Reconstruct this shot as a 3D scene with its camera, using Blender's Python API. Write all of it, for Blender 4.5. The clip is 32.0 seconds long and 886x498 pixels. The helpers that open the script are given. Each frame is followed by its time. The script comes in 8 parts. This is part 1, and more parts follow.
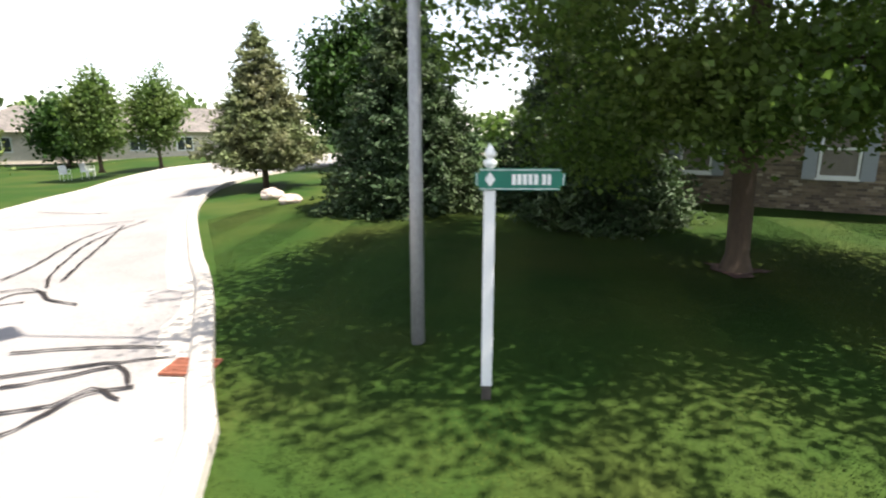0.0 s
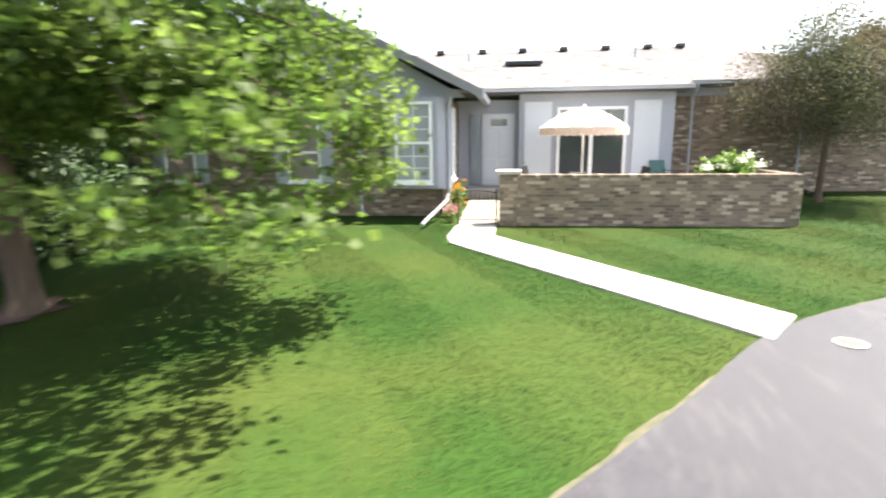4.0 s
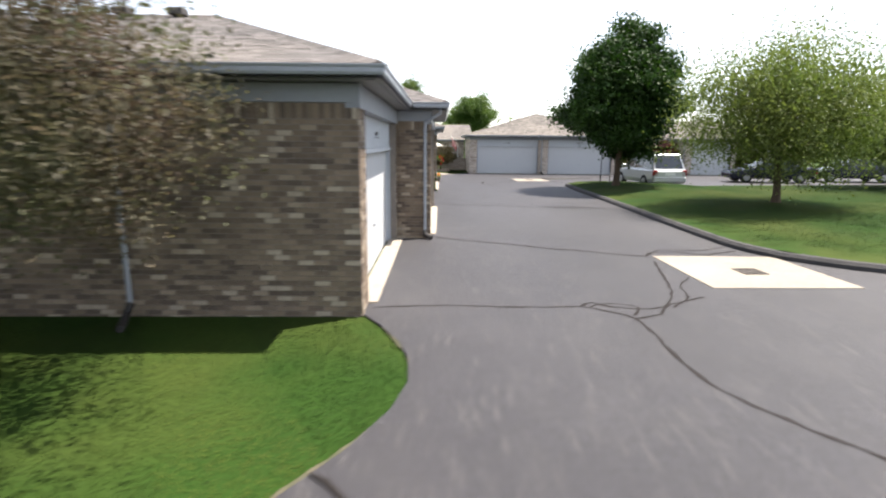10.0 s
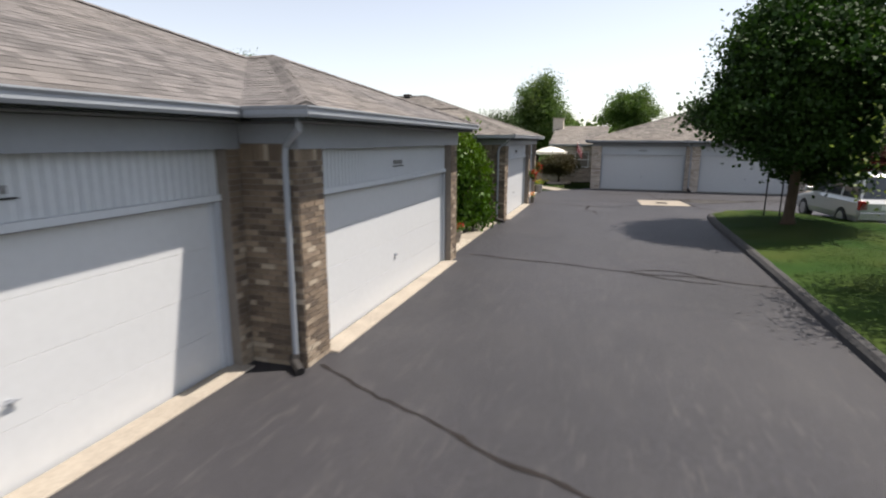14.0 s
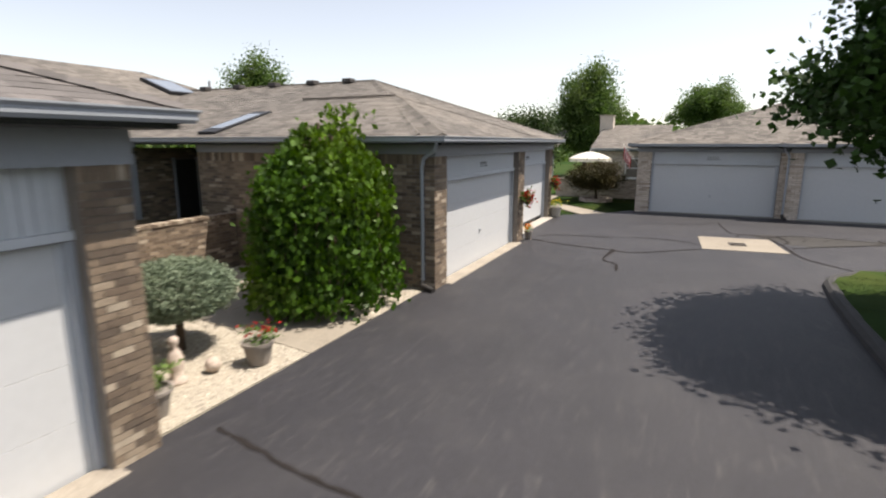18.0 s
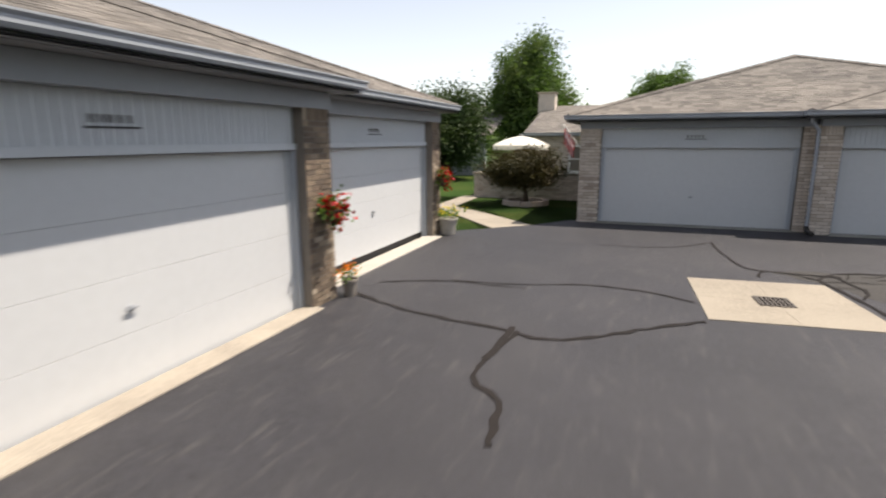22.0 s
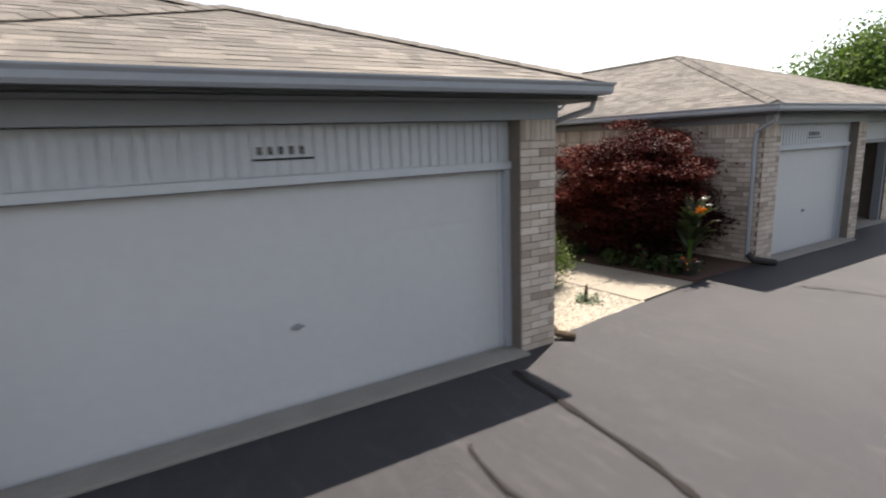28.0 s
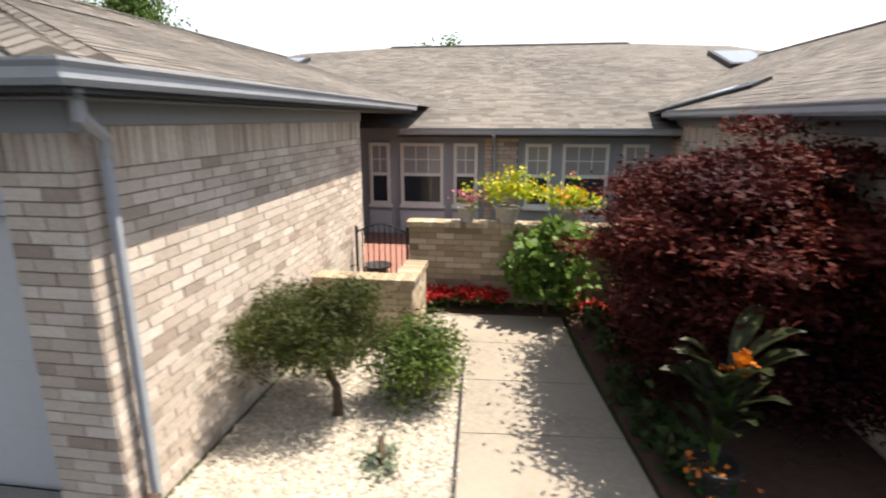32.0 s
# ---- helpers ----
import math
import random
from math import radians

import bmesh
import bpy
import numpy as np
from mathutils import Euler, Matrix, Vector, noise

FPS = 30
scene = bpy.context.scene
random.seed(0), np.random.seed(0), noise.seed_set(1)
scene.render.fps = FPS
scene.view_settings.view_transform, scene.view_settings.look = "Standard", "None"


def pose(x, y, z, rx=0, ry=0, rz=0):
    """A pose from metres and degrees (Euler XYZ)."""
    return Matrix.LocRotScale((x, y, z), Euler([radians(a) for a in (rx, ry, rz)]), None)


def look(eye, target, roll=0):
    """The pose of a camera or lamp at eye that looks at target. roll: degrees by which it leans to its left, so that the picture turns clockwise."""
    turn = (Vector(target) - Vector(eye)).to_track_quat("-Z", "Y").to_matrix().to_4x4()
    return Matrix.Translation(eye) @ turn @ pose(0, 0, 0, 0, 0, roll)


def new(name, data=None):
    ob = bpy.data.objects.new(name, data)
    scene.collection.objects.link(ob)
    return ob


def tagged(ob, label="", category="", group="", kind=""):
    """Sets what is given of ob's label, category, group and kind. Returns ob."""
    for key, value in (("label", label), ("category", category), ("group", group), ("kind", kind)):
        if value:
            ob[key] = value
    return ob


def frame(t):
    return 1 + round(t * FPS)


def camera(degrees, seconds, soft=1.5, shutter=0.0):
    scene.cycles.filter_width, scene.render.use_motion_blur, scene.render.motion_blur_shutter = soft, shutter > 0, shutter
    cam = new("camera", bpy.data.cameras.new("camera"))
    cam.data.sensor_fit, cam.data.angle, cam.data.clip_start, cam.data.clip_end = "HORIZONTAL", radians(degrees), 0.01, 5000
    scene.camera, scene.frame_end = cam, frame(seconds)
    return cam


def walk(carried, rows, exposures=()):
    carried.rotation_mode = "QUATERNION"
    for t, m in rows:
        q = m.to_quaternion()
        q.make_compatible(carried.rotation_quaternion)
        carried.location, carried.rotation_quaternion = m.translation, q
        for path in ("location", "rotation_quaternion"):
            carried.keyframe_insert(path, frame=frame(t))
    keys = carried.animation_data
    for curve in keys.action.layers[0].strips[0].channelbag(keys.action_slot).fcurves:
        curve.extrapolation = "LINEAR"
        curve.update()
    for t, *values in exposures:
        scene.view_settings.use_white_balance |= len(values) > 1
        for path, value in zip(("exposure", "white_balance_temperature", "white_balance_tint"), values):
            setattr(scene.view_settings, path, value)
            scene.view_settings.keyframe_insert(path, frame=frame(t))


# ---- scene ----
cam = camera(80.2, 32.0, soft=2.1, shutter=0.75)
PATH = [
    (0, (-8.847, -6.852, 1.639), (-10.088, -5.342, 1.213), -0.1),
    (0.5, (-8.703, -6.327, 1.439), (-9.912, -4.79, 1.02), -0.3),
    (1, (-8.426, -5.839, 1.339), (-9.508, -4.208, 0.926), -0.6),
    (1.5, (-7.887, -5.627, 1.379), (-8.614, -3.813, 0.955), -0.8),
    (2, (-7.463, -4.922, 1.283), (-7.977, -3.034, 0.87), -0.6),
    (2.5, (-6.863, -4.269, 1.215), (-7.321, -2.362, 0.823), -0.8),
    (3, (-6.22, -3.783, 1.143), (-6.588, -1.851, 0.779), -1.3),
    (3.5, (-5.5, -3.474, 1.333), (-5.801, -1.535, 0.944), -0.8),
    (4, (-4.529, -3.117, 1.523), (-4.786, -1.175, 1.12), -0.6),
    (4.5, (-3.623, -2.123, 1.464), (-3.804, -0.169, 1.078), -0.9),
    (6.5, (1.023, 1.096, 1.854), (1.074, 3.054, 1.452), 1.0),
    (7, (2.041, 2.065, 1.966), (2.099, 4.025, 1.573), 0.6),
    (7.5, (3.160, 2.956, 2.067), (3.208, 4.918, 1.682), 0.4),
    (8, (4.296, 3.770, 2.166), (4.308, 5.732, 1.782), 0.3),
    (8.5, (5.181, 4.601, 2.159), (5.193, 6.565, 1.780), 0.2),
    (9, (5.928, 5.395, 2.174), (5.931, 7.359, 1.794), 0.1),
    (9.5, (6.740, 6.186, 2.229), (6.741, 8.147, 1.834), 0.5),
    (10, (7.623, 6.828, 2.258), (7.634, 8.788, 1.860), 0.5),
    (10.5, (8.371, 7.530, 2.269), (8.366, 9.490, 1.873), 0.3),
    (11, (8.968, 8.238, 2.309), (8.942, 10.198, 1.909), 0.1),
    (11.5, (9.411, 8.931, 2.435), (9.246, 10.883, 2.033), -0.2),
    (12, (9.700, 9.853, 2.690), (9.356, 11.782, 2.288), -0.3),
    (12.5, (9.959, 10.756, 2.855), (9.499, 12.660, 2.452), -0.0),
    (13, (10.295, 11.741, 2.850), (9.778, 13.630, 2.447), -0.2),
    (13.5, (10.510, 12.848, 2.808), (9.962, 14.729, 2.406), 0.2),
    (14, (10.774, 13.886, 2.768), (10.189, 15.755, 2.363), 0.2),
    (14.5, (11.096, 14.971, 2.726), (10.474, 16.827, 2.317), 0.4),
    (16.5, (11.750, 19.625, 2.784), (10.959, 21.418, 2.384), 0.5),
    (17, (11.802, 20.651, 2.851), (10.978, 22.429, 2.450), 0.4),
    (17.5, (11.742, 21.710, 2.885), (10.914, 23.486, 2.485), 0.3),
    (18, (11.718, 22.767, 2.841), (10.892, 24.544, 2.444), 0.0),
    (18.5, (11.800, 23.846, 2.760), (10.971, 25.623, 2.367), -0.2),
    (19, (11.832, 24.956, 2.691), (11.001, 26.731, 2.297), -0.2),
    (19.5, (11.792, 25.903, 2.620), (10.973, 27.685, 2.226), -0.4),
    (20, (11.898, 26.875, 2.534), (11.085, 28.658, 2.135), -0.4),
    (20.5, (12.016, 27.929, 2.424), (11.197, 29.709, 2.024), -0.4),
    (21, (11.889, 29.098, 2.306), (11.090, 30.887, 1.901), -0.5),
    (21.5, (11.648, 30.305, 2.250), (10.858, 32.095, 1.839), -0.1),
    (22, (11.308, 31.500, 2.179), (10.621, 33.334, 1.775), -0.2),
    (22.5, (11.096, 32.712, 2.143), (10.581, 34.602, 1.741), -0.2),
    (23, (10.965, 33.888, 2.168), (10.703, 35.828, 1.760), -0.6),
    (23.5, (10.928, 34.833, 2.298), (11.023, 36.787, 1.88), -1.4),
    (24, (11.250, 35.947, 2.231), (11.595, 37.873, 1.817), -1.4),
    (24.5, (11.794, 36.830, 2.274), (12.453, 38.671, 1.852), -2.2),
    (25, (12.200, 37.714, 2.246), (13.087, 39.457, 1.832), -2.2),
    (25.5, (12.736, 38.559, 2.281), (13.711, 40.259, 1.877), -2.3),
    (27.5, (15.709, 41.239, 2.344), (16.735, 42.907, 1.934), -2.0),
    (28, (16.619, 41.560, 2.273), (17.629, 43.241, 1.876), -2.2),
    (28.5, (17.522, 41.894, 2.238), (18.559, 43.556, 1.836), -2.0),
    (29, (18.461, 42.073, 2.258), (19.452, 43.76, 1.844), -1.9),
    (29.5, (19.412, 42.275, 2.3), (20.205, 44.06, 1.87), -1.4),
    (30, (20.295, 42.560, 2.373), (20.666, 44.471, 1.914), -0.6),
    (30.5, (21.035, 42.856, 2.461), (21.036, 44.800, 1.990), -0.3),
    (31, (21.718, 43.019, 2.554), (21.567, 44.956, 2.077), -0.2),
    (31.5, (22.326, 43.113, 2.581), (22.081, 45.039, 2.101), -0.1),
    (32, (22.905, 43.236, 2.537), (22.626, 45.157, 2.056), 0.0),
]
walk(cam, [(t, look(eye, target, roll)) for t, eye, target, roll in PATH],
     exposures=[(t, e, 6650 if t < 15 else 6900, 13) for t, e in ((0, 1.5), (1, 2.2), (2, 2.85), (3, 2.8), (4, 2.4), (7, 1.6), (8, 1.65), (10, 1.4), (11, 1.0), (12, 0.75), (13, 0.6), (21, 0.7), (25, 0.75), (28, 1.1), (30, 1.15), (32, 1.1))])

# ---- world, sun ----
SUN_AZ, SUN_EL = radians(62.5), radians(64.6)     # from +y towards +x
world = bpy.data.worlds.new("sky")
scene.world = world
world.use_nodes = True
_wn = world.node_tree.nodes
_sky = _wn.new("ShaderNodeTexSky")
_sky.sky_type, _sky.sun_disc = "NISHITA", False
_sky.sun_elevation, _sky.sun_rotation = SUN_EL, SUN_AZ
_sky.air_density, _sky.dust_density, _sky.ozone_density = 1.0, 0.4, 1.0
_wn["Background"].inputs["Strength"].default_value = 0.122
_haze = _wn.new("ShaderNodeHueSaturation")          # thin high haze pales the blue
_haze.inputs["Saturation"].default_value = 0.5
world.node_tree.links.new(_sky.outputs["Color"], _haze.inputs["Color"])
world.node_tree.links.new(_haze.outputs["Color"], _wn["Background"].inputs["Color"])
sun_lamp = new("sun", bpy.data.lights.new("sun", "SUN"))
sun_lamp.data.energy, sun_lamp.data.angle, sun_lamp.data.color = 5.0, radians(0.6), (1.0, 0.945, 0.86)
_sd = Vector((math.sin(SUN_AZ) * math.cos(SUN_EL), math.cos(SUN_AZ) * math.cos(SUN_EL), math.sin(SUN_EL)))
sun_lamp.matrix_world = look(_sd * 60, (0, 0, 0))

# ---- materials ----
def mat(name, c1, c2=None, scale=3.0, rough=0.8, bump=0.0, bscale=60.0, metal=0.0, rand="", spread=0.25, fine=0.35,
        c3=None, big=0.25, trans=0.0, spec=0.5, stretch=(1, 1, 1)):
    """Two noise scales between c1 and c2, a broad third tone c3, a random shade per object or island, and relief."""
    m = bpy.data.materials.new(name)
    m.use_nodes = True
    n, l = m.node_tree.nodes, m.node_tree.links
    b = n["Principled BSDF"]
    geo = n.new("ShaderNodeNewGeometry")
    mp = n.new("ShaderNodeMapping")
    mp.inputs["Scale"].default_value = stretch
    l.new(geo.outputs["Position"], mp.inputs["Vector"])
    def tex(s, detail=4):
        t = n.new("ShaderNodeTexNoise")
        t.inputs["Scale"].default_value, t.inputs["Detail"].default_value = s, detail
        l.new(mp.outputs["Vector"], t.inputs["Vector"])
        return t.outputs["Fac"]
    def mix(fac, a, c):
        x = n.new("ShaderNodeMix")
        x.data_type = "RGBA"
        for k, v in ((0, fac), (6, a), (7, c)):
            if isinstance(v, tuple):
                x.inputs[k].default_value = (*v, 1)
            elif isinstance(v, float):
                x.inputs[k].default_value = v
            else:
                l.new(v, x.inputs[k])
        return x.outputs[2]
    def ramp(src, lo, hi):
        r = n.new("ShaderNodeMapRange")
        r.inputs["From Min"].default_value, r.inputs["From Max"].default_value = lo, hi
        l.new(src, r.inputs["Value"])
        return r.outputs["Result"]
    c2 = c2 or tuple(v * 0.75 for v in c1)
    col = mix(ramp(tex(scale), 0.35, 0.65), c1, c2)
    fcol = mix(ramp(tex(scale * 17, 3), 0.3, 0.7), tuple(v * (1 - fine) for v in c1), tuple(min(1, v * (1 + fine)) for v in c1))
    col = mix(0.4, col, fcol)
    if c3:
        col = mix(ramp(tex(big, 3), 0.42, 0.68), col, c3)
    if rand:
        if rand == "object":
            src = n.new("ShaderNodeObjectInfo").outputs["Random"]
        else:
            src = geo.outputs["Random Per Island"]
        hs = n.new("ShaderNodeHueSaturation")
        l.new(ramp(src, 0.0, 1.0), hs.inputs["Value"])
        mr = hs.inputs["Value"].links[0].from_node
        mr.inputs["To Min"].default_value, mr.inputs["To Max"].default_value = 1 - spread, 1 + spread
        l.new(col, hs.inputs["Color"])
        col = hs.outputs["Color"]
    l.new(col, b.inputs["Base Color"])
    b.inputs["Roughness"].default_value, b.inputs["Metallic"].default_value = rough, metal
    b.inputs["Specular IOR Level"].default_value = spec
    if bump:
        bp = n.new("ShaderNodeBump")
        bp.inputs["Strength"].default_value, bp.inputs["Distance"].default_value = bump, 0.02
        l.new(tex(bscale, 5), bp.inputs["Height"])
        l.new(bp.outputs["Normal"], b.inputs["Normal"])
    if trans:
        tr = n.new("ShaderNodeBsdfTranslucent")
        hs2 = n.new("ShaderNodeHueSaturation")
        hs2.inputs["Saturation"].default_value, hs2.inputs["Value"].default_value = 1.1, 1.6
        l.new(col, hs2.inputs["Color"])
        l.new(hs2.outputs["Color"], tr.inputs["Color"])
        mx = n.new("ShaderNodeMixShader")
        mx.inputs[0].default_value = trans
        l.new(b.outputs[0], mx.inputs[1]), l.new(tr.outputs[0], mx.inputs[2])
        l.new(mx.outputs[0], n["Material Output"].inputs["Surface"])
    return m


def brick_mat(name, stops, rand):
    """Fired brick: each brick takes its own tone from the stops."""
    m = mat(name, (0.3, 0.25, 0.2), rough=0.9, bump=0.5, bscale=120)
    n, l = m.node_tree.nodes, m.node_tree.links
    b = n["Principled BSDF"]
    src = (n.new("ShaderNodeObjectInfo") if rand == "object" else n.new("ShaderNodeNewGeometry"))
    src = src.outputs["Random" if rand == "object" else "Random Per Island"]
    cr = n.new("ShaderNodeValToRGB")
    cr.color_ramp.interpolation = "CONSTANT"
    while len(cr.color_ramp.elements) < len(stops):
        cr.color_ramp.elements.new(0.5)
    for e, (p, c) in zip(cr.color_ramp.elements, stops):
        e.position, e.color = p, (*c, 1)
    l.new(src, cr.inputs["Fac"])
    old = b.inputs["Base Color"].links[0].from_socket
    mx = n.new("ShaderNodeMix")
    mx.data_type, mx.blend_type = "RGBA", "MULTIPLY"
    mx.inputs[0].default_value = 0.75
    sc = n.new("ShaderNodeHueSaturation")
    sc.inputs["Saturation"].default_value, sc.inputs["Value"].default_value = 0.3, 3.4
    l.new(old, sc.inputs["Color"]), l.new(cr.outputs["Color"], mx.inputs[6]), l.new(sc.outputs["Color"], mx.inputs[7])
    l.new(mx.outputs[2], b.inputs["Base Color"])
    return m


BRICK_A = [(0.0, (0.165, 0.127, 0.094)), (0.25, (0.210, 0.164, 0.120)), (0.5, (0.250, 0.197, 0.144)), (0.70, (0.125, 0.098, 0.075)), (0.84, (0.330, 0.272, 0.205)), (0.92, (0.43, 0.37, 0.29))]
BRICK_B = [(0.0, (0.55, 0.485, 0.42)), (0.3, (0.60, 0.54, 0.475)), (0.6, (0.49, 0.425, 0.36)), (0.78, (0.66, 0.605, 0.54)), (0.92, (0.38, 0.32, 0.27))]
M = {}
BRICK_C = [(0.0, (0.36, 0.295, 0.20)), (0.3, (0.42, 0.35, 0.245)), (0.6, (0.30, 0.24, 0.16)), (0.78, (0.50, 0.43, 0.32)), (0.92, (0.22, 0.17, 0.12))]
M["brickA_o"], M["brickA_i"] = brick_mat("brown_brick", BRICK_A, "object"), brick_mat("brown_brick_rows", BRICK_A, "island")
M["brickB_o"], M["brickB_i"] = brick_mat("tan_brick", BRICK_B, "object"), brick_mat("tan_brick_rows", BRICK_B, "island")
M["brickC_o"], M["brickC_i"] = brick_mat("court_brick", BRICK_C, "object"), brick_mat("court_brick_rows", BRICK_C, "island")
M["mortar"] = mat("mortar", (0.23, 0.20, 0.17), (0.18, 0.155, 0.135), 6, 0.95, 0.3, 150)
M["mortar_dark"] = mat("weathered_mortar", (0.20, 0.17, 0.14), (0.15, 0.128, 0.108), 6, 0.95, 0.3, 150)
M["asphalt"] = mat("sealed_asphalt", (0.0245, 0.0235, 0.0285), (0.017, 0.0164, 0.0205), 0.9, 0.60, 0.5, 170, c3=(0.033, 0.031, 0.035), big=0.22, fine=0.65, spec=0.48)
def scuffed(m):
    """Pale scuffs and wiping marks over sealed asphalt, drawn out along the drive."""
    n, l = m.node_tree.nodes, m.node_tree.links
    b = n["Principled BSDF"]
    old = b.inputs["Base Color"].links[0].from_socket
    geo = n.new("ShaderNodeNewGeometry")
    for turn, scale, lo, hi, col, amount in ((0.5, (6.0, 1.1, 1), 0.57, 0.75, (0.085, 0.079, 0.076), 0.45), (-0.7, (7.0, 1.1, 1), 0.58, 0.75, (0.09, 0.084, 0.079), 0.45), (-0.1, (0.9, 0.5, 1), 0.5, 0.72, (0.05, 0.047, 0.048), 0.35), (0.2, (0.25, 0.12, 1), 0.45, 0.70, (0.018, 0.0172, 0.0195), 0.45)):
        mp = n.new("ShaderNodeMapping")
        mp.inputs["Rotation"].default_value, mp.inputs["Scale"].default_value = (0, 0, turn), scale
        l.new(geo.outputs["Position"], mp.inputs["Vector"])
        t = n.new("ShaderNodeTexNoise")
        t.inputs["Scale"].default_value, t.inputs["Detail"].default_value = 1.6, 7
        l.new(mp.outputs["Vector"], t.inputs["Vector"])
        r = n.new("ShaderNodeMapRange")
        r.inputs["From Min"].default_value, r.inputs["From Max"].default_value, r.inputs["To Max"].default_value = lo, hi, amount
        l.new(t.outputs["Fac"], r.inputs["Value"])
        x = n.new("ShaderNodeMix")
        x.data_type = "RGBA"
        x.inputs[7].default_value = (*col, 1)
        l.new(r.outputs["Result"], x.inputs[0]), l.new(old, x.inputs[6])
        old = x.outputs[2]
    l.new(old, b.inputs["Base Color"])


scuffed(M["asphalt"])
M["street"] = mat("worn_street", (0.235, 0.222, 0.21), (0.19, 0.18, 0.17), 1.2, 0.9, 0.4, 150, c3=(0.275, 0.26, 0.245))
M["seal"] = mat("crack_sealant", (0.016, 0.0135, 0.0125), (0.023, 0.019, 0.0175), 5, 0.9, 0.2, 60, spec=0.2)
M["oldpatch"] = mat("weathered_asphalt", (0.046, 0.042, 0.038), (0.031, 0.029, 0.027), 3, 0.9, 0.6, 120)
M["concrete"] = mat("concrete", (0.27, 0.235, 0.185), (0.225, 0.195, 0.155), 1.4, 0.9, 0.25, 130, c3=(0.30, 0.262, 0.208), big=0.6)
M["concrete_pale"] = mat("pale_concrete", (0.40, 0.37, 0.325), (0.34, 0.315, 0.275), 1.5, 0.9, 0.25, 130)
M["apron"] = mat("apron_concrete", (0.33, 0.29, 0.235), (0.23, 0.20, 0.165), 2.2, 0.9, 0.3, 100)
M["strip"] = mat("grey_strip_concrete", (0.24, 0.23, 0.205), (0.19, 0.18, 0.16), 3, 0.9, 0.3, 100)
M["curb"] = mat("asphalt_curb", (0.035, 0.034, 0.034), (0.055, 0.052, 0.05), 4, 0.85, 0.7, 60)
M["ground"] = mat("lawn_soil", (0.022, 0.052, 0.008), (0.016, 0.041, 0.0065), 1.8, 0.95, 0.0, 30, c3=(0.046, 0.064, 0.013), big=0.35, fine=0.08, spec=0.1)
M["grass"] = mat("grass_blades", (0.031, 0.070, 0.0095), (0.023, 0.056, 0.008), 0.8, 0.7, rand="island", spread=0.12, c3=(0.066, 0.086, 0.015), big=0.45, spec=0.1, fine=0.06)
_up = M["grass"].node_tree.nodes.new("ShaderNodeCombineXYZ")          # mown blades catch the light as a level sward
_up.inputs["Z"].default_value = 1.0
M["grass"].node_tree.links.new(_up.outputs[0], M["grass"].node_tree.nodes["Principled BSDF"].inputs["Normal"])
M["jamb"] = mat("jamb_paint", (0.40, 0.425, 0.46), (0.37, 0.395, 0.43), 0.9, 0.5, 0.05, 30, fine=0.06)
M["siding"] = mat("pale_siding", (0.54, 0.565, 0.59), (0.50, 0.525, 0.55), 0.8, 0.55, 0.06, 40, fine=0.06)
M["door"] = mat("garage_door_paint", (0.56, 0.57, 0.575), (0.53, 0.54, 0.55), 0.6, 0.5, 0.04, 30, fine=0.05)
M["trim"] = mat("grey_trim", (0.27, 0.285, 0.31), (0.24, 0.255, 0.28), 0.9, 0.5, 0.05, 30, fine=0.08)
M["greysiding"] = mat("grey_siding", (0.33, 0.35, 0.39), (0.30, 0.32, 0.36), 0.8, 0.6, 0.05, 30, fine=0.08)
M["fascia"] = mat("grey_fascia", (0.19, 0.19, 0.195), (0.165, 0.165, 0.17), 1, 0.6, fine=0.1)
M["gutter"] = mat("grey_gutter", (0.33, 0.35, 0.38), (0.28, 0.30, 0.33), 1.3, 0.4, fine=0.1)
M["white"] = mat("white_paint", (0.80, 0.80, 0.78), (0.74, 0.74, 0.72), 2, 0.5, fine=0.05)
M["shingle"] = mat("asphalt_shingles", (0.142, 0.128, 0.113), (0.100, 0.090, 0.082), 2.5, 0.95, 0.5, 140, rand="island", spread=0.32, c3=(0.182, 0.162, 0.140), big=0.3)
M["shingleA"] = mat("grey_shingles", (0.140, 0.128, 0.122), (0.100, 0.092, 0.088), 2.5, 0.95, 0.5, 140, rand="island", spread=0.32, c3=(0.168, 0.150, 0.135), big=0.3)
M["dark"] = mat("dark_metal", (0.03, 0.03, 0.032), (0.02, 0.02, 0.022), 6, 0.5, metal=0.3)
M["rust"] = mat("rusted_iron", (0.26, 0.085, 0.045), (0.17, 0.055, 0.03), 9, 0.85, 0.5, 90)
M["iron"] = mat("cast_iron", (0.075, 0.062, 0.052), (0.05, 0.043, 0.038), 12, 0.7, 0.4, 80)
M["bark"] = mat("bark", (0.088, 0.060, 0.038), (0.042, 0.029, 0.019), 9, 0.95, 0.9, 35, stretch=(1, 1, 0.25))
M["soil"] = mat("mulch", (0.055, 0.028, 0.018), (0.09, 0.045, 0.03), 14, 0.95, 0.9, 60)
M["stone"] = mat("white_stones", (0.42, 0.375, 0.305), (0.29, 0.255, 0.20), 6, 0.85, rand="island", spread=0.36)
M["gravelbed"] = mat("gravel_bed", (0.42, 0.375, 0.30), (0.30, 0.26, 0.20), 20, 0.95, 0.8, 50)
M["dirt"] = mat("sandy_dirt", (0.095, 0.082, 0.052), (0.030, 0.046, 0.011), 9, 0.95, 0.8, 50)
M["deck"] = mat("red_deck", (0.34, 0.16, 0.12), (0.27, 0.12, 0.09), 5, 0.7)
M["boulder"] = mat("pale_boulder", (0.50, 0.41, 0.34), (0.40, 0.33, 0.28), 3, 0.9, 0.6, 25)
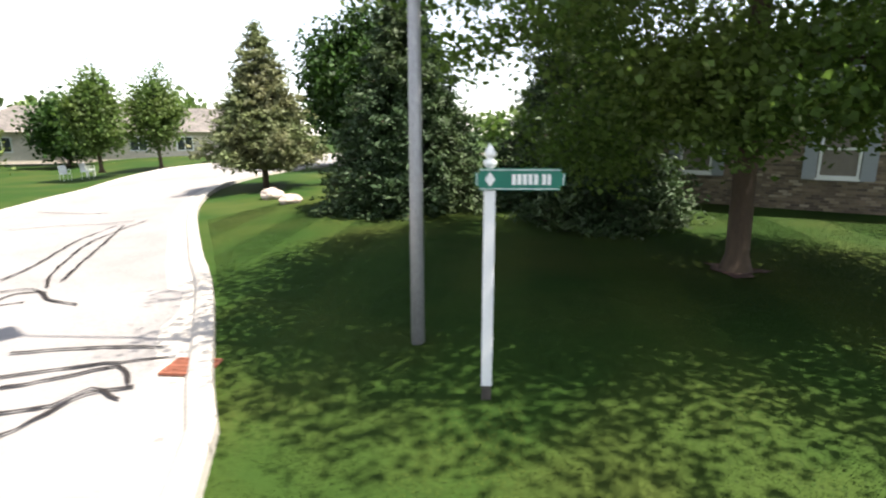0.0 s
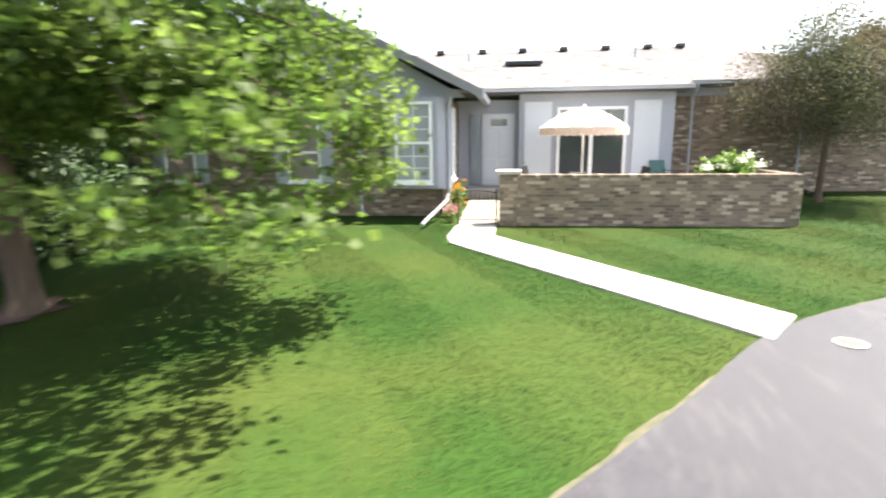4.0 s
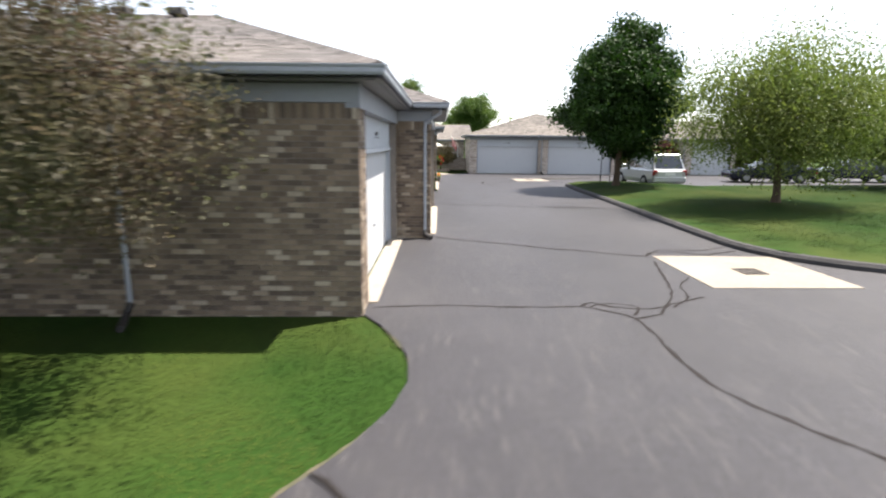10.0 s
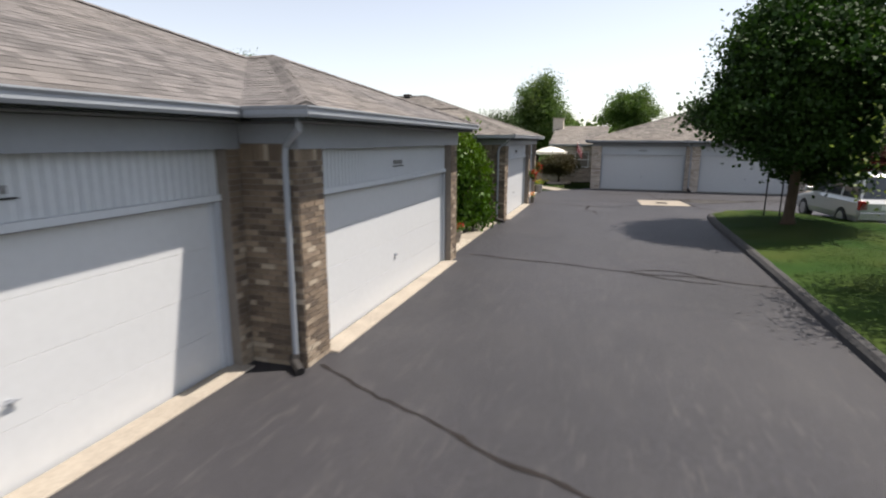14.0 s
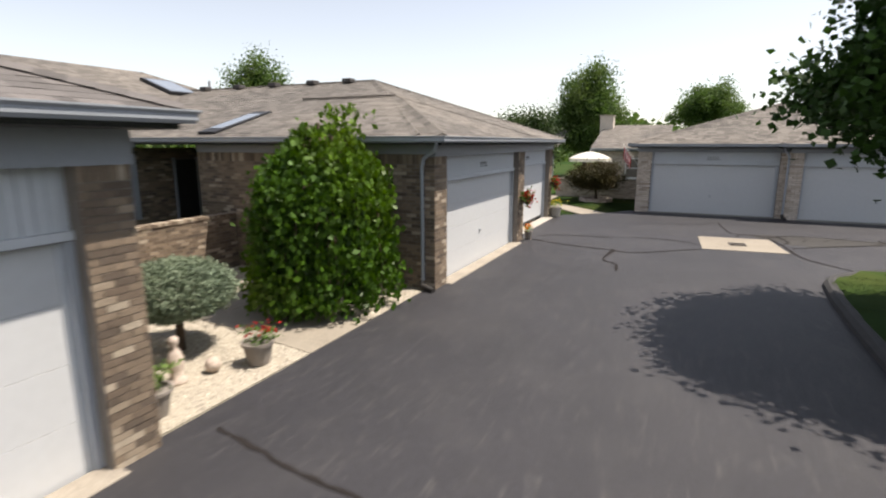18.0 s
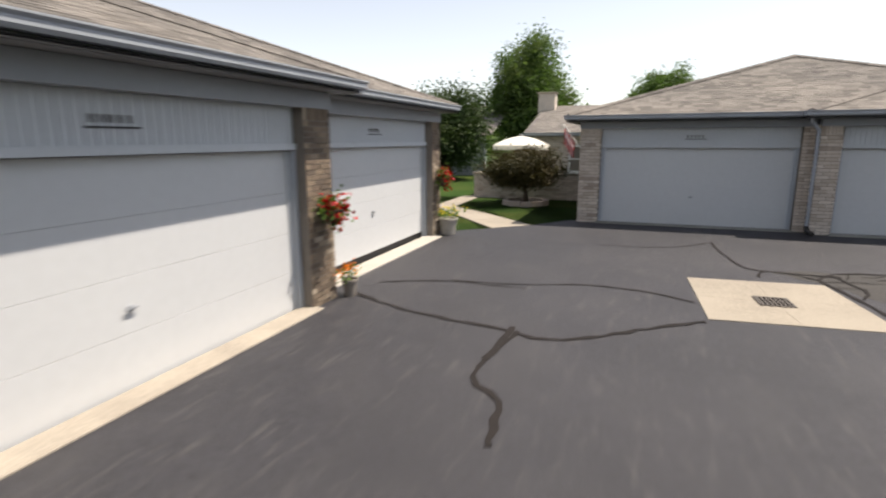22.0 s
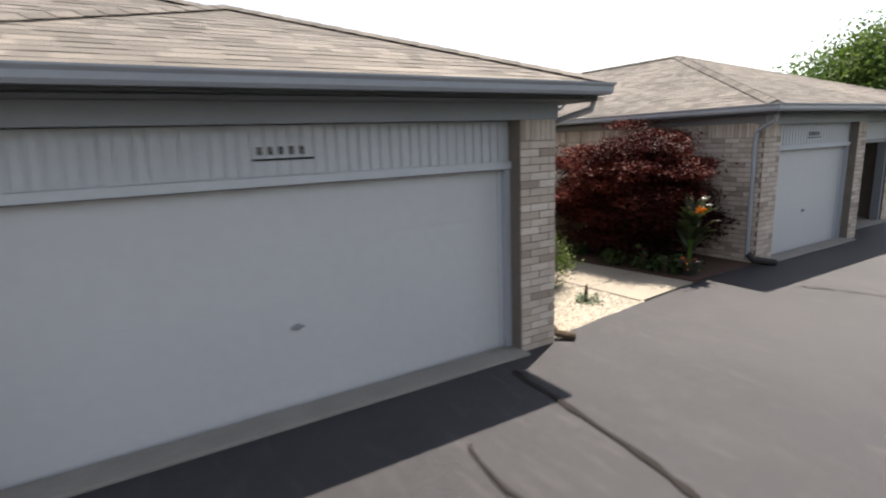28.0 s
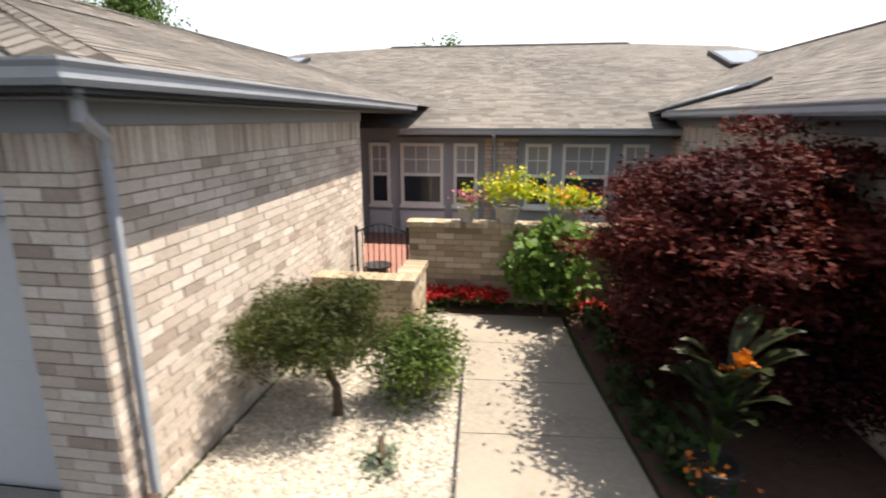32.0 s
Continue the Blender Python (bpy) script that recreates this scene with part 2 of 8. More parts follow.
M["silver"] = mat("silver_car_paint", (0.52, 0.53, 0.53), (0.5, 0.51, 0.51), 1, 0.28, metal=0.55, fine=0.03)
M["navy"] = mat("dark_car_paint", (0.014, 0.017, 0.03), (0.012, 0.014, 0.026), 1, 0.2, fine=0.05)
M["tyre"] = mat("tyre_rubber", (0.02, 0.02, 0.021), (0.028, 0.028, 0.028), 12, 0.85)
M["rim"] = mat("alloy_rim", (0.45, 0.45, 0.46), (0.38, 0.38, 0.39), 4, 0.35, metal=0.8)
M["lightred"] = mat("tail_lens", (0.35, 0.012, 0.012), (0.28, 0.01, 0.01), 4, 0.2)
M["glass"] = mat("window_glass", (0.035, 0.042, 0.05), (0.028, 0.034, 0.04), 0.7, 0.06, spec=0.8, fine=0.05)
M["blind"] = mat("glass_over_blinds", (0.36, 0.37, 0.38), (0.30, 0.31, 0.325), 3, 0.1, spec=0.7, fine=0.05, stretch=(0.2, 0.2, 14))
M["skyglass"] = mat("skylight_glass", (0.22, 0.25, 0.29), (0.2, 0.23, 0.27), 1, 0.08, spec=0.9, fine=0.03)
M["curtain"] = mat("curtain", (0.42, 0.43, 0.45), (0.34, 0.35, 0.37), 7, 0.9, stretch=(3, 3, 0.15))
M["sign"] = mat("green_sign", (0.006, 0.15, 0.10), (0.005, 0.13, 0.088), 2, 0.35, fine=0.05)
M["terracotta"] = mat("stone_pot", (0.25, 0.22, 0.19), (0.19, 0.165, 0.145), 8, 0.9, 0.4, 60)
M["canvas"] = mat("umbrella_canvas", (0.84, 0.80, 0.72), (0.78, 0.74, 0.66), 3, 0.85, trans=0.25, fine=0.05)
M["canvas2"] = mat("floral_valance", (0.62, 0.42, 0.30), (0.78, 0.70, 0.60), 22, 0.85)
M["pole"] = mat("galvanised_pole", (0.36, 0.355, 0.36), (0.31, 0.305, 0.31), 3, 0.5, metal=0.35, stretch=(1, 1, 0.3))
M["blackpipe"] = mat("black_drain_pipe", (0.02, 0.018, 0.017), (0.035, 0.03, 0.027), 9, 0.7)
M["greenplastic"] = mat("green_plastic", (0.04, 0.10, 0.09), (0.035, 0.085, 0.08), 3, 0.5)
M["vent"] = mat("roof_vent", (0.045, 0.04, 0.038), (0.06, 0.055, 0.05), 6, 0.7)
def leafmat(name, c1, c2, c3=None, tr=0.35, spread=0.35, rough=0.6):
    return mat(name, c1, c2, 1.2, rough, rand="island", spread=spread, trans=tr, c3=c3, big=0.5, spec=0.25)
M["syc"] = leafmat("sycamore_leaves", (0.078, 0.126, 0.030), (0.052, 0.092, 0.023), (0.112, 0.152, 0.042), 0.58)
M["maple"] = leafmat("maple_leaves", (0.022, 0.054, 0.009), (0.013, 0.036, 0.006), (0.036, 0.076, 0.013), 0.18)
M["locust"] = leafmat("pale_green_leaves", (0.10, 0.14, 0.032), (0.075, 0.11, 0.028), (0.13, 0.16, 0.042))
M["crab"] = leafmat("crabapple_leaves", (0.075, 0.085, 0.040), (0.055, 0.055, 0.034), (0.09, 0.065, 0.045))
M["spruce"] = leafmat("spruce_needles", (0.042, 0.076, 0.030), (0.028, 0.054, 0.022), (0.066, 0.096, 0.036), 0.1)
M["bluespruce"] = leafmat("blue_spruce_needles", (0.165, 0.215, 0.145), (0.115, 0.160, 0.115), (0.21, 0.25, 0.165), 0.2)
M["pine"] = leafmat("pine_needles", (0.125, 0.155, 0.065), (0.090, 0.120, 0.050), (0.165, 0.165, 0.085), 0.2)
M["bronze"] = leafmat("bronze_leaves", (0.044, 0.042, 0.013), (0.030, 0.024, 0.010), (0.058, 0.036, 0.013), 0.2)
M["darkgreen"] = leafmat("dark_green_leaves", (0.036, 0.062, 0.018), (0.024, 0.045, 0.013), (0.05, 0.075, 0.02), 0.2)
M["fargreen"] = leafmat("tree_leaves", (0.075, 0.125, 0.03), (0.055, 0.10, 0.025), (0.10, 0.14, 0.04))
M["vine"] = leafmat("mulberry_leaves", (0.052, 0.112, 0.009), (0.028, 0.068, 0.007), (0.100, 0.165, 0.013), 0.18, rough=0.45)
M["redleaf"] = leafmat("red_maple_leaves", (0.034, 0.008, 0.008), (0.011, 0.004, 0.005), (0.105, 0.024, 0.017), 0.12)
M["redleaf"].node_tree.nodes["Principled BSDF"].inputs["Specular IOR Level"].default_value = 0.08
M["juniper"] = leafmat("juniper_leaves", (0.044, 0.054, 0.010), (0.024, 0.031, 0.007), (0.078, 0.080, 0.013), 0.15)
M["juniper_b"] = leafmat("bright_juniper_leaves", (0.060, 0.095, 0.014), (0.032, 0.056, 0.009), (0.090, 0.125, 0.018), 0.15)
M["hydrangea"] = leafmat("shrub_leaves", (0.10, 0.175, 0.035), (0.07, 0.13, 0.028), (0.13, 0.20, 0.05), 0.3)
M["canna"] = leafmat("canna_leaves", (0.030, 0.042, 0.018), (0.022, 0.022, 0.014), (0.060, 0.062, 0.024), 0.2, rough=0.4)
M["f_red"] = leafmat("red_petals", (0.42, 0.02, 0.018), (0.33, 0.015, 0.015), tr=0.2)
M["f_yel"] = leafmat("yellow_petals", (0.62, 0.50, 0.04), (0.5, 0.42, 0.04), tr=0.2)
M["f_ora"] = leafmat("orange_petals", (0.75, 0.22, 0.02), (0.65, 0.17, 0.02), tr=0.2)
M["f_pink"] = leafmat("pink_petals", (0.55, 0.16, 0.24), (0.42, 0.10, 0.2), tr=0.2)
M["f_white"] = leafmat("white_petals", (0.74, 0.76, 0.62), (0.6, 0.66, 0.45), tr=0.2)
M["f_lime"] = leafmat("lime_leaves", (0.32, 0.36, 0.035), (0.24, 0.31, 0.03), tr=0.3)

# ---- mesh tools ----
class Mesh:
    """Collects vertices and faces."""
    def __init__(self):
        self.v, self.f = [], []
    def poly(self, *pts):
        i = len(self.v)
        self.v += [tuple(p) for p in pts]
        self.f.append(tuple(range(i, i + len(pts))))
        return self
    def hexa(self, p):
        """Eight corners: four below, four above, both counter-clockwise."""
        i = len(self.v)
        self.v += [tuple(q) for q in p]
        self.f += [(i + 3, i + 2, i + 1, i), (i + 4, i + 5, i + 6, i + 7)] + [(i + a, i + (a + 1) % 4, i + 4 + (a + 1) % 4, i + 4 + a) for a in range(4)]
        return self
    def box(self, x0, y0, z0, x1, y1, z1):
        x0, x1, y0, y1, z0, z1 = min(x0, x1), max(x0, x1), min(y0, y1), max(y0, y1), min(z0, z1), max(z0, z1)
        return self.hexa([(x0, y0, z0), (x1, y0, z0), (x1, y1, z0), (x0, y1, z0), (x0, y0, z1), (x1, y0, z1), (x1, y1, z1), (x0, y1, z1)])
    def tube(self, pts, radii, seg=8, cap=True):
        """A tube along points with a radius at each."""
        pts = [Vector(p) for p in pts]
        if not hasattr(radii, "__len__"):
            radii = [radii] * len(pts)
        i0, ref = len(self.v), None
        for k, p in enumerate(pts):
            d = (pts[min(k + 1, len(pts) - 1)] - pts[max(k - 1, 0)]).normalized()
            ref = (ref or (Vector((1, 0, 0)) if abs(d.x) < 0.8 else Vector((0, 1, 0))))
            a = (ref - d * ref.dot(d)).normalized()
            ref, b = a, d.cross(a)
            for s in range(seg):
                t = 2 * math.pi * s / seg
                self.v.append(tuple(p + (a * math.cos(t) + b * math.sin(t)) * radii[k]))
        for k in range(len(pts) - 1):
            for s in range(seg):
                q = i0 + k * seg
                self.f.append((q + s, q + (s + 1) % seg, q + seg + (s + 1) % seg, q + seg + s))
        if cap:
            self.f += [tuple(i0 + s for s in reversed(range(seg))), tuple(i0 + (len(pts) - 1) * seg + s for s in range(seg))]
        return self
    def lathe(self, cx, cy, prof, seg=16):
        """A turned body from (radius, z) pairs."""
        i0 = len(self.v)
        for r, z in prof:
            for s in range(seg):
                t = 2 * math.pi * s / seg
                self.v.append((cx + r * math.cos(t), cy + r * math.sin(t), z))
        for k in range(len(prof) - 1):
            for s in range(seg):
                q = i0 + k * seg
                self.f.append((q + s, q + (s + 1) % seg, q + seg + (s + 1) % seg, q + seg + s))
        self.f += [tuple(i0 + s for s in reversed(range(seg))), tuple(i0 + (len(prof) - 1) * seg + s for s in range(seg))]
        return self
    def add(self, verts, faces):
        i = len(self.v)
        self.v += [tuple(p) for p in verts]
        self.f += [tuple(i + a for a in q) for q in faces]
        return self


def thing(name, x=0, y=0, z=0, rz=0, label="", category="", group="", kind=""):
    ob = new(name)
    ob.empty_display_size = 0.1
    ob.matrix_basis = pose(x, y, z, 0, 0, rz)
    return tagged(ob, label, category, group, kind)


def origin(ob):
    m = ob.matrix_basis.copy()
    while ob.parent:
        ob = ob.parent
        m = ob.matrix_basis @ m
    return m


def part(name, mesh, material, parent=None, label="", bevel=0.0, local=False, smooth=False, at=None, kind=""):
    """One mesh object under its thing or part. Coordinates are the world's unless local is set."""
    data = bpy.data.meshes.new(name)
    if parent is not None and not local:
        inv = origin(parent).inverted()
        verts = [tuple(inv @ Vector(p)) for p in mesh.v]
    else:
        verts = mesh.v
    data.from_pydata(verts, [], mesh.f)
    if bevel:
        bm = bmesh.new()
        bm.from_mesh(data)
        bmesh.ops.remove_doubles(bm, verts=bm.verts, dist=1e-5)
        bmesh.ops.bevel(bm, geom=bm.edges[:], offset=bevel, segments=1, affect="EDGES", clamp_overlap=True)
        bm.to_mesh(data)
        bm.free()
    if smooth:
        data.shade_smooth()
    data.materials.append(material)
    ob = new(name, data)
    if parent is not None:
        ob.parent = parent
    return tagged(ob, label, kind=kind)


def quads(name, verts, material, parent=None, kind="", label="", tri=False, category=""):
    """A mesh of loose quads or triangles from an (n, 4 or 3, 3) array."""
    v = np.asarray(verts, np.float32)
    n, k = v.shape[0], v.shape[1]
    if parent is not None:
        inv = np.array(origin(parent).inverted(), np.float32)
        v = v @ inv[:3, :3].T + inv[:3, 3]
    data = bpy.data.meshes.new(name)
    data.vertices.add(n * k), data.loops.add(n * k), data.polygons.add(n)
    data.vertices.foreach_set("co", v.reshape(-1))
    data.loops.foreach_set("vertex_index", np.arange(n * k, dtype=np.int32))
    data.polygons.foreach_set("loop_start", np.arange(0, n * k, k, dtype=np.int32))
    data.update(calc_edges=True)
    data.materials.append(material)
    ob = new(name, data)
    if parent is not None:
        ob.parent = parent
    return tagged(ob, label, category, kind=kind)


RNG = np.random.default_rng(7)


def leaves(centres, size, count, spread, flat=0.35, ratio=0.62, rng=RNG):
    """count leaf quads round each centre: (n, 4, 3). flat pulls the leaves towards level."""
    c = np.repeat(np.asarray(centres, float), count, 0)
    n = len(c)
    c = c + rng.normal(size=(n, 3)) * np.asarray(spread)
    a = rng.normal(size=(n, 3))
    a[:, 2] *= 1 - flat
    a /= np.linalg.norm(a, axis=1)[:, None]
    b = rng.normal(size=(n, 3))
    b[:, 2] *= 1 - flat
    b -= a * (a * b).sum(1)[:, None]
    b /= np.linalg.norm(b, axis=1)[:, None]
    s = size * rng.uniform(0.65, 1.25, (n, 1))
    nrm = np.cross(a, b) * s * 0.12
    return np.stack([c - a * s * 0.5, c + b * s * ratio * 0.5 - a * s * 0.08 + nrm, c + a * s * 0.5, c - b * s * ratio * 0.5 - a * s * 0.08 + nrm], 1)


def gz(x, y):
    """Height of the ground."""
    return float(np.interp(y + 0.25 * x, [-8, -5.8, -2.9, -0.2, 2, 7, 9, 13, 15], [-1.12, -0.83, -0.55, -0.46, -0.38, -0.27, -0.22, -0.05, 0.0]))


def inside(poly, x, y):
    """Which of the points lie in the polygon."""
    res = np.zeros(np.shape(x), bool)
    for (x0, y0), (x1, y1) in zip(poly, poly[1:] + poly[:1]):
        if y0 != y1:
            res ^= ((y0 > y) != (y1 > y)) & (x < (x1 - x0) * (y - y0) / (y1 - y0) + x0)
    return res


def smooth_line(pts, step=0.6, closed=False):
    """A Catmull-Rom line through points."""
    p = [Vector((*q, 0)[:3]) if len(q) == 2 else Vector(q) for q in pts]
    out = []
    n = len(p)
    for i in range(n if closed else n - 1):
        g = lambda k: p[k % n] if closed else p[max(0, min(n - 1, k))]
        a, b, c, d = g(i - 1), g(i), g(i + 1), g(i + 2)
        m = max(1, int((c - b).length / step))
        for k in range(m):
            t = k / m
            out.append(0.5 * ((2 * b) + (c - a) * t + (2 * a - 5 * b + 4 * c - d) * t * t + (3 * b - a - 3 * c + d) * t ** 3))
    if not closed:
        out.append(p[-1])
    return out


from mathutils import geometry as mgeo


def sheet(name, poly, lift, material, step=1.5, depth=0.0, parent=None, **tags):
    """A ground sheet inside a polygon that follows the ground, with an edge of the given depth."""
    xs, ys = [q[0] for q in poly], [q[1] for q in poly]
    pts, edges = [], []
    for (x0, y0), (x1, y1) in zip(poly, poly[1:] + poly[:1]):
        m = max(1, int(math.hypot(x1 - x0, y1 - y0) / step))
        pts += [Vector((x0 + (x1 - x0) * k / m, y0 + (y1 - y0) * k / m)) for k in range(m)]
    nb = len(pts)
    edges = [(i, (i + 1) % nb) for i in range(nb)]
    gx, gy = np.meshgrid(np.arange(min(xs) + step / 2, max(xs), step), np.arange(min(ys) + step / 2, max(ys), step))
    gx, gy = gx.ravel(), gy.ravel()
    ok = inside([tuple(q) for q in poly], gx, gy)
    bx, by = np.array([q.x for q in pts]), np.array([q.y for q in pts])
    for x, y in zip(gx[ok], gy[ok]):
        if ((bx - x) ** 2 + (by - y) ** 2).min() > (0.4 * step) ** 2:
            pts.append(Vector((x, y)))
    v, _, f, *_ = mgeo.delaunay_2d_cdt(pts, edges, [], 1, 1e-4)
    m = Mesh()
    m.v = [(q.x, q.y, gz(q.x, q.y) + lift) for q in v]
    m.f = [tuple(q) for q in f]
    if depth:
        for (i, j) in edges:
            a, b = pts[i], pts[j]
            za, zb = gz(a.x, a.y) + lift, gz(b.x, b.y) + lift
            m.poly((a.x, a.y, za), (a.x, a.y, za - depth), (b.x, b.y, zb - depth), (b.x, b.y, zb))
    ob = part(name, m, material, parent)
    return tagged(ob, **tags)

# ---- ground ----
def ground_sheet():
    xs = np.concatenate([np.linspace(-900, -70, 9), np.arange(-60, 61, 1.0), np.linspace(75, 900, 9)])
    ys = np.concatenate([np.linspace(-900, -40, 9), np.arange(-30, -12, 1.0), np.arange(-12, 16, 0.25), np.arange(16, 81, 1.0), np.linspace(95, 900, 9)])
    m = Mesh()
    gx, gy = np.meshgrid(xs, ys)
    low = np.zeros(gx.shape, bool)
    for poly in (DRIVE, sr + sl[::-1]):
        ok = np.ones(gx.shape, bool)
        for ox, oy in ((1.1, 1.1), (-1.1, 1.1), (1.1, -1.1), (-1.1, -1.1), (0, 0)):
            ok &= inside(poly, gx + ox, gy + oy)
        low |= ok
    for x, y, under in zip(gx.ravel(), gy.ravel(), low.ravel()):
        m.v.append((x, y, gz(x, y) - (0.10 if under else 0.02)))
    w = len(xs)
    for j in range(len(ys) - 1):
        for i in range(w - 1):
            m.f.append((j * w + i, j * w + i + 1, (j + 1) * w + i + 1, (j + 1) * w + i))
    return tagged(part("ground", m, M["ground"], smooth=True), "mown green lawn over gently sloping soil", "lawn", kind="structure")


DRIVE_W = [(-6.4, -2.2), (-4.8, -0.95), (-3.2, 0.76), (-1.75, 2.4), (0.9, 4.1), (2.1, 5.2), (3.1, 6.3), (4.2, 7.45), (5.7, 9.0), (6.9, 10.5), (7.32, 11.6), (7.15, 12.6), (6.62, 13.5)]
drive_edge = [(p.x, p.y) for p in smooth_line(DRIVE_W, 0.5)]
DRIVE = [(-12.6, -6.0), (-11.6, -5.4), (-10.0, -4.6), (-8.2, -3.4)] + drive_edge + [(6.5, 19.2), (7.3, 19.3), (7.2, 31.8), (7.2, 38), (6.7, 38.2), (6.8, 43.3), (7.9, 44.2), (8.75, 45.05), (9.5, 46.2), (15, 46.2), (15.2, 45.9), (20.5, 45.9), (22.6, 46.1)]
DRIVE += [(24.0, 46.25), (26, 46.5), (29.5, 46.55), (29.6, 47.0), (32.6, 47.05), (38, 46.2), (44, 43.8), (75, 43), (75, 38), (42, 36.5), (30, 33.0), (19.4, 31.2), (17.2, 36.6), (16.2, 37.0), (14.75, 35.9), (14.3, 34.2), (14.2, 27), (14.1, 20), (14.2, 17.8), (14.9, 16.6), (16.6, 15.6), (22, 13.8), (40, 10),
         (70, 4), (70, -12), (30, -6), (14, -4), (5, -9), (-5, -16), (-14, -22), (-26, -14), (-17.5, -9.0)]
sheet("driveway", DRIVE, 0.012, M["asphalt"], 1.0, 0.03, label="dark sealcoated asphalt drive with crack repairs", category="driveway", kind="structure")
STREET_R = [(-9.2, -9.3), (-12.6, -5.65), (-14.45, -4.55), (-17.8, -2.8), (-20.6, -1.6), (-26.7, 1.4), (-31, 4.8), (-34.5, 10), (-36, 18), (-34, 30)]
STREET_L = [(-20, -11.5), (-27.6, -5.6), (-33, -2.2), (-39, 2.3), (-44, 8.5), (-46.5, 17), (-45, 31)]
sr, sl = [(p.x, p.y) for p in smooth_line(STREET_R, 1.2)], [(p.x, p.y) for p in smooth_line(STREET_L, 1.2)]
ground_sheet()
sheet("street", sr + sl[::-1], 0.02, M["street"], 1.0, 0.03, label="pale worn asphalt street with dark crack repairs", category="street", kind="structure")


def ribbon(name, line, profile, material, parent=None, lift=0.0, **tags):
    """A strip swept along a line: profile of (offset to the right, height over the ground)."""
    m = Mesh()
    n, k = len(line), len(profile)
    for i, p in enumerate(line):
        d = (line[min(i + 1, n - 1)] - line[max(i - 1, 0)]).normalized()
        r = Vector((d.y, -d.x, 0))
        for o, h in profile:
            q = p + r * o
            m.v.append((q.x, q.y, gz(q.x, q.y) + h + lift))
    for i in range(n - 1):
        for j in range(k - 1):
            m.f.append((i * k + j, i * k + j + 1, (i + 1) * k + j + 1, (i + 1) * k + j))
    return tagged(part(name, m, material, parent), **tags)


ribbon("kerb", smooth_line(STREET_R, 0.8), [(-0.42, 0.026), (0.0, 0.03), (0.05, 0.10), (0.12, 0.125), (0.30, 0.125), (0.32, -0.05)], M["concrete_pale"],
       label="pale concrete kerb and gutter along the street", category="kerb", kind="structure")
ribbon("kerb", smooth_line(STREET_L, 0.8), [(-0.32, -0.05), (-0.30, 0.12), (-0.12, 0.12), (0.0, 0.03), (0.35, 0.026)], M["concrete_pale"],
       label="pale concrete kerb across the street", category="kerb", kind="structure")
ISLAND = [(17.3, 36.9), (16.4, 37.2), (14.8, 36.0), (14.32, 34.2), (14.22, 27), (14.12, 20), (14.25, 17.8), (14.95, 16.6), (16.6, 15.6), (22, 13.8), (40, 10)]
ribbon("island_kerb", smooth_line(ISLAND, 0.5), [(0.10, -0.02), (0.08, 0.09), (0.02, 0.15), (-0.07, 0.16), (-0.14, 0.12), (-0.16, -0.02)], M["curb"],
       label="black rolled asphalt kerb round the grass island", category="kerb", kind="structure")
ISLAND_POLY = [(p.x + 0.05, p.y) for p in smooth_line(ISLAND, 0.5)] + [(40, 22), (30, 32.0), (19.5, 31.0)]


def island_mound():
    rim = [(p.x, p.y) for p in smooth_line(ISLAND, 0.8)]
    xs, ys = np.meshgrid(np.arange(14.5, 40, 1.0), np.arange(11, 37, 1.0))
    xs, ys = xs.ravel(), ys.ravel()
    poly = [tuple(q) for q in ISLAND_POLY]
    ok = inside(poly, xs, ys)
    rx, ry = np.array([q[0] for q in poly]), np.array([q[1] for q in poly])
    pts = [Vector(q) for q in poly]
    for x, y in zip(xs[ok], ys[ok]):
        if ((rx - x) ** 2 + (ry - y) ** 2).min() > 0.3:
            pts.append(Vector((x, y)))
    v, _, f, *_ = mgeo.delaunay_2d_cdt(pts, [(i, (i + 1) % len(poly)) for i in range(len(poly))], [], 1, 1e-4)
    m = Mesh()
    m.v = [(q.x, q.y, island_z(q.x, q.y)) for q in v]
    m.f = [tuple(q) for q in f]
    return tagged(part("island_lawn", m, M["ground"], smooth=True), "low grass mound inside the parking island", "lawn", kind="structure")


_ip = [(p.x, p.y) for p in smooth_line(ISLAND, 0.8)]
_ix, _iy = np.array([q[0] for q in _ip]), np.array([q[1] for q in _ip])


def island_z(x, y):
    d = math.sqrt(((_ix - x) ** 2 + (_iy - y) ** 2).min())
    return gz(x, y) + 0.11 + 0.35 * (1 - math.exp(-d / 3.0))


island_mound()

# ---- brickwork, roofs, doors ----
JT = 0.010


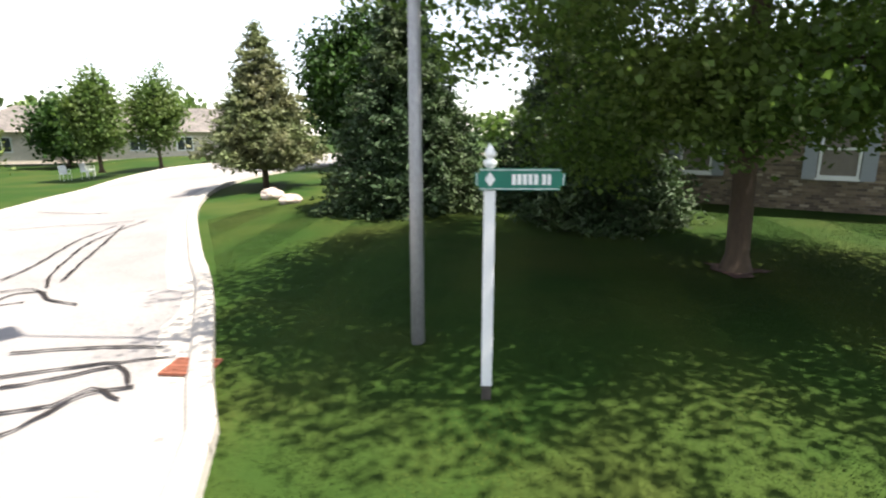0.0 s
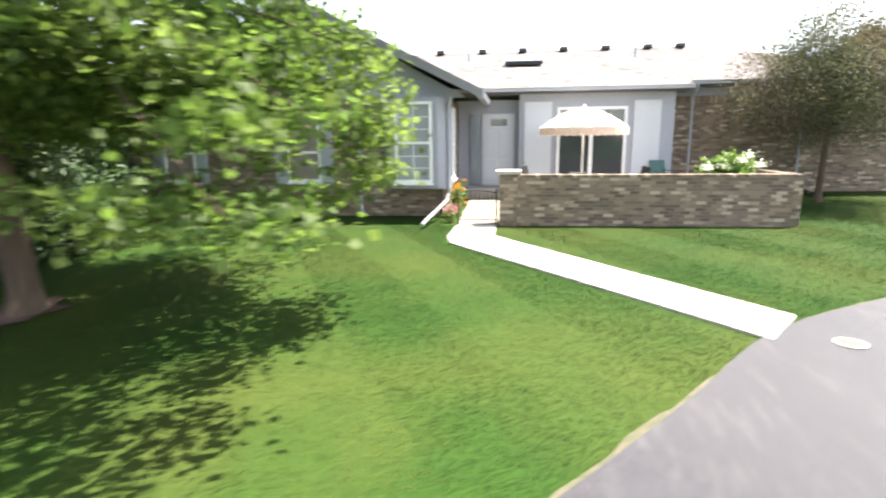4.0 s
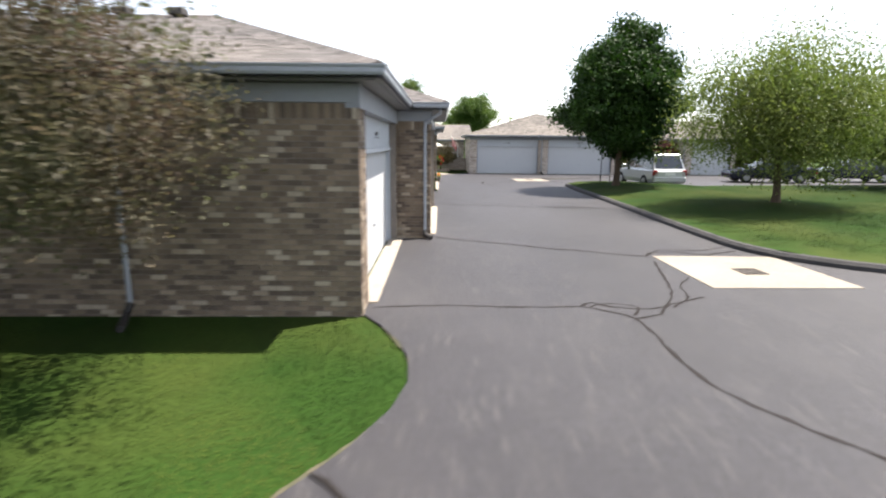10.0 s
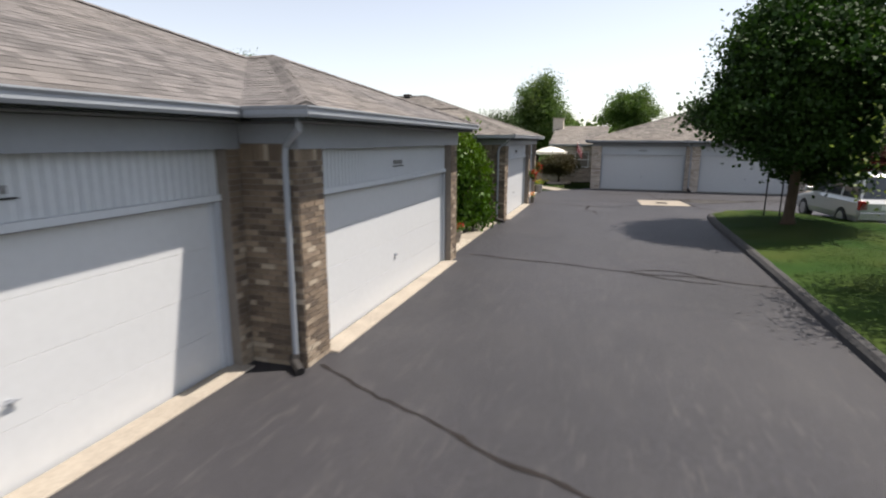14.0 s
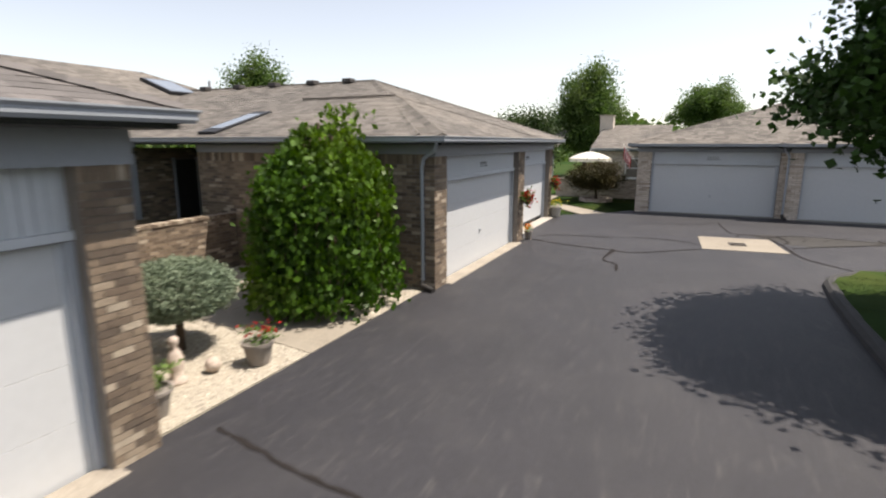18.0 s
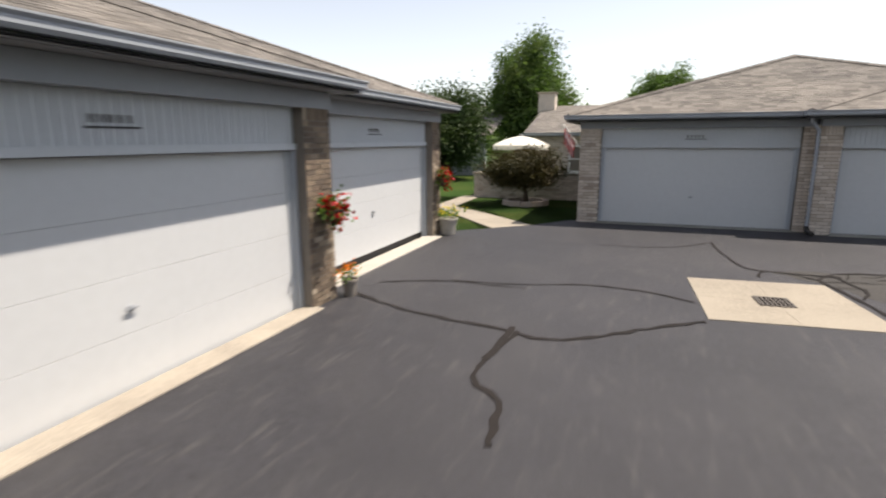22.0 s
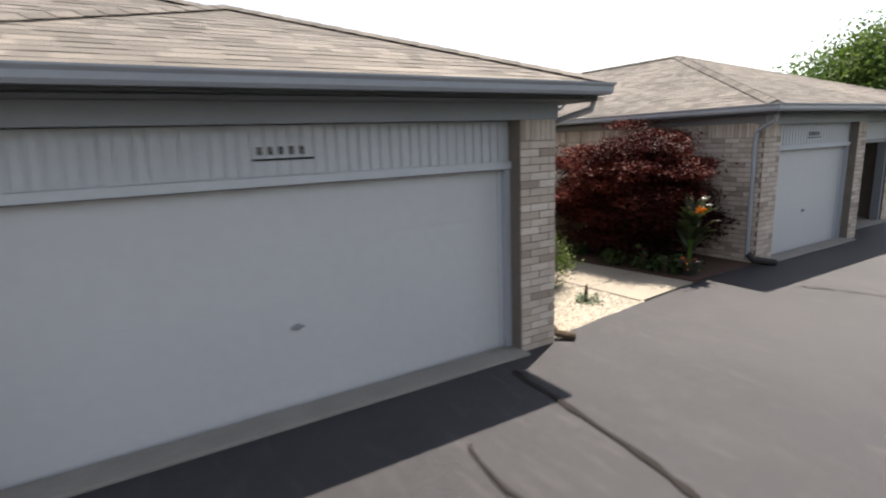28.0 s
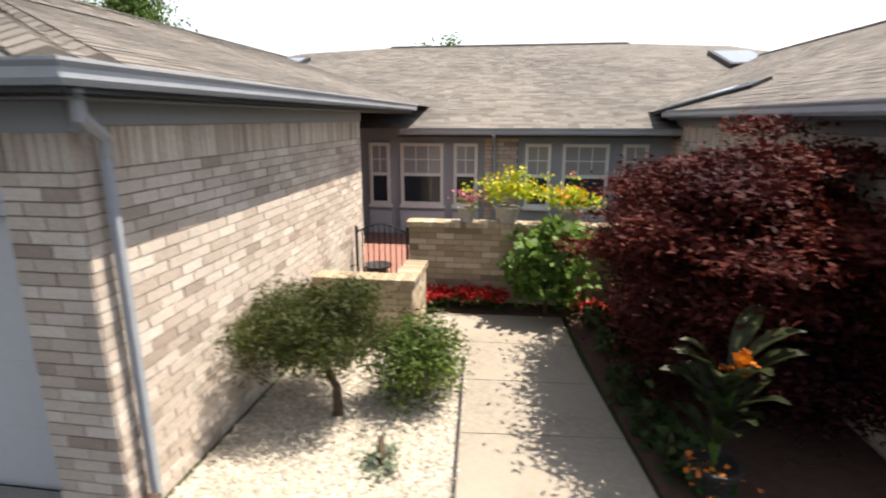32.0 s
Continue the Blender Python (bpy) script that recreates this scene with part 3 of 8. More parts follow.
def brick_rows(parent, p0, p1, z0, z1, kind, singles=0, soldier=True, holes=(), proud=0.010, nearest=0.0):
    """Courses of bricks on the right-hand face of the line p0 -> p1. The first `singles` bricks from `nearest` on are objects of their own."""
    a, b = Vector((*p0, 0)), Vector((*p1, 0))
    d = (b - a)
    length = d.length
    d.normalize()
    nrm = Vector((d.y, -d.x, 0))
    rng = random.Random(int(length * 1000) + int(z1 * 977))
    CO, LEN = (0.068, 0.203) if kind == "brickA" else (0.0815, 0.254)
    ztop = z1 - (LEN - 0.009 if soldier else 0)
    items = []
    rows = max(1, round((ztop - z0) / CO))
    CO = (ztop - z0) / rows
    for r in range(rows):
        s = -(LEN / 2 if r % 2 else 0.0)
        while s < length - 0.02:
            s0, s1 = max(0, s), min(length, s + LEN)
            s += LEN
            if s1 - s0 < 0.04:
                continue
            zz = z0 + r * CO
            if any(h[0] < (s0 + s1) / 2 < h[1] and h[2] < zz + CO / 2 < h[3] for h in holes):
                continue
            items.append((s0 + JT / 2, s1 - JT / 2, zz + JT / 2, zz + CO - JT / 2))
    if soldier:
        s = 0.0
        while s < length - 0.03:
            if not any(h[0] < s + 0.04 < h[1] and h[2] < ztop + 0.1 < h[3] for h in holes):
                items.append((s + JT / 2, min(length, s + 0.068) - JT / 2, ztop + JT / 2, z1 - JT / 2))
            s += 0.068
    items.sort(key=lambda q: abs((q[0] + q[1]) / 2 - nearest))
    stuff = Mesh()
    shapes = {}
    for k, (s0, s1, q0, q1) in enumerate(items):
        out = proud + rng.uniform(-0.003, 0.003)
        w, h = s1 - s0, q1 - q0
        if k < singles:
            key = (round(w, 2), round(h, 2))
            if key not in shapes:
                bx = Mesh().box(-w / 2, -0.02, -h / 2, w / 2, proud, h / 2)
                data = bpy.data.meshes.new("brick")
                data.from_pydata(bx.v, [], bx.f)
                data.materials.append(M[kind + "_o"])
                shapes[key] = data
            ob = new("brick", shapes[key])
            ob.parent = parent
            c = a + d * ((s0 + s1) / 2) + nrm * (out - proud)
            ob.matrix_basis = origin(parent).inverted() @ (Matrix.Translation((c.x, c.y, (q0 + q1) / 2)) @ Matrix(((-d.x, nrm.x, 0, 0), (-d.y, nrm.y, 0, 0), (0, 0, 1, 0), (0, 0, 0, 1))))
        else:
            i = len(stuff.v)
            for z in (q0, q1):
                for s, o in ((s0, 0), (s0, out), (s1, out), (s1, 0)):
                    c = a + d * s + nrm * o
                    stuff.v.append((c.x, c.y, z))
            stuff.f += [(i, i + 1, i + 5, i + 4), (i + 1, i + 2, i + 6, i + 5), (i + 2, i + 3, i + 7, i + 6), (i + 4, i + 5, i + 6, i + 7), (i, i + 3, i + 2, i + 1)]
    if stuff.v:
        part("brickwork", stuff, M[kind + "_i"], parent, kind="stuff")


def coping(parent, p0, p1, z, kind, w=0.29, h=0.06):
    """A rowlock course of bricks laid across the top of a wall whose middle line runs from p0 to p1."""
    a, b = Vector((*p0, 0)), Vector((*p1, 0))
    d = (b - a).normalized()
    n = max(1, int((b - a).length / 0.076))
    step = (b - a).length / n
    data = bpy.data.meshes.new("brick")
    bx = Mesh().box(-step / 2 + 0.004, -w / 2, 0, step / 2 - 0.004, w / 2, h)
    data.from_pydata(bx.v, [], bx.f)
    data.materials.append(M[kind + "_o"])
    inv = origin(parent).inverted()
    for k in range(n):
        c = a + d * (step * (k + 0.5))
        ob = new("brick", data)
        ob.parent = parent
        ob.matrix_basis = inv @ Matrix.Translation((c.x, c.y, z + 0.0015 * (k % 3))) @ Matrix.Rotation(math.atan2(d.y, d.x), 4, "Z")
    s = Vector((-d.y, d.x, 0)) * (w / 2 - 0.012)
    q = [a - s, b - s, b + s, a + s]
    part("coping_bed", Mesh().hexa([(v.x, v.y, z - 0.002) for v in q] + [(v.x, v.y, z + h - 0.009) for v in q]), M["mortar"], parent)


def wall(name, parent, p0, p1, z0, z1, material, thick=0.2):
    """A straight wall whose right-hand face runs from p0 to p1."""
    a, b = Vector((*p0, 0)), Vector((*p1, 0))
    d = (b - a).normalized()
    back = Vector((-d.y, d.x, 0)) * thick
    q = [a, b, b + back, a + back]
    return part(name, Mesh().hexa([(v.x, v.y, z0) for v in q] + [(v.x, v.y, z1) for v in q]), material, parent)


def shingled(parent, poly, material, up=0.010):
    """A roof plane: the first two points are its eave. Deck and raised shingle courses."""
    p = [Vector(q) for q in poly]
    e = (p[1] - p[0]).normalized()
    nrm = e.cross((p[-1] - p[0])).normalized()
    if nrm.z < 0:
        nrm = -nrm
    u = nrm.cross(e).normalized()
    if u.z < 0:
        u = -u
    uv = [((q - p[0]).dot(e), (q - p[0]).dot(u)) for q in p]
    top = max(v for _, v in uv)
    deck = Mesh().poly(*p)
    part("roof_deck", deck, material, parent)
    m = Mesh()
    rng = random.Random(int(abs(p[0].x * 131 + p[0].y * 17 + p[2].z * 7) * 10))
    v = 0.0
    EXP = 0.145
    while v < top - 0.03:
        def span(h):
            xs = []
            for (u0, v0), (u1, v1) in zip(uv, uv[1:] + uv[:1]):
                if (v0 - h) * (v1 - h) <= 0 and v0 != v1:
                    xs.append(u0 + (u1 - u0) * (h - v0) / (v1 - v0))
            return (min(xs), max(xs)) if xs else (0, 0)
        lo, hi = span(min(v + 0.01, top - 0.01))
        lo2, hi2 = span(min(v + EXP, top - 0.005))
        s = lo - rng.uniform(0, 0.3)
        while s < hi - 0.01:
            w = rng.choice((0.14, 0.2, 0.26, 0.33, 0.33))
            s0, s1 = max(lo, s), min(hi, s + w)
            s += w
            if s1 - s0 < 0.02:
                continue
            t0, t1 = min(max(s0, lo2), hi2), min(max(s1, lo2), hi2)
            th = up * rng.choice((0.6, 0.7, 1.0))
            a0, a1 = p[0] + e * s0 + u * v, p[0] + e * s1 + u * v
            b0, b1 = p[0] + e * t0 + u * (v + EXP), p[0] + e * t1 + u * (v + EXP)
            n0, n1 = nrm * th, nrm * 0.004
            m.poly(a0 + n0, a1 + n0, b1 + n1, b0 + n1)
            m.poly(a0, a1, a1 + n0, a0 + n0)
        v += EXP
    part("shingles", m, material, parent, kind="stuff")


def ridge_caps(parent, a, b, material):
    a, b = Vector(a), Vector(b)
    if abs(a.z - b.z) > 0.3:
        a = a + (b - a).normalized() * 0.12
    n = max(1, int((b - a).length / 0.2))
    d = (b - a) / n
    side = Vector((-d.y, d.x, 0)).normalized() * 0.13
    m = Mesh()
    for k in range(n):
        q = a + d * k
        r = q + d * 1.15
        m.poly(q + side + Vector((0, 0, -0.012)), q + Vector((0, 0, 0.042)), r + Vector((0, 0, 0.034)), r + side + Vector((0, 0, -0.02)))
        m.poly(q + Vector((0, 0, 0.042)), q - side + Vector((0, 0, -0.012)), r - side + Vector((0, 0, -0.02)), r + Vector((0, 0, 0.034)))
        m.poly(q - side + Vector((0, 0, -0.02)), q + side + Vector((0, 0, -0.02)), q + Vector((0, 0, 0.042)))
    part("ridge_capping", m, material, parent, kind="stuff")


def gutter(parent, pts, z, name="gutter"):
    """A K-style gutter with a fascia board behind it along points, its outside on the right."""
    m = Mesh()
    pts = [Vector((*q, 0)) for q in pts]
    n = len(pts)
    prof = [(-0.11, 0.0), (-0.02, 0.0), (0.0, 0.03), (0.0, 0.075), (0.02, 0.10), (0.02, 0.115), (0.005, 0.115), (-0.015, 0.04), (-0.105, 0.02), (-0.105, 0.115)]
    offs = []
    for i in range(n):
        ds = [(pts[j + 1] - pts[j]).normalized() for j in (i - 1, i) if 0 <= j < n - 1]
        rs = [Vector((d.y, -d.x, 0)) for d in ds]
        r = sum(rs, Vector()) / len(rs)
        offs.append(r / max(0.3, r.length_squared))
    k = len(prof)
    for p, o in zip(pts, offs):
        for x, h in prof:
            q = p + o * x
            m.v.append((q.x, q.y, z + h))
    for i in range(n - 1):
        for j in range(k - 1):
            m.f.append((i * k + j, (i + 1) * k + j, (i + 1) * k + j + 1, i * k + j + 1))
    m.f += [tuple(range(k)), tuple((n - 1) * k + j for j in reversed(range(k)))]
    part(name, m, M["gutter"], parent, "grey painted metal gutter")
    for i in range(n - 1):
        d = (pts[i + 1] - pts[i])
        a, b = pts[i] + offs[i] * -0.112, pts[i + 1] + offs[i + 1] * -0.112
        ai, bi = pts[i] + offs[i] * -0.14, pts[i + 1] + offs[i + 1] * -0.14
        f = Mesh().hexa([(*q.xy, z - 0.05) for q in (ai, a, b, bi)] + [(*q.xy, z + 0.11) for q in (ai, a, b, bi)])
        part("fascia", f, M["fascia"], parent)


def soffit(parent, poly, z):
    m = Mesh().poly(*[(x, y, z) for x, y in poly]).poly(*[(x, y, z + 0.02) for x, y in reversed(poly)])
    part("soffit", m, M["fascia"], parent)


def downspout(parent, pts, name="downspout"):
    m = Mesh()
    m.tube(pts, 0.036, 6)
    part(name, m, M["gutter"], parent, "grey metal downspout")


def garage_door(parent, axis, plane, s0, s1, side, z0=0.0, top=2.06, head=2.62, gap=0.0, joint=0.0016):
    """A sectional door in the plane axis = plane, s0..s1 along the other axis, facing side (+1/-1), with jambs, header panel and handle."""
    def P(s, o, z):
        return (plane + side * o, s, z) if axis == "x" else (s, plane + side * o, z)
    def B(m, sa, sb, oa, ob_, za, zb):
        p = [P(sa, oa, za), P(sb, ob_, zb)]
        return m.box(*p[0], *p[1])
    door = part("garage_door", B(Mesh(), s0 + 0.06, s1 - 0.06, -0.115, -0.085, z0 + gap, top), M["door"], parent, "pale grey sectional garage door" + (" left a little open" if gap else ""))
    h = (top - z0 - gap) / 4
    for k in range(4):
        part("door_panel", B(Mesh(), s0 + 0.065, s1 - 0.065, -0.09, -0.068, z0 + gap + k * h + joint, z0 + gap + (k + 1) * h - joint), M["door"], door, bevel=joint * 0.75)
    c = (s0 + s1) / 2
    hm = Mesh()
    B(hm, c - 0.055, c + 0.055, -0.044, -0.030, z0 + gap + 0.735, z0 + gap + 0.752)
    B(hm, c - 0.022, c + 0.022, -0.068, -0.042, z0 + gap + 0.715, z0 + gap + 0.765)
    part("handle", hm, M["trim"], door, "dull metal pull handle")
    for sa, sb in ((s0, s0 + 0.07), (s1 - 0.07, s1)):
        part("jamb", B(Mesh(), sa, sb, -0.12, 0.02, z0, top), M["jamb"], parent)
        part("stop_strip", B(Mesh(), sa + (0.07 if sa == s0 else -0.04), sb + (0.04 if sa == s0 else -0.07), -0.066, -0.046, z0, top), M["siding"], parent)
    part("lintel_trim", B(Mesh(), s0, s1, -0.12, 0.04, top + 0.012, top + 0.085), M["siding"], parent)
    # thin dark strip standing in for the shadow line beneath the lintel trim
    part("drip_strip", B(Mesh(), s0, s1, -0.115, 0.02, top, top + 0.011), M["fascia"], parent)
    hp = part("header_panel", B(Mesh(), s0, s1, -0.12, 0.0, top + 0.085, head), M["siding"], parent, "grooved pale grey panel over the door")
    gm = Mesh()
    n = int((s1 - s0) / 0.1)
    for k in range(n + 1):
        s = s0 + (s1 - s0) * k / n
        B(gm, s - 0.041, s + 0.041, -0.002, 0.013, top + 0.09, head - 0.005) if 0 < k < n else None
    part("panel_grooving", gm, M["siding"], hp, kind="stuff")
    # house number plate, kept as plain bars
    nb = Mesh()
    zc = top + 0.07 + (head - top - 0.07) * 0.42
    for k in range(5):
        part("number_bar", B(Mesh(), c - 0.2 + k * 0.085, c - 0.2 + k * 0.085 + 0.03, 0.0135, 0.024, zc + 0.01, zc + 0.075), M["iron"], hp)
    B(nb, c - 0.24, c + 0.25, 0.0135, 0.028, zc - 0.035, zc - 0.018)
    part("number_ledge", nb, M["dark"], hp)
    return door


def window_unit(parent, axis, plane, s0, s1, z0, z1, side, lights=(3, 4), both=False, name="window"):
    """A white double-hung window with muntins in its upper sash, glass and a curtain behind."""
    def B(m, sa, sb, oa, ob_, za, zb):
        a = (plane + side * oa, sa, za) if axis == "x" else (sa, plane + side * oa, za)
        b = (plane + side * ob_, sb, zb) if axis == "x" else (sb, plane + side * ob_, zb)
        return m.box(*a, *b)
    win = part(name, B(Mesh(), s0, s1, -0.10, -0.08, z0, z1), M["curtain"], parent, "white-framed double-hung window")
    fr = Mesh()
    for sa, sb, za, zb in ((s0, s0 + 0.06, z0, z1), (s1 - 0.06, s1, z0, z1), (s0 + 0.06, s1 - 0.06, z0, z0 + 0.07), (s0 + 0.06, s1 - 0.06, z1 - 0.06, z1)):
        B(fr, sa, sb, -0.05, 0.03, za, zb)
    part("window_frame", fr, M["white"], win)
    zm = (z0 + z1) / 2
    part("sash_rail", B(Mesh(), s0 + 0.06, s1 - 0.06, -0.045, 0.02, zm - 0.03, zm + 0.03), M["white"], win)
    for za, zb in ((z0 + 0.07, zm - 0.03), (zm + 0.03, z1 - 0.06)):
        part("pane", B(Mesh(), s0 + 0.06, s1 - 0.06, -0.036, -0.028, za, zb), M["blind"] if za > zm else M["glass"], win)
        if za > zm or both:
            mu = Mesh()
            for k in range(1, lights[0]):
                s = s0 + 0.06 + (s1 - s0 - 0.12) * k / lights[0]
                B(mu, s - 0.009, s + 0.009, -0.028, -0.012, za, zb)
            for k in range(1, lights[1] // 2 + 1):
                z = za + (zb - za) * k / (lights[1] // 2 + 1)
                B(mu, s0 + 0.06, s1 - 0.06, -0.028, -0.014, z - 0.009, z + 0.009)
            part("muntins", mu, M["white"], win)
    part("window_sill", B(Mesh(), s0 - 0.03, s1 + 0.03, -0.05, 0.06, z0 - 0.05, z0), M["white"], win)
    return win


def hip_roof(parent, x0, x1, y0, y1, z, peak, material, open_end=None, ridge_to=None, along="x", gut=True):
    """A hipped roof whose front end looks along +x (along='x') or -y (along='y'); the ridge runs back to ridge_to."""
    if along == "x":
        yc, (px, pz) = (y0 + y1) / 2, peak
        rb = ridge_to
        shingled(parent, [(x1, y0, z), (x1, y1, z), (px, yc, pz)], material)
        shingled(parent, [(x0, y0, z), (x1, y0, z), (px, yc, pz), (rb, yc, pz)], material)
        shingled(parent, [(x0, y1, z), (x1, y1, z), (px, yc, pz), (rb, yc, pz)], material)
        for a in ((x1, y0, z), (x1, y1, z)):
            ridge_caps(parent, a, (px, yc, pz), material)
        ridge_caps(parent, (px, yc, pz), (rb, yc, pz), material)
    else:
        xc, (py, pz) = (x0 + x1) / 2, peak
        rb = ridge_to
        shingled(parent, [(x0, y0, z), (x1, y0, z), (xc, py, pz)], material)
        shingled(parent, [(x1, y0, z), (x1, y1, z), (xc, rb, pz), (xc, py, pz)], material)
        shingled(parent, [(x0, y0, z), (x0, y1, z), (xc, rb, pz), (xc, py, pz)], material)
        for a in ((x0, y0, z), (x1, y0, z)):
            ridge_caps(parent, a, (xc, py, pz), material)
        ridge_caps(parent, (xc, py, pz), (xc, rb, pz), material)


def frieze(parent, p0, p1, z0, z1, out=0.03):
    """A plain grey board over the wall, on the right-hand face."""
    a, b = Vector((*p0, 0)), Vector((*p1, 0))
    d = (b - a).normalized()
    a, b = a + d * 0.012, b - d * 0.012
    if abs(d.x) > 0.5:
        z0, z1 = z0 + 0.004, z1 - 0.004
    o = Vector((d.y, -d.x, 0)) * out
    i = Vector((-d.y, d.x, 0)) * 0.15
    q = [a + o, b + o, b + i, a + i]
    part("frieze_board", Mesh().hexa([(v.x, v.y, z0) for v in q] + [(v.x, v.y, z1) for v in q]), M["trim"], parent)


# ---- first garage block and its house ----
EA = 3.0
g1 = thing("garage_block", 6.6, 13.49, 0, label="brown brick double garage block with hipped shingle roof", category="garage")
ZB = -0.25
wall("wall", g1, (0.0, 13.49), (6.6, 13.49), ZB, 2.72, M["mortar"])
wall("wall", g1, (6.6, 13.69), (6.6, 14.05), ZB, 2.72, M["mortar"])
wall("wall", g1, (6.6, 18.94), (6.6, 19.16), ZB, 2.72, M["mortar"])
wall("wall", g1, (6.4, 19.17), (7.38, 19.17), ZB, 2.72, M["mortar"])
wall("wall", g1, (7.38, 19.37), (7.38, 19.72), ZB, 2.72, M["mortar"])
wall("wall", g1, (7.38, 25.3), (7.38, 25.55), ZB, 2.72, M["mortar"])
wall("wall", g1, (7.38, 25.75), (-1.0, 25.75), ZB, 2.72, M["mortar"])
brick_rows(g1, (0.0, 13.49), (6.605, 13.49), -0.08, 2.72, "brickA", 300, nearest=6.6)
brick_rows(g1, (6.6, 13.49), (6.6, 14.05), -0.05, 2.72, "brickA", 0)
brick_rows(g1, (6.6, 18.94), (6.6, 19.17), 0, 2.72, "brickA", 0, soldier=False)
brick_rows(g1, (6.6, 19.17), (7.385, 19.17), 0, 2.72, "brickA", 0)
brick_rows(g1, (7.38, 19.17), (7.38, 19.72), 0, 2.72, "brickA", 0)
brick_rows(g1, (7.38, 25.3), (7.38, 25.755), 0, 2.72, "brickA", 0)
brick_rows(g1, (7.38, 25.75), (2.0, 25.75), 0, 2.72, "brickA", 0)
garage_door(g1, "x", 6.45, 14.05, 18.94, 1, head=2.66)
garage_door(g1, "x", 7.23, 19.72, 25.3, 1, head=2.66)
frieze(g1, (0.0, 13.49), (6.63, 13.49), 2.72, EA - 0.05)
frieze(g1, (6.6, 13.46), (6.6, 19.17), 2.66, EA - 0.05)
frieze(g1, (7.38, 19.14), (7.38, 25.78), 2.66, EA - 0.05)
frieze(g1, (6.6, 19.17), (7.41, 19.17), 2.72, EA - 0.05)
frieze(g1, (7.41, 25.75), (-1.0, 25.75), 2.72, EA - 0.05)
hip_roof(g1, -14, 6.98, 13.02, 26.15, EA + 0.10, (2.5, 5.0), M["shingleA"], ridge_to=-14)
hip_roof(g1, 2.0, 7.80, 18.76, 26.15, EA + 0.10, (4.9, 4.22), M["shingleA"], ridge_to=1.5)
gutter(g1, [(0.35, 13.02), (6.98, 13.02), (6.98, 18.90)], EA)
gutter(g1, [(7.0, 18.76), (7.80, 18.76), (7.80, 26.15), (-0.6, 26.15)], EA)
soffit(g1, [(0.3, 13.05), (6.95, 13.05), (6.95, 18.8), (6.4, 18.8), (6.4, 13.6), (0.3, 13.6)], EA - 0.04)
soffit(g1, [(6.5, 18.8), (7.77, 18.8), (7.77, 26.12), (6.9, 26.12), (6.9, 19.3), (6.5, 19.3)], EA - 0.045)
soffit(g1, [(-0.6, 25.7), (7.0, 25.7), (7.0, 26.12), (-0.6, 26.12)], EA - 0.05)
downspout(g1, [(7.62, 18.86, EA), (7.6, 18.9, EA - 0.12), (7.28, 19.11, EA - 0.3), (7.26, 19.11, EA - 0.45), (7.26, 19.11, 0.22), (7.26, 19.10, 0.14)])
part("drain_elbow", Mesh().tube([(7.26, 19.1, 0.2), (7.27, 19.06, 0.12), (7.42, 18.95, 0.06)], 0.06, 8), M["blackpipe"], g1, "black corrugated drain elbow")
downspout(g1, [(0.6, 13.0, EA), (0.6, 13.05, EA - 0.1), (0.6, 13.41, EA - 0.3), (0.6, 13.41, 0.1)])
downspout(g1, [(3.6, 13.0, EA), (3.6, 13.05, EA - 0.1), (3.6, 13.41, EA - 0.3), (3.6, 13.41, 0.12)])
part("splash_elbow", Mesh().tube([(3.6, 13.41, 0.16), (3.6, 13.3, 0.05), (3.75, 12.9, 0.0)], 0.05, 8), M["blackpipe"], g1)
for px in (-7.5, -5.8, -4.2, -2.6, -1.0, 0.6, 1.8):
    part("roof_vent", Mesh().box(px - 0.16, 19.1, 4.95, px + 0.16, 19.42, 5.10), M["vent"], g1, "low dark roof vent", bevel=0.02)
for px, py, pz in ((-0.2, 17.6, 4.4), (-6.2, 17.5, 4.4)):
    part("vent_pipe", Mesh().tube([(px, py, pz - 0.1), (px, py, pz + 0.45)], 0.045, 8), M["gutter"], g1)


def skylight(parent, c, along, w, h, slope, name="skylight", high=0.12, pane=0.86):
    """A tilted skylight: c its low edge's middle, along the eave's direction, slope the way up."""
    c, a, u = Vector(c), Vector(along).normalized() * w / 2, Vector(slope).normalized() * h
    n = a.cross(u).normalized()
    if n.z < 0:
        n = -n
    def ring(k, up):
        o = n * up
        e = a * k
        s = u * (1 - k) * 0.5
        return [c - e + s + o, c + e + s + o, c + e + u - s + o, c - e + u - s + o]
    body = part(name, Mesh().hexa([tuple(q) for q in ring(1, 0.0)] + [tuple(q) for q in ring(1, high)]), M["dark"], parent, "flat skylight with a dark metal kerb")
    part("pane", Mesh().hexa([tuple(q) for q in ring(pane, high)] + [tuple(q) for q in ring(pane, high + 0.012)]), M["skyglass"], body)


skylight(g1, (-4.2, 15.9, 4.03), (1, 0, 0), 1.25, 0.75, (0, 1, 0.30))

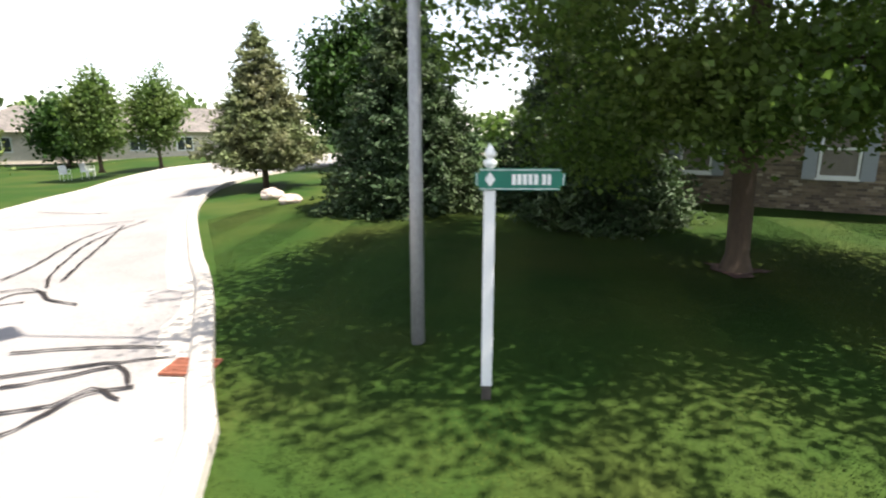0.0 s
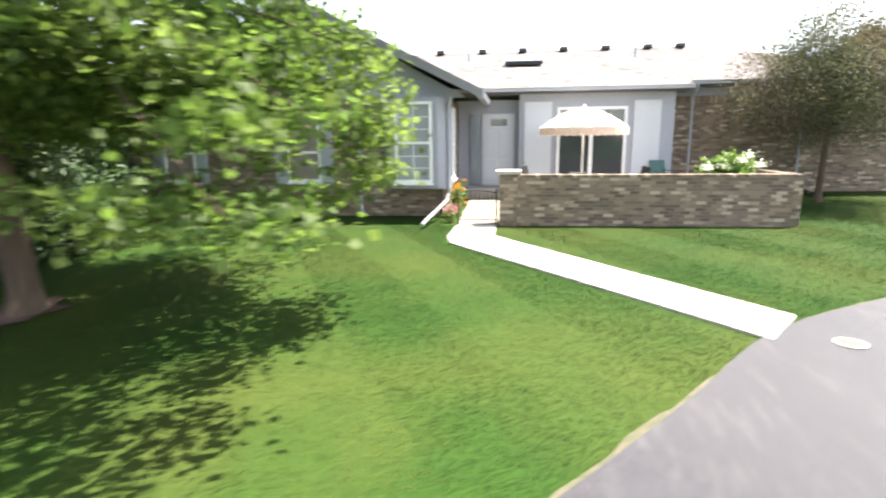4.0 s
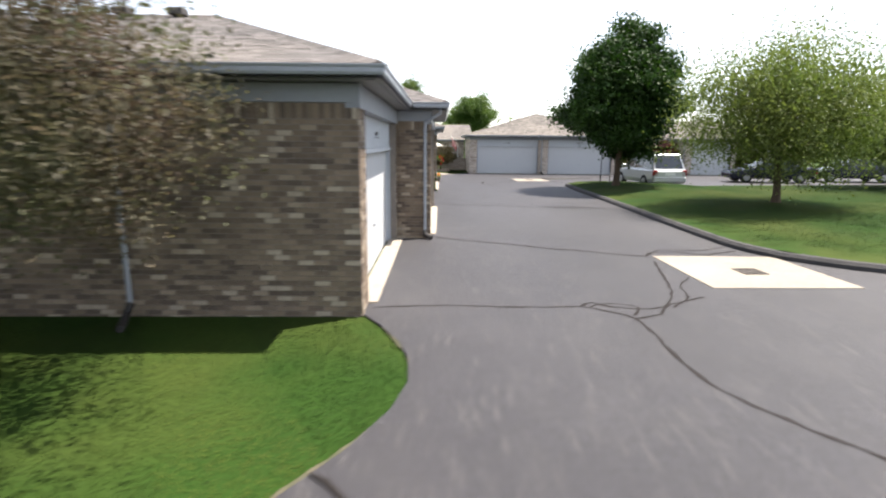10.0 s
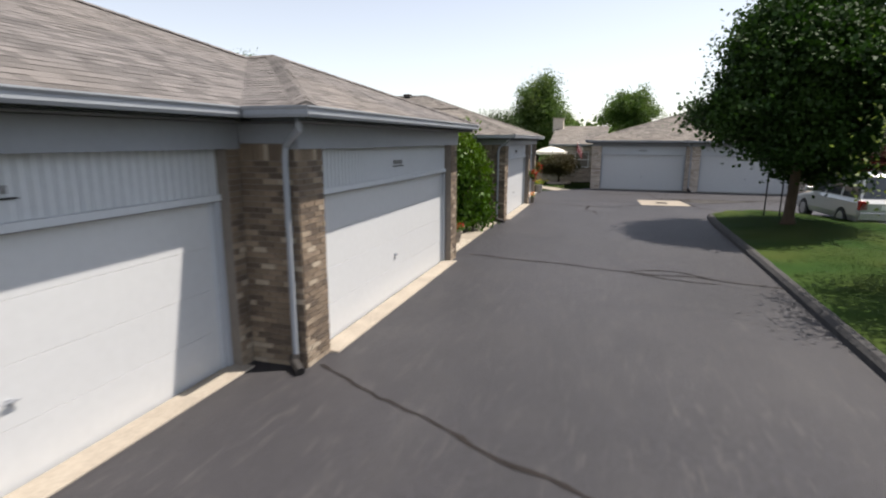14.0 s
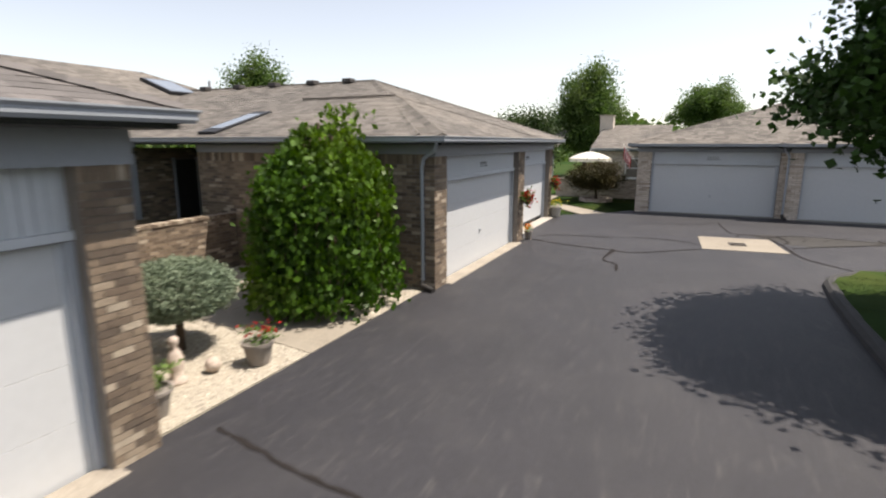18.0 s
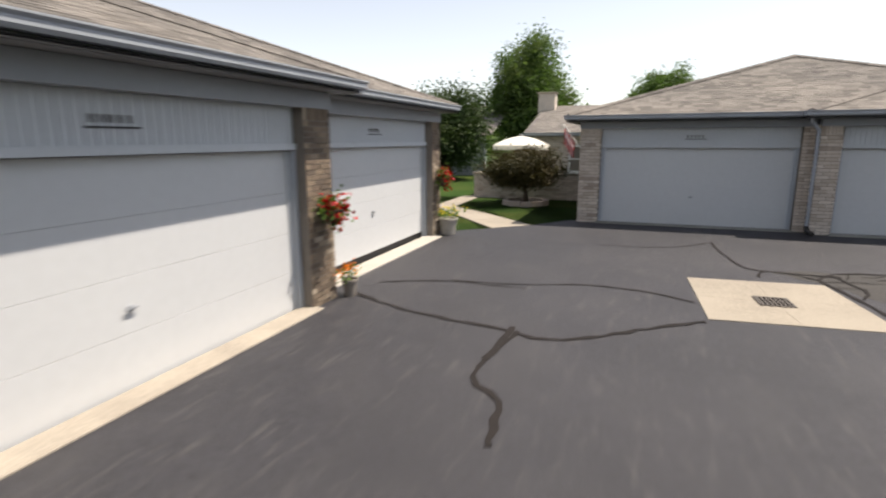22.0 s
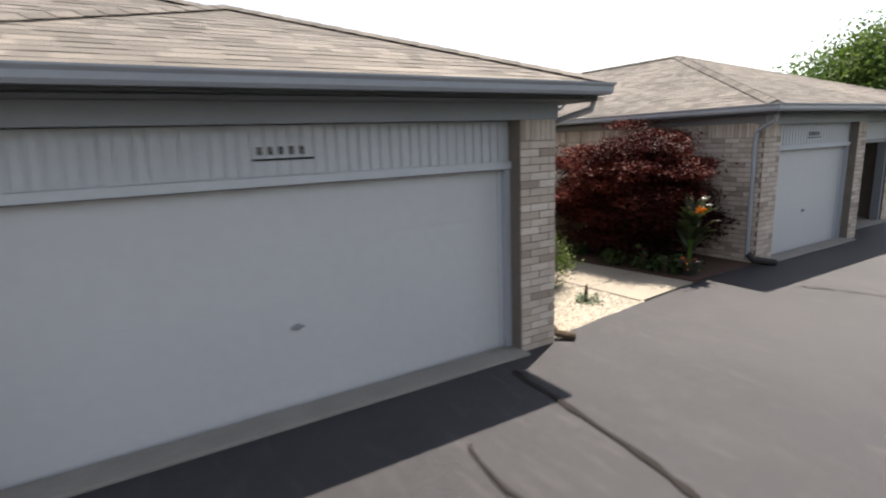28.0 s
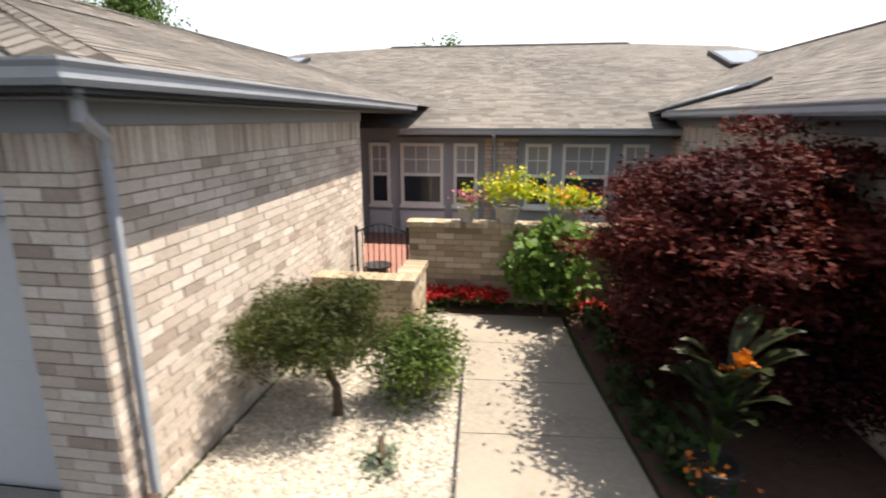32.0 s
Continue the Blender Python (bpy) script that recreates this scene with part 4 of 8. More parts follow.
# house wall with patio door and entrance
h1 = thing("house", -3, 12.95, 0, label="single-storey brown brick house with pale siding", category="house")
wall("wall", h1, (-4.35, 12.95), (0.0, 12.95), ZB, 2.9, M["greysiding"])
wall("wall", h1, (-0.006, 13.152), (-0.006, 13.488), ZB, 2.894, M["greysiding"], 0.18)
for sx0, sx1 in ((-4.2, -3.42), (-1.12, -0.38)):
    sp = part("siding_panel", Mesh().box(sx0, 12.90, 0.1, sx1, 12.948, 2.6), M["siding"], h1)
    for k in range(12):
        part("clapboard", Mesh().hexa([(sx0, 12.875, 0.1 + k * 0.208), (sx1, 12.875, 0.1 + k * 0.208), (sx1, 12.9, 0.1 + k * 0.208), (sx0, 12.9, 0.1 + k * 0.208),
                                       (sx0, 12.888, 0.3 + k * 0.208), (sx1, 12.888, 0.3 + k * 0.208), (sx1, 12.9, 0.3 + k * 0.208), (sx0, 12.9, 0.3 + k * 0.208)]), M["siding"], sp)
pd = part("patio_door", Mesh().box(-3.2, 12.93, 0.2, -1.36, 12.945, 2.38), M["curtain"], h1, "white-framed sliding glass patio door")
for a, b in ((-3.26, -3.18), (-2.34, -2.24), (-1.38, -1.30)):
    part("stile", Mesh().box(a, 12.87, 0.15, b, 12.945, 2.44), M["white"], pd)
for a, b in ((0.15, 0.25), (2.36, 2.44)):
    part("rail", Mesh().box(-3.18, 12.872, a, -1.38, 12.943, b), M["white"], pd)
for a, b in ((-3.18, -2.34), (-2.24, -1.38)):
    part("pane", Mesh().box(a, 12.905, 0.25, b, 12.912, 2.36), M["glass"], pd)
wall("wall", h1, (-6.25, 13.4), (-4.35, 13.4), ZB, 2.7, M["greysiding"])
wall("wall", h1, (-4.35, 13.4), (-4.35, 12.96), ZB, 2.7, M["greysiding"])
ed = part("entrance_door", Mesh().box(-5.45, 13.33, 0.15, -4.5, 13.39, 2.3), M["siding"], h1, "pale grey entrance door with a small top light")
part("top_light", Mesh().box(-5.2, 13.315, 1.95, -4.72, 13.335, 2.15), M["glass"], ed)
for z0_, z1_ in ((0.3, 0.95), (1.05, 1.8)):
    for a, b in ((-5.35, -5.02), (-4.93, -4.6)):
        part("door_panel", Mesh().box(a, 13.318, z0_, b, 13.335, z1_), M["siding"], ed, bevel=0.008)
part("side_light", Mesh().box(-5.85, 13.34, 0.2, -5.5, 13.39, 2.3), M["skyglass"], h1)
part("step", Mesh().box(-5.9, 12.3, -0.2, -4.4, 13.35, 0.12), M["concrete_pale"], h1, "pale concrete entrance step", bevel=0.01)
# brick wing with the bay window
w1 = thing("house_wing", -8, 9.5, -0.25, label="brown brick house wing with a bay window", category="house")
wall("wall", w1, (-16, 9.5), (-6.2, 9.5), -0.5, 2.5, M["mortar"])
wall("wall", w1, (-6.2, 9.5), (-6.2, 13.4), -0.5, 2.6, M["mortar"])
brick_rows(w1, (-16, 9.5), (-6.195, 9.5), -0.35, 2.5, "brickA", 200, nearest=9, holes=[(8.5, 9.62, 0.45, 2.5), (5.9, 6.9, 0.5, 2.1), (2.6, 3.6, 0.5, 2.1)])
brick_rows(w1, (-6.2, 9.5), (-6.2, 13.4), -0.3, 2.6, "brickA", 0)
for a in (-10.05, -13.35):
    window_unit(w1, "y", 9.5, a, a + 0.85, 0.55, 2.0, -1)
    for s in (a - 0.32, a + 0.87):
        part("shutter", Mesh().box(s, 9.45, 0.5, s + 0.3, 9.495, 2.05), M["gutter"], w1, "blue-grey louvred shutter", bevel=0.006)
bay = part("bay_window", Mesh().hexa([(-7.6, 9.5, 0.42), (-7.35, 9.12, 0.42), (-6.25, 9.12, 0.42), (-5.95, 9.5, 0.42), (-7.6, 9.5, 2.5), (-7.35, 9.12, 2.5), (-6.25, 9.12, 2.5), (-5.95, 9.5, 2.5)]), M["trim"], w1, "grey-panelled bay window")
wu = window_unit(w1, "y", 9.10, -7.25, -6.38, 0.56, 2.4, -1, (2, 4), True)
wu2 = window_unit(w1, "x", -5.98, 9.55, 10.15, 0.6, 2.3, 1, (1, 4), True)
# gable roof over the wing
for xa in (-5.2, -13.8):
    shingled(w1, [(xa, 8.95, 2.62), (xa, 19.0, 2.62), (-9.5, 19.0, 4.75), (-9.5, 8.95, 4.75)], M["shingleA"])
ridge_caps(w1, (-9.5, 8.95, 4.75), (-9.5, 19, 4.75), M["shingleA"])
part("gable", Mesh().poly((-13.4, 9.48, 2.5), (-5.6, 9.48, 2.5), (-9.5, 9.48, 4.6)), M["greysiding"], w1)
for sx in (-5.2, -13.8):
    part("rake_board", Mesh().hexa([(sx, 8.93, 2.42), (-9.5, 8.93, 4.53), (-9.5, 8.96, 4.53), (sx, 8.96, 2.42), (sx, 8.93, 2.62), (-9.5, 8.93, 4.75), (-9.5, 8.96, 4.75), (sx, 8.96, 2.62)]), M["fascia"], w1)
gutter(w1, [(-5.2, 8.95), (-5.2, 12.5)], 2.5)
shingled(h1, [(-6.6, 12.5, 2.965), (0.35, 12.5, 2.965), (-2.0, 16.5, 4.13), (-9.4, 16.5, 4.13)], M["shingleA"])
shingled(h1, [(0.35, 12.5, 2.965), (0.35, 13.2, 3.165), (-2.0, 16.5, 4.13)], M["shingleA"])
ridge_caps(h1, (0.35, 12.5, 2.965), (-2.0, 16.5, 4.13), M["shingleA"])
gutter(h1, [(-6.6, 12.5), (0.37, 12.5), (0.37, 13.0)], 2.855)
soffit(h1, [(-6.2, 12.52), (0.35, 12.52), (0.35, 13.5), (-6.2, 13.5)], 2.82)
downspout(w1, [(-5.9, 9.2, 2.5), (-6.0, 9.3, 2.35), (-6.02, 9.35, 2.2), (-6.02, 9.35, 0.3), (-6.05, 9.2, 0.15), (-6.4, 7.7, -0.2)])
downspout(w1, [(-8.2, 9.3, 2.5), (-8.2, 9.42, 2.3), (-8.2, 9.42, 0.0), (-8.1, 9.2, -0.25)])

# patio wall
pw = thing("patio_wall", 1.2, 8.25, -0.28, label="low brown brick patio wall with a cap", category="wall")
for p0, p1 in (((-4.45, 8.2), (1.2, 8.2)), ((1.2, 8.2), (1.2, 12.9))):
    wall("wall", pw, p0, p1, -0.5, 0.74, M["mortar"], 0.22)
    brick_rows(pw, p0, p1, -0.36, 0.74, "brickA", 150, soldier=False, nearest=5.6 if p0[1] == p1[1] else 0)
coping(pw, (-4.42, 8.31), (1.23, 8.31), 0.742, "brickA", 0.27)
coping(pw, (1.09, 8.46), (1.09, 12.88), 0.742, "brickA", 0.27)
part("pier", Mesh().box(-4.8, 8.1, -0.5, -4.42, 8.5, 0.82), M["mortar"], pw)
brick_rows(pw, (-4.8, 8.1), (-4.42, 8.1), -0.36, 0.82, "brickA", 0, soldier=False)
brick_rows(pw, (-4.42, 8.1), (-4.42, 8.5), -0.36, 0.82, "brickA", 0, soldier=False)
part("pier_cap", Mesh().box(-4.88, 8.03, 0.822, -4.34, 8.57, 0.90), M["concrete_pale"], pw, bevel=0.015)
sheet("patio", [(-4.4, 8.4), (1.0, 8.4), (1.0, 12.95), (-4.4, 12.95)], 0.1, M["concrete"], 2, label="concrete patio inside the low wall", category="patio", kind="structure")

# ---- second garage block on the same side ----
EC = 2.84
g2 = thing("garage_block", 7.38, 31.72, 0, label="brown brick double garage block, one door ajar", category="garage")
wall("wall", g2, (1.2, 31.72), (7.38, 31.72), ZB, 2.62, M["mortar"])
wall("wall", g2, (1.2, 34.0), (1.2, 31.92), ZB, 2.62, M["mortar"])
wall("wall", g2, (-1.0, 34.0), (1.2, 34.0), ZB, 2.62, M["mortar"])
wall("wall", g2, (7.38, 31.92), (7.38, 32.27), ZB, 2.62, M["mortar"])
wall("wall", g2, (7.38, 37.1), (7.38, 37.68), ZB, 2.62, M["mortar"])
wall("wall", g2, (6.92, 42.55), (6.92, 43.0), ZB, 2.62, M["mortar"])
wall("wall", g2, (6.92, 43.0), (-1, 43.0), ZB, 2.62, M["mortar"])
brick_rows(g2, (1.2, 31.72), (7.385, 31.72), 0, 2.62, "brickA", 150, nearest=6.4)
brick_rows(g2, (7.38, 31.72), (7.38, 32.27), 0, 2.62, "brickA", 100)
brick_rows(g2, (7.38, 37.1), (7.38, 37.68), 0, 2.62, "brickA", 100)
brick_rows(g2, (7.38, 37.68), (6.8, 37.68), 0, 2.62, "brickA", 0)
brick_rows(g2, (6.92, 42.55), (6.92, 43.0), 0, 2.62, "brickA", 0)
garage_door(g2, "x", 7.23, 32.27, 37.1, 1, top=2.06, head=2.58)
garage_door(g2, "x", 6.75, 37.72, 42.55, 1, top=2.06, head=2.58, gap=0.14)
# dark block stands in for the garage's shaded inside below the raised door
part("dark_gap", Mesh().box(6.3, 37.8, 0.0, 6.66, 42.5, 0.14), M["dark"], g2)
frieze(g2, (1.2, 31.72), (7.41, 31.72), 2.62, EC - 0.05)
frieze(g2, (7.38, 31.69), (7.38, 37.71), 2.58, EC - 0.05)
frieze(g2, (6.92, 37.6), (6.92, 43.03), 2.58, EC - 0.05)
hip_roof(g2, -14, 7.3, 31.3, 43.38, EC + 0.1, (2.6, 4.72), M["shingle"], ridge_to=-14)
hip_roof(g2, 2.0, 7.78, 31.3, 38.05, EC + 0.1, (4.9, 3.98), M["shingle"], ridge_to=2.0)
gutter(g2, [(-0.6, 31.3), (7.78, 31.3), (7.78, 38.05), (7.35, 38.05)], EC)
gutter(g2, [(7.3, 38.1), (7.3, 43.38), (-2, 43.38)], EC)
soffit(g2, [(-0.6, 31.33), (7.75, 31.33), (7.75, 38.02), (7.0, 38.02), (7.0, 31.9), (-0.6, 31.9)], EC - 0.045)
soffit(g2, [(6.5, 38.0), (7.28, 38.0), (7.28, 43.35), (6.5, 43.35)], EC - 0.05)
downspout(g2, [(7.6, 31.36, EC), (7.55, 31.4, EC - 0.12), (7.2, 31.63, EC - 0.3), (7.16, 31.64, EC - 0.45), (7.16, 31.64, 0.2), (7.17, 31.6, 0.12)])
part("drain_elbow", Mesh().tube([(7.16, 31.62, 0.18), (7.18, 31.58, 0.1), (7.45, 31.5, 0.05)], 0.06, 8), M["blackpipe"], g2, "black corrugated drain elbow")
for py in (-6.0, -4.4, -2.8, -1.2, 0.4, 1.8):
    part("roof_vent", Mesh().box(py - 0.16, 36.95, 4.66, py + 0.16, 37.25, 4.8), M["vent"], g2, "low dark roof vent", bevel=0.02)

# house behind the first court
hc = thing("house", -1, 29, 0, label="brown brick house wall with shuttered window facing the small court", category="house")
wall("wall", hc, (-1.0, 25.9), (-1.0, 34.0), ZB, 2.7, M["mortar"])
brick_rows(hc, (-1.0, 25.9), (-1.0, 34.0), 0, 2.7, "brickA", 0, soldier=False, holes=[(4.3, 5.4, 0.9, 2.56), (6.85, 7.6, 0, 2.4)])
dr = part("door", Mesh().box(-0.99, 32.78, 0.05, -0.95, 33.48, 2.38), M["dark"], hc, "dark entrance door in the court's corner")
for a, b in ((32.74, 32.80), (33.46, 33.52)):
    part("door_jamb", Mesh().box(-0.985, a, 0.05, -0.93, b, 2.44), M["trim"], dr)
window_unit(hc, "x", -0.98, 30.2, 31.25, 0.95, 2.5, 1, (3, 4), False)
for a, b in ((29.8, 30.16), (31.3, 31.68)):
    part("shutter", Mesh().box(-1.0, a, 0.9, -0.94, b, 2.55), M["gutter"], hc, "blue-grey shutter", bevel=0.006)
shingled(hc, [(-0.5, 24.0, 2.84), (-0.5, 33.0, 2.84), (-5.6, 38.6, 4.71), (-7.7, 37.1, 5.48), (-7.7, 24.0, 5.48)], M["shingle"])
shingled(hc, [(-5.6, 38.6, 4.71), (-9.8, 40.5, 4.3), (-7.7, 37.1, 5.48)], M["shingle"])
gutter(hc, [(-0.5, 26.1), (-0.5, 31.4)], 2.72)
skylight(hc, (-4.9, 36.6, 4.46), (0, 1, 0), 1.2, 1.6, (-1, 0, 0.367))
skylight(g2, (1.75, 31.55, 3.02), (1, 0, 0), 0.55, 1.9, (0, 1, 0.295), high=0.06, pane=0.7)
part("vent_pipe", Mesh().tube([(-5.2, 38.0, 4.5), (-5.2, 38.0, 5.15)], 0.05, 8), M["gutter"], hc)
lw = thing("court_wall", 2.3, 29, 0, label="low brown brick wall closing the small court", category="wall")
wall("wall", lw, (2.3, 25.8), (2.3, 31.68), ZB, 1.2, M["mortar"])
brick_rows(lw, (2.3, 25.8), (2.3, 31.68), 0, 1.2, "brickA", 150, soldier=False, nearest=4.5)
coping(lw, (2.2, 25.8), (2.2, 31.66), 1.202, "brickA", 0.26)

# ---- third garage block, facing the court ----
EB = 2.68
g3 = thing("garage_block", 15.0, 45.75, 0, label="tan brick double garage block with pale grey doors", category="garage")
wall("wall", g3, (9.75, 46.05), (10.28, 46.05), ZB, 2.5, M["mortar_dark"])
wall("wall", g3, (14.75, 46.05), (15.05, 46.05), ZB, 2.5, M["mortar_dark"])
wall("wall", g3, (15.02, 45.75), (15.45, 45.75), ZB, 2.5, M["mortar_dark"], 0.4)
wall("wall", g3, (20.08, 45.75), (20.35, 45.75), ZB, 2.5, M["mortar_dark"])
wall("wall", g3, (20.55, 45.75), (20.55, 50.9), ZB, 2.5, M["mortar_dark"])
wall("wall", g3, (9.75, 54), (9.75, 46.25), ZB, 2.5, M["mortar_dark"])
brick_rows(g3, (9.75, 46.05), (10.28, 46.05), 0, 2.5, "brickB", 80)
brick_rows(g3, (14.75, 46.05), (15.02, 46.05), 0, 2.5, "brickB", 60, soldier=False)
brick_rows(g3, (15.02, 46.05), (15.02, 45.75), 0, 2.5, "brickB", 0, soldier=False) 
brick_rows(g3, (15.02, 45.75), (15.45, 45.75), 0, 2.5, "brickB", 120)
brick_rows(g3, (20.08, 45.75), (20.555, 45.75), 0, 2.5, "brickB", 140)
brick_rows(g3, (20.55, 45.75), (20.55, 50.9), 0, 2.5, "brickB", 300, nearest=0)
brick_rows(g3, (9.75, 54), (9.75, 46.05), 0, 2.5, "brickB", 0)
garage_door(g3, "y", 46.2, 10.28, 14.75, -1, top=1.97, head=2.46, joint=0.0004)
garage_door(g3, "y", 45.93, 15.45, 20.08, -1, top=1.97, head=2.46, joint=0.0004)
frieze(g3, (9.72, 46.05), (15.02, 46.05), 2.46, EB - 0.05)
frieze(g3, (15.0, 45.75), (20.58, 45.75), 2.46, EB - 0.05)
frieze(g3, (20.55, 45.72), (20.55, 50.9), 2.5, EB - 0.05)
frieze(g3, (9.75, 54), (9.75, 46.02), 2.5, EB - 0.05)
hip_roof(g3, 9.35, 20.95, 45.62, 55, EB + 0.1, (49.7, 4.5), M["shingle"], ridge_to=60.8, along="y")
hip_roof(g3, 14.6, 20.95, 45.33, 50, EB + 0.1, (47.7, 3.72), M["shingle"], ridge_to=50, along="y")
gutter(g3, [(9.35, 54), (9.35, 45.62), (14.6, 45.62)], EB)
gutter(g3, [(14.6, 45.62), (14.6, 45.33), (20.95, 45.33), (20.95, 53.3)], EB)
soffit(g3, [(9.38, 45.65), (14.8, 45.65), (14.8, 46.3), (9.9, 46.3), (9.9, 54), (9.38, 54)], EB - 0.045)
soffit(g3, [(14.63, 45.36), (20.92, 45.36), (20.92, 53.3), (20.4, 53.3), (20.4, 45.95), (14.63, 45.95)], EB - 0.05)
downspout(g3, [(14.75, 45.5, EB), (14.8, 45.6, EB - 0.14), (14.95, 45.68, EB - 0.3), (14.96, 45.7, EB - 0.45), (14.96, 45.7, 0.15)])
part("drain_elbow", Mesh().tube([(14.96, 45.7, 0.2), (14.97, 45.66, 0.1), (15.05, 45.5, 0.05)], 0.055, 8), M["blackpipe"], g3)
downspout(g3, [(20.86, 45.5, EB), (20.84, 45.52, EB - 0.13), (20.66, 45.86, EB - 0.24), (20.62, 45.9, EB - 0.36), (20.62, 45.9, 0.1)])
part("drain_elbow", Mesh().tube([(20.62, 45.88, 0.16), (20.65, 45.8, 0.08), (20.80, 45.66, 0.045)], 0.045, 8), M["bark"], g3)

# ---- fourth garage block ----
ED = 2.56
g4 = thing("garage_block", 25.75, 46.35, 0, label="tan brick garage block beyond the planted court", category="garage")
wall("wall", g4, (25.75, 54), (25.75, 46.55), ZB, 2.4, M["mortar_dark"])
wall("wall", g4, (25.75, 46.35), (26.25, 46.35), ZB, 2.4, M["mortar_dark"])
wall("wall", g4, (29.15, 46.35), (29.5, 46.35), ZB, 2.4, M["mortar_dark"])
wall("wall", g4, (29.5, 46.35), (29.5, 46.95), ZB, 2.4, M["mortar_dark"])
wall("wall", g4, (32.3, 46.9), (32.7, 46.9), ZB, 2.4, M["mortar_dark"])
wall("wall", g4, (32.7, 46.9), (32.7, 55), ZB, 2.4, M["mortar_dark"])
brick_rows(g4, (25.75, 54), (25.75, 46.35), 0, 2.4, "brickB", 100, nearest=7.6)
brick_rows(g4, (25.75, 46.35), (26.25, 46.35), 0, 2.4, "brickB", 80)
brick_rows(g4, (29.15, 46.35), (29.505, 46.35), 0, 2.4, "brickB", 0)
brick_rows(g4, (29.5, 46.35), (29.5, 46.95), 0, 2.4, "brickB", 0)
brick_rows(g4, (32.3, 46.9), (32.7, 46.9), 0, 2.4, "brickB", 0)
garage_door(g4, "y", 46.5, 26.25, 29.15, -1, top=1.9, head=2.36, joint=0.0004)
for a, b in ((29.55, 29.63), (32.22, 32.3)):
    part("jamb", Mesh().box(a, 46.93, 0.0, b, 47.1, 1.9), M["trim"], g4)
part("lintel_trim", Mesh().box(29.55, 46.94, 1.9, 32.3, 47.1, 1.98), M["trim"], g4)
part("header_panel", Mesh().box(29.55, 46.98, 1.98, 32.3, 47.1, 2.36), M["siding"], g4, "pale grey panel over the open doorway")
part("raised_door", Mesh().box(29.65, 47.3, 2.02, 32.2, 49.6, 2.07), M["door"], g4, "sectional door raised under the ceiling")
part("back_wall", Mesh().box(25.95, 53.4, -0.1, 32.5, 53.6, 2.5), M["mortar_dark"], g4)
part("party_wall", Mesh().box(29.4, 47.0, -0.1, 29.5, 53.4, 2.5), M["mortar_dark"], g4)
part("garage_floor", Mesh().box(29.5, 46.98, -0.1, 32.5, 53.4, 0.03), M["concrete"], g4)
frieze(g4, (25.72, 46.35), (29.53, 46.35), 2.36, ED - 0.05)
frieze(g4, (29.5, 46.9), (32.73, 46.9), 2.36, ED - 0.05)
frieze(g4, (25.75, 54), (25.75, 46.32), 2.4, ED - 0.05)
hip_roof(g4, 25.35, 33.1, 45.95, 55, ED + 0.1, (50.5, 4.2), M["shingle"], ridge_to=60, along="y")
gutter(g4, [(25.35, 53.3), (25.35, 45.95), (33.1, 45.95), (33.1, 55)], ED)
soffit(g4, [(25.38, 45.98), (33.07, 45.98), (33.07, 47.2), (25.95, 46.7), (25.95, 54), (25.38, 54)], ED - 0.05)
downspout(g4, [(25.5, 46.05, ED), (25.55, 46.1, ED - 0.14), (25.66, 46.42, ED - 0.3), (25.67, 46.45, ED - 0.45), (25.67, 46.45, 0.12)])
part("drain_elbow", Mesh().tube([(25.67, 46.43, 0.2), (25.7, 46.35, 0.1), (25.95, 46.1, 0.05)], 0.06, 8), M["blackpipe"], g4)

skylight(g4, (25.62, 52.35, 2.775), (0.42, -0.88, 0.167), 2.1, 0.36, (0.88, 0.42, 0.35), high=0.05, pane=0.6)

# house behind the planted court
h2 = thing("house", 22.5, 53.9, 0, label="grey-sided house with white windows behind the planted court", category="house")
wall("wall", h2, (15, 53.9), (30, 53.9), ZB, 2.35, M["greysiding"])
for k, (a, b) in enumerate(((19.83, 20.26), (20.49, 21.37), (21.58, 22.06), (23.0, 23.5), (23.72, 24.6), (24.85, 25.32))):
    window_unit(h2, "y", 53.86, a, b, 0.8, 2.06, -1, (2 if k % 3 != 1 else 3, 3))
wp = part("brick_panel", Mesh().box(22.2, 53.8, 0, 22.86, 53.9, 2.25), M["mortar"], h2)
brick_rows(wp, (22.2, 53.8), (22.86, 53.8), 0, 2.25, "brickB", 0, soldier=False)
for a, b in ((20.45, 21.4), (19.8, 20.3), (21.55, 22.1), (23.7, 24.6)):
    part("apron_panel", Mesh().box(a, 53.84, 0.15, b, 53.9, 0.68), M["siding"], h2, bevel=0.01)
shingled(h2, [(11, 53.3, 2.36), (33.6, 53.3, 2.36), (30.9, 59.3, 4.06), (29.2, 61.6, 4.72), (26.3, 62.4, 4.94), (18.3, 62.4, 4.94), (15.4, 61.6, 4.72), (13.7, 59.3, 4.06)], M["shingle"])
gutter(h2, [(20.6, 53.3), (25.8, 53.3)], 2.24)
soffit(h2, [(20.5, 53.32), (25.9, 53.32), (25.9, 53.95), (20.5, 53.95)], 2.2)
downspout(h2, [(22.4, 53.3, 2.24), (22.4, 53.72, 2.05), (22.4, 53.74, 0.1)])
for a in (15.6, 28.7):
    skylight(h2, (a, 58.3, 3.78), (1, 0, 0), 1.15, 2.0, (0, 1, 0.284))
part("ridge_strip", Mesh().box(18.3, 62.3, 4.90, 26.3, 62.5, 4.98), M["shingle"], h2)
cw = thing("court_wall", 22, 50.4, 0, label="tan brick garden wall with a brick-on-edge cap", category="wall")
wall("wall", cw, (21.4, 50.3), (25.75, 50.3), 0, 1.08, M["mortar_dark"], 0.22)
brick_rows(cw, (21.4, 50.3), (25.75, 50.3), 0, 1.08, "brickC", 150, soldier=False, nearest=0.5)
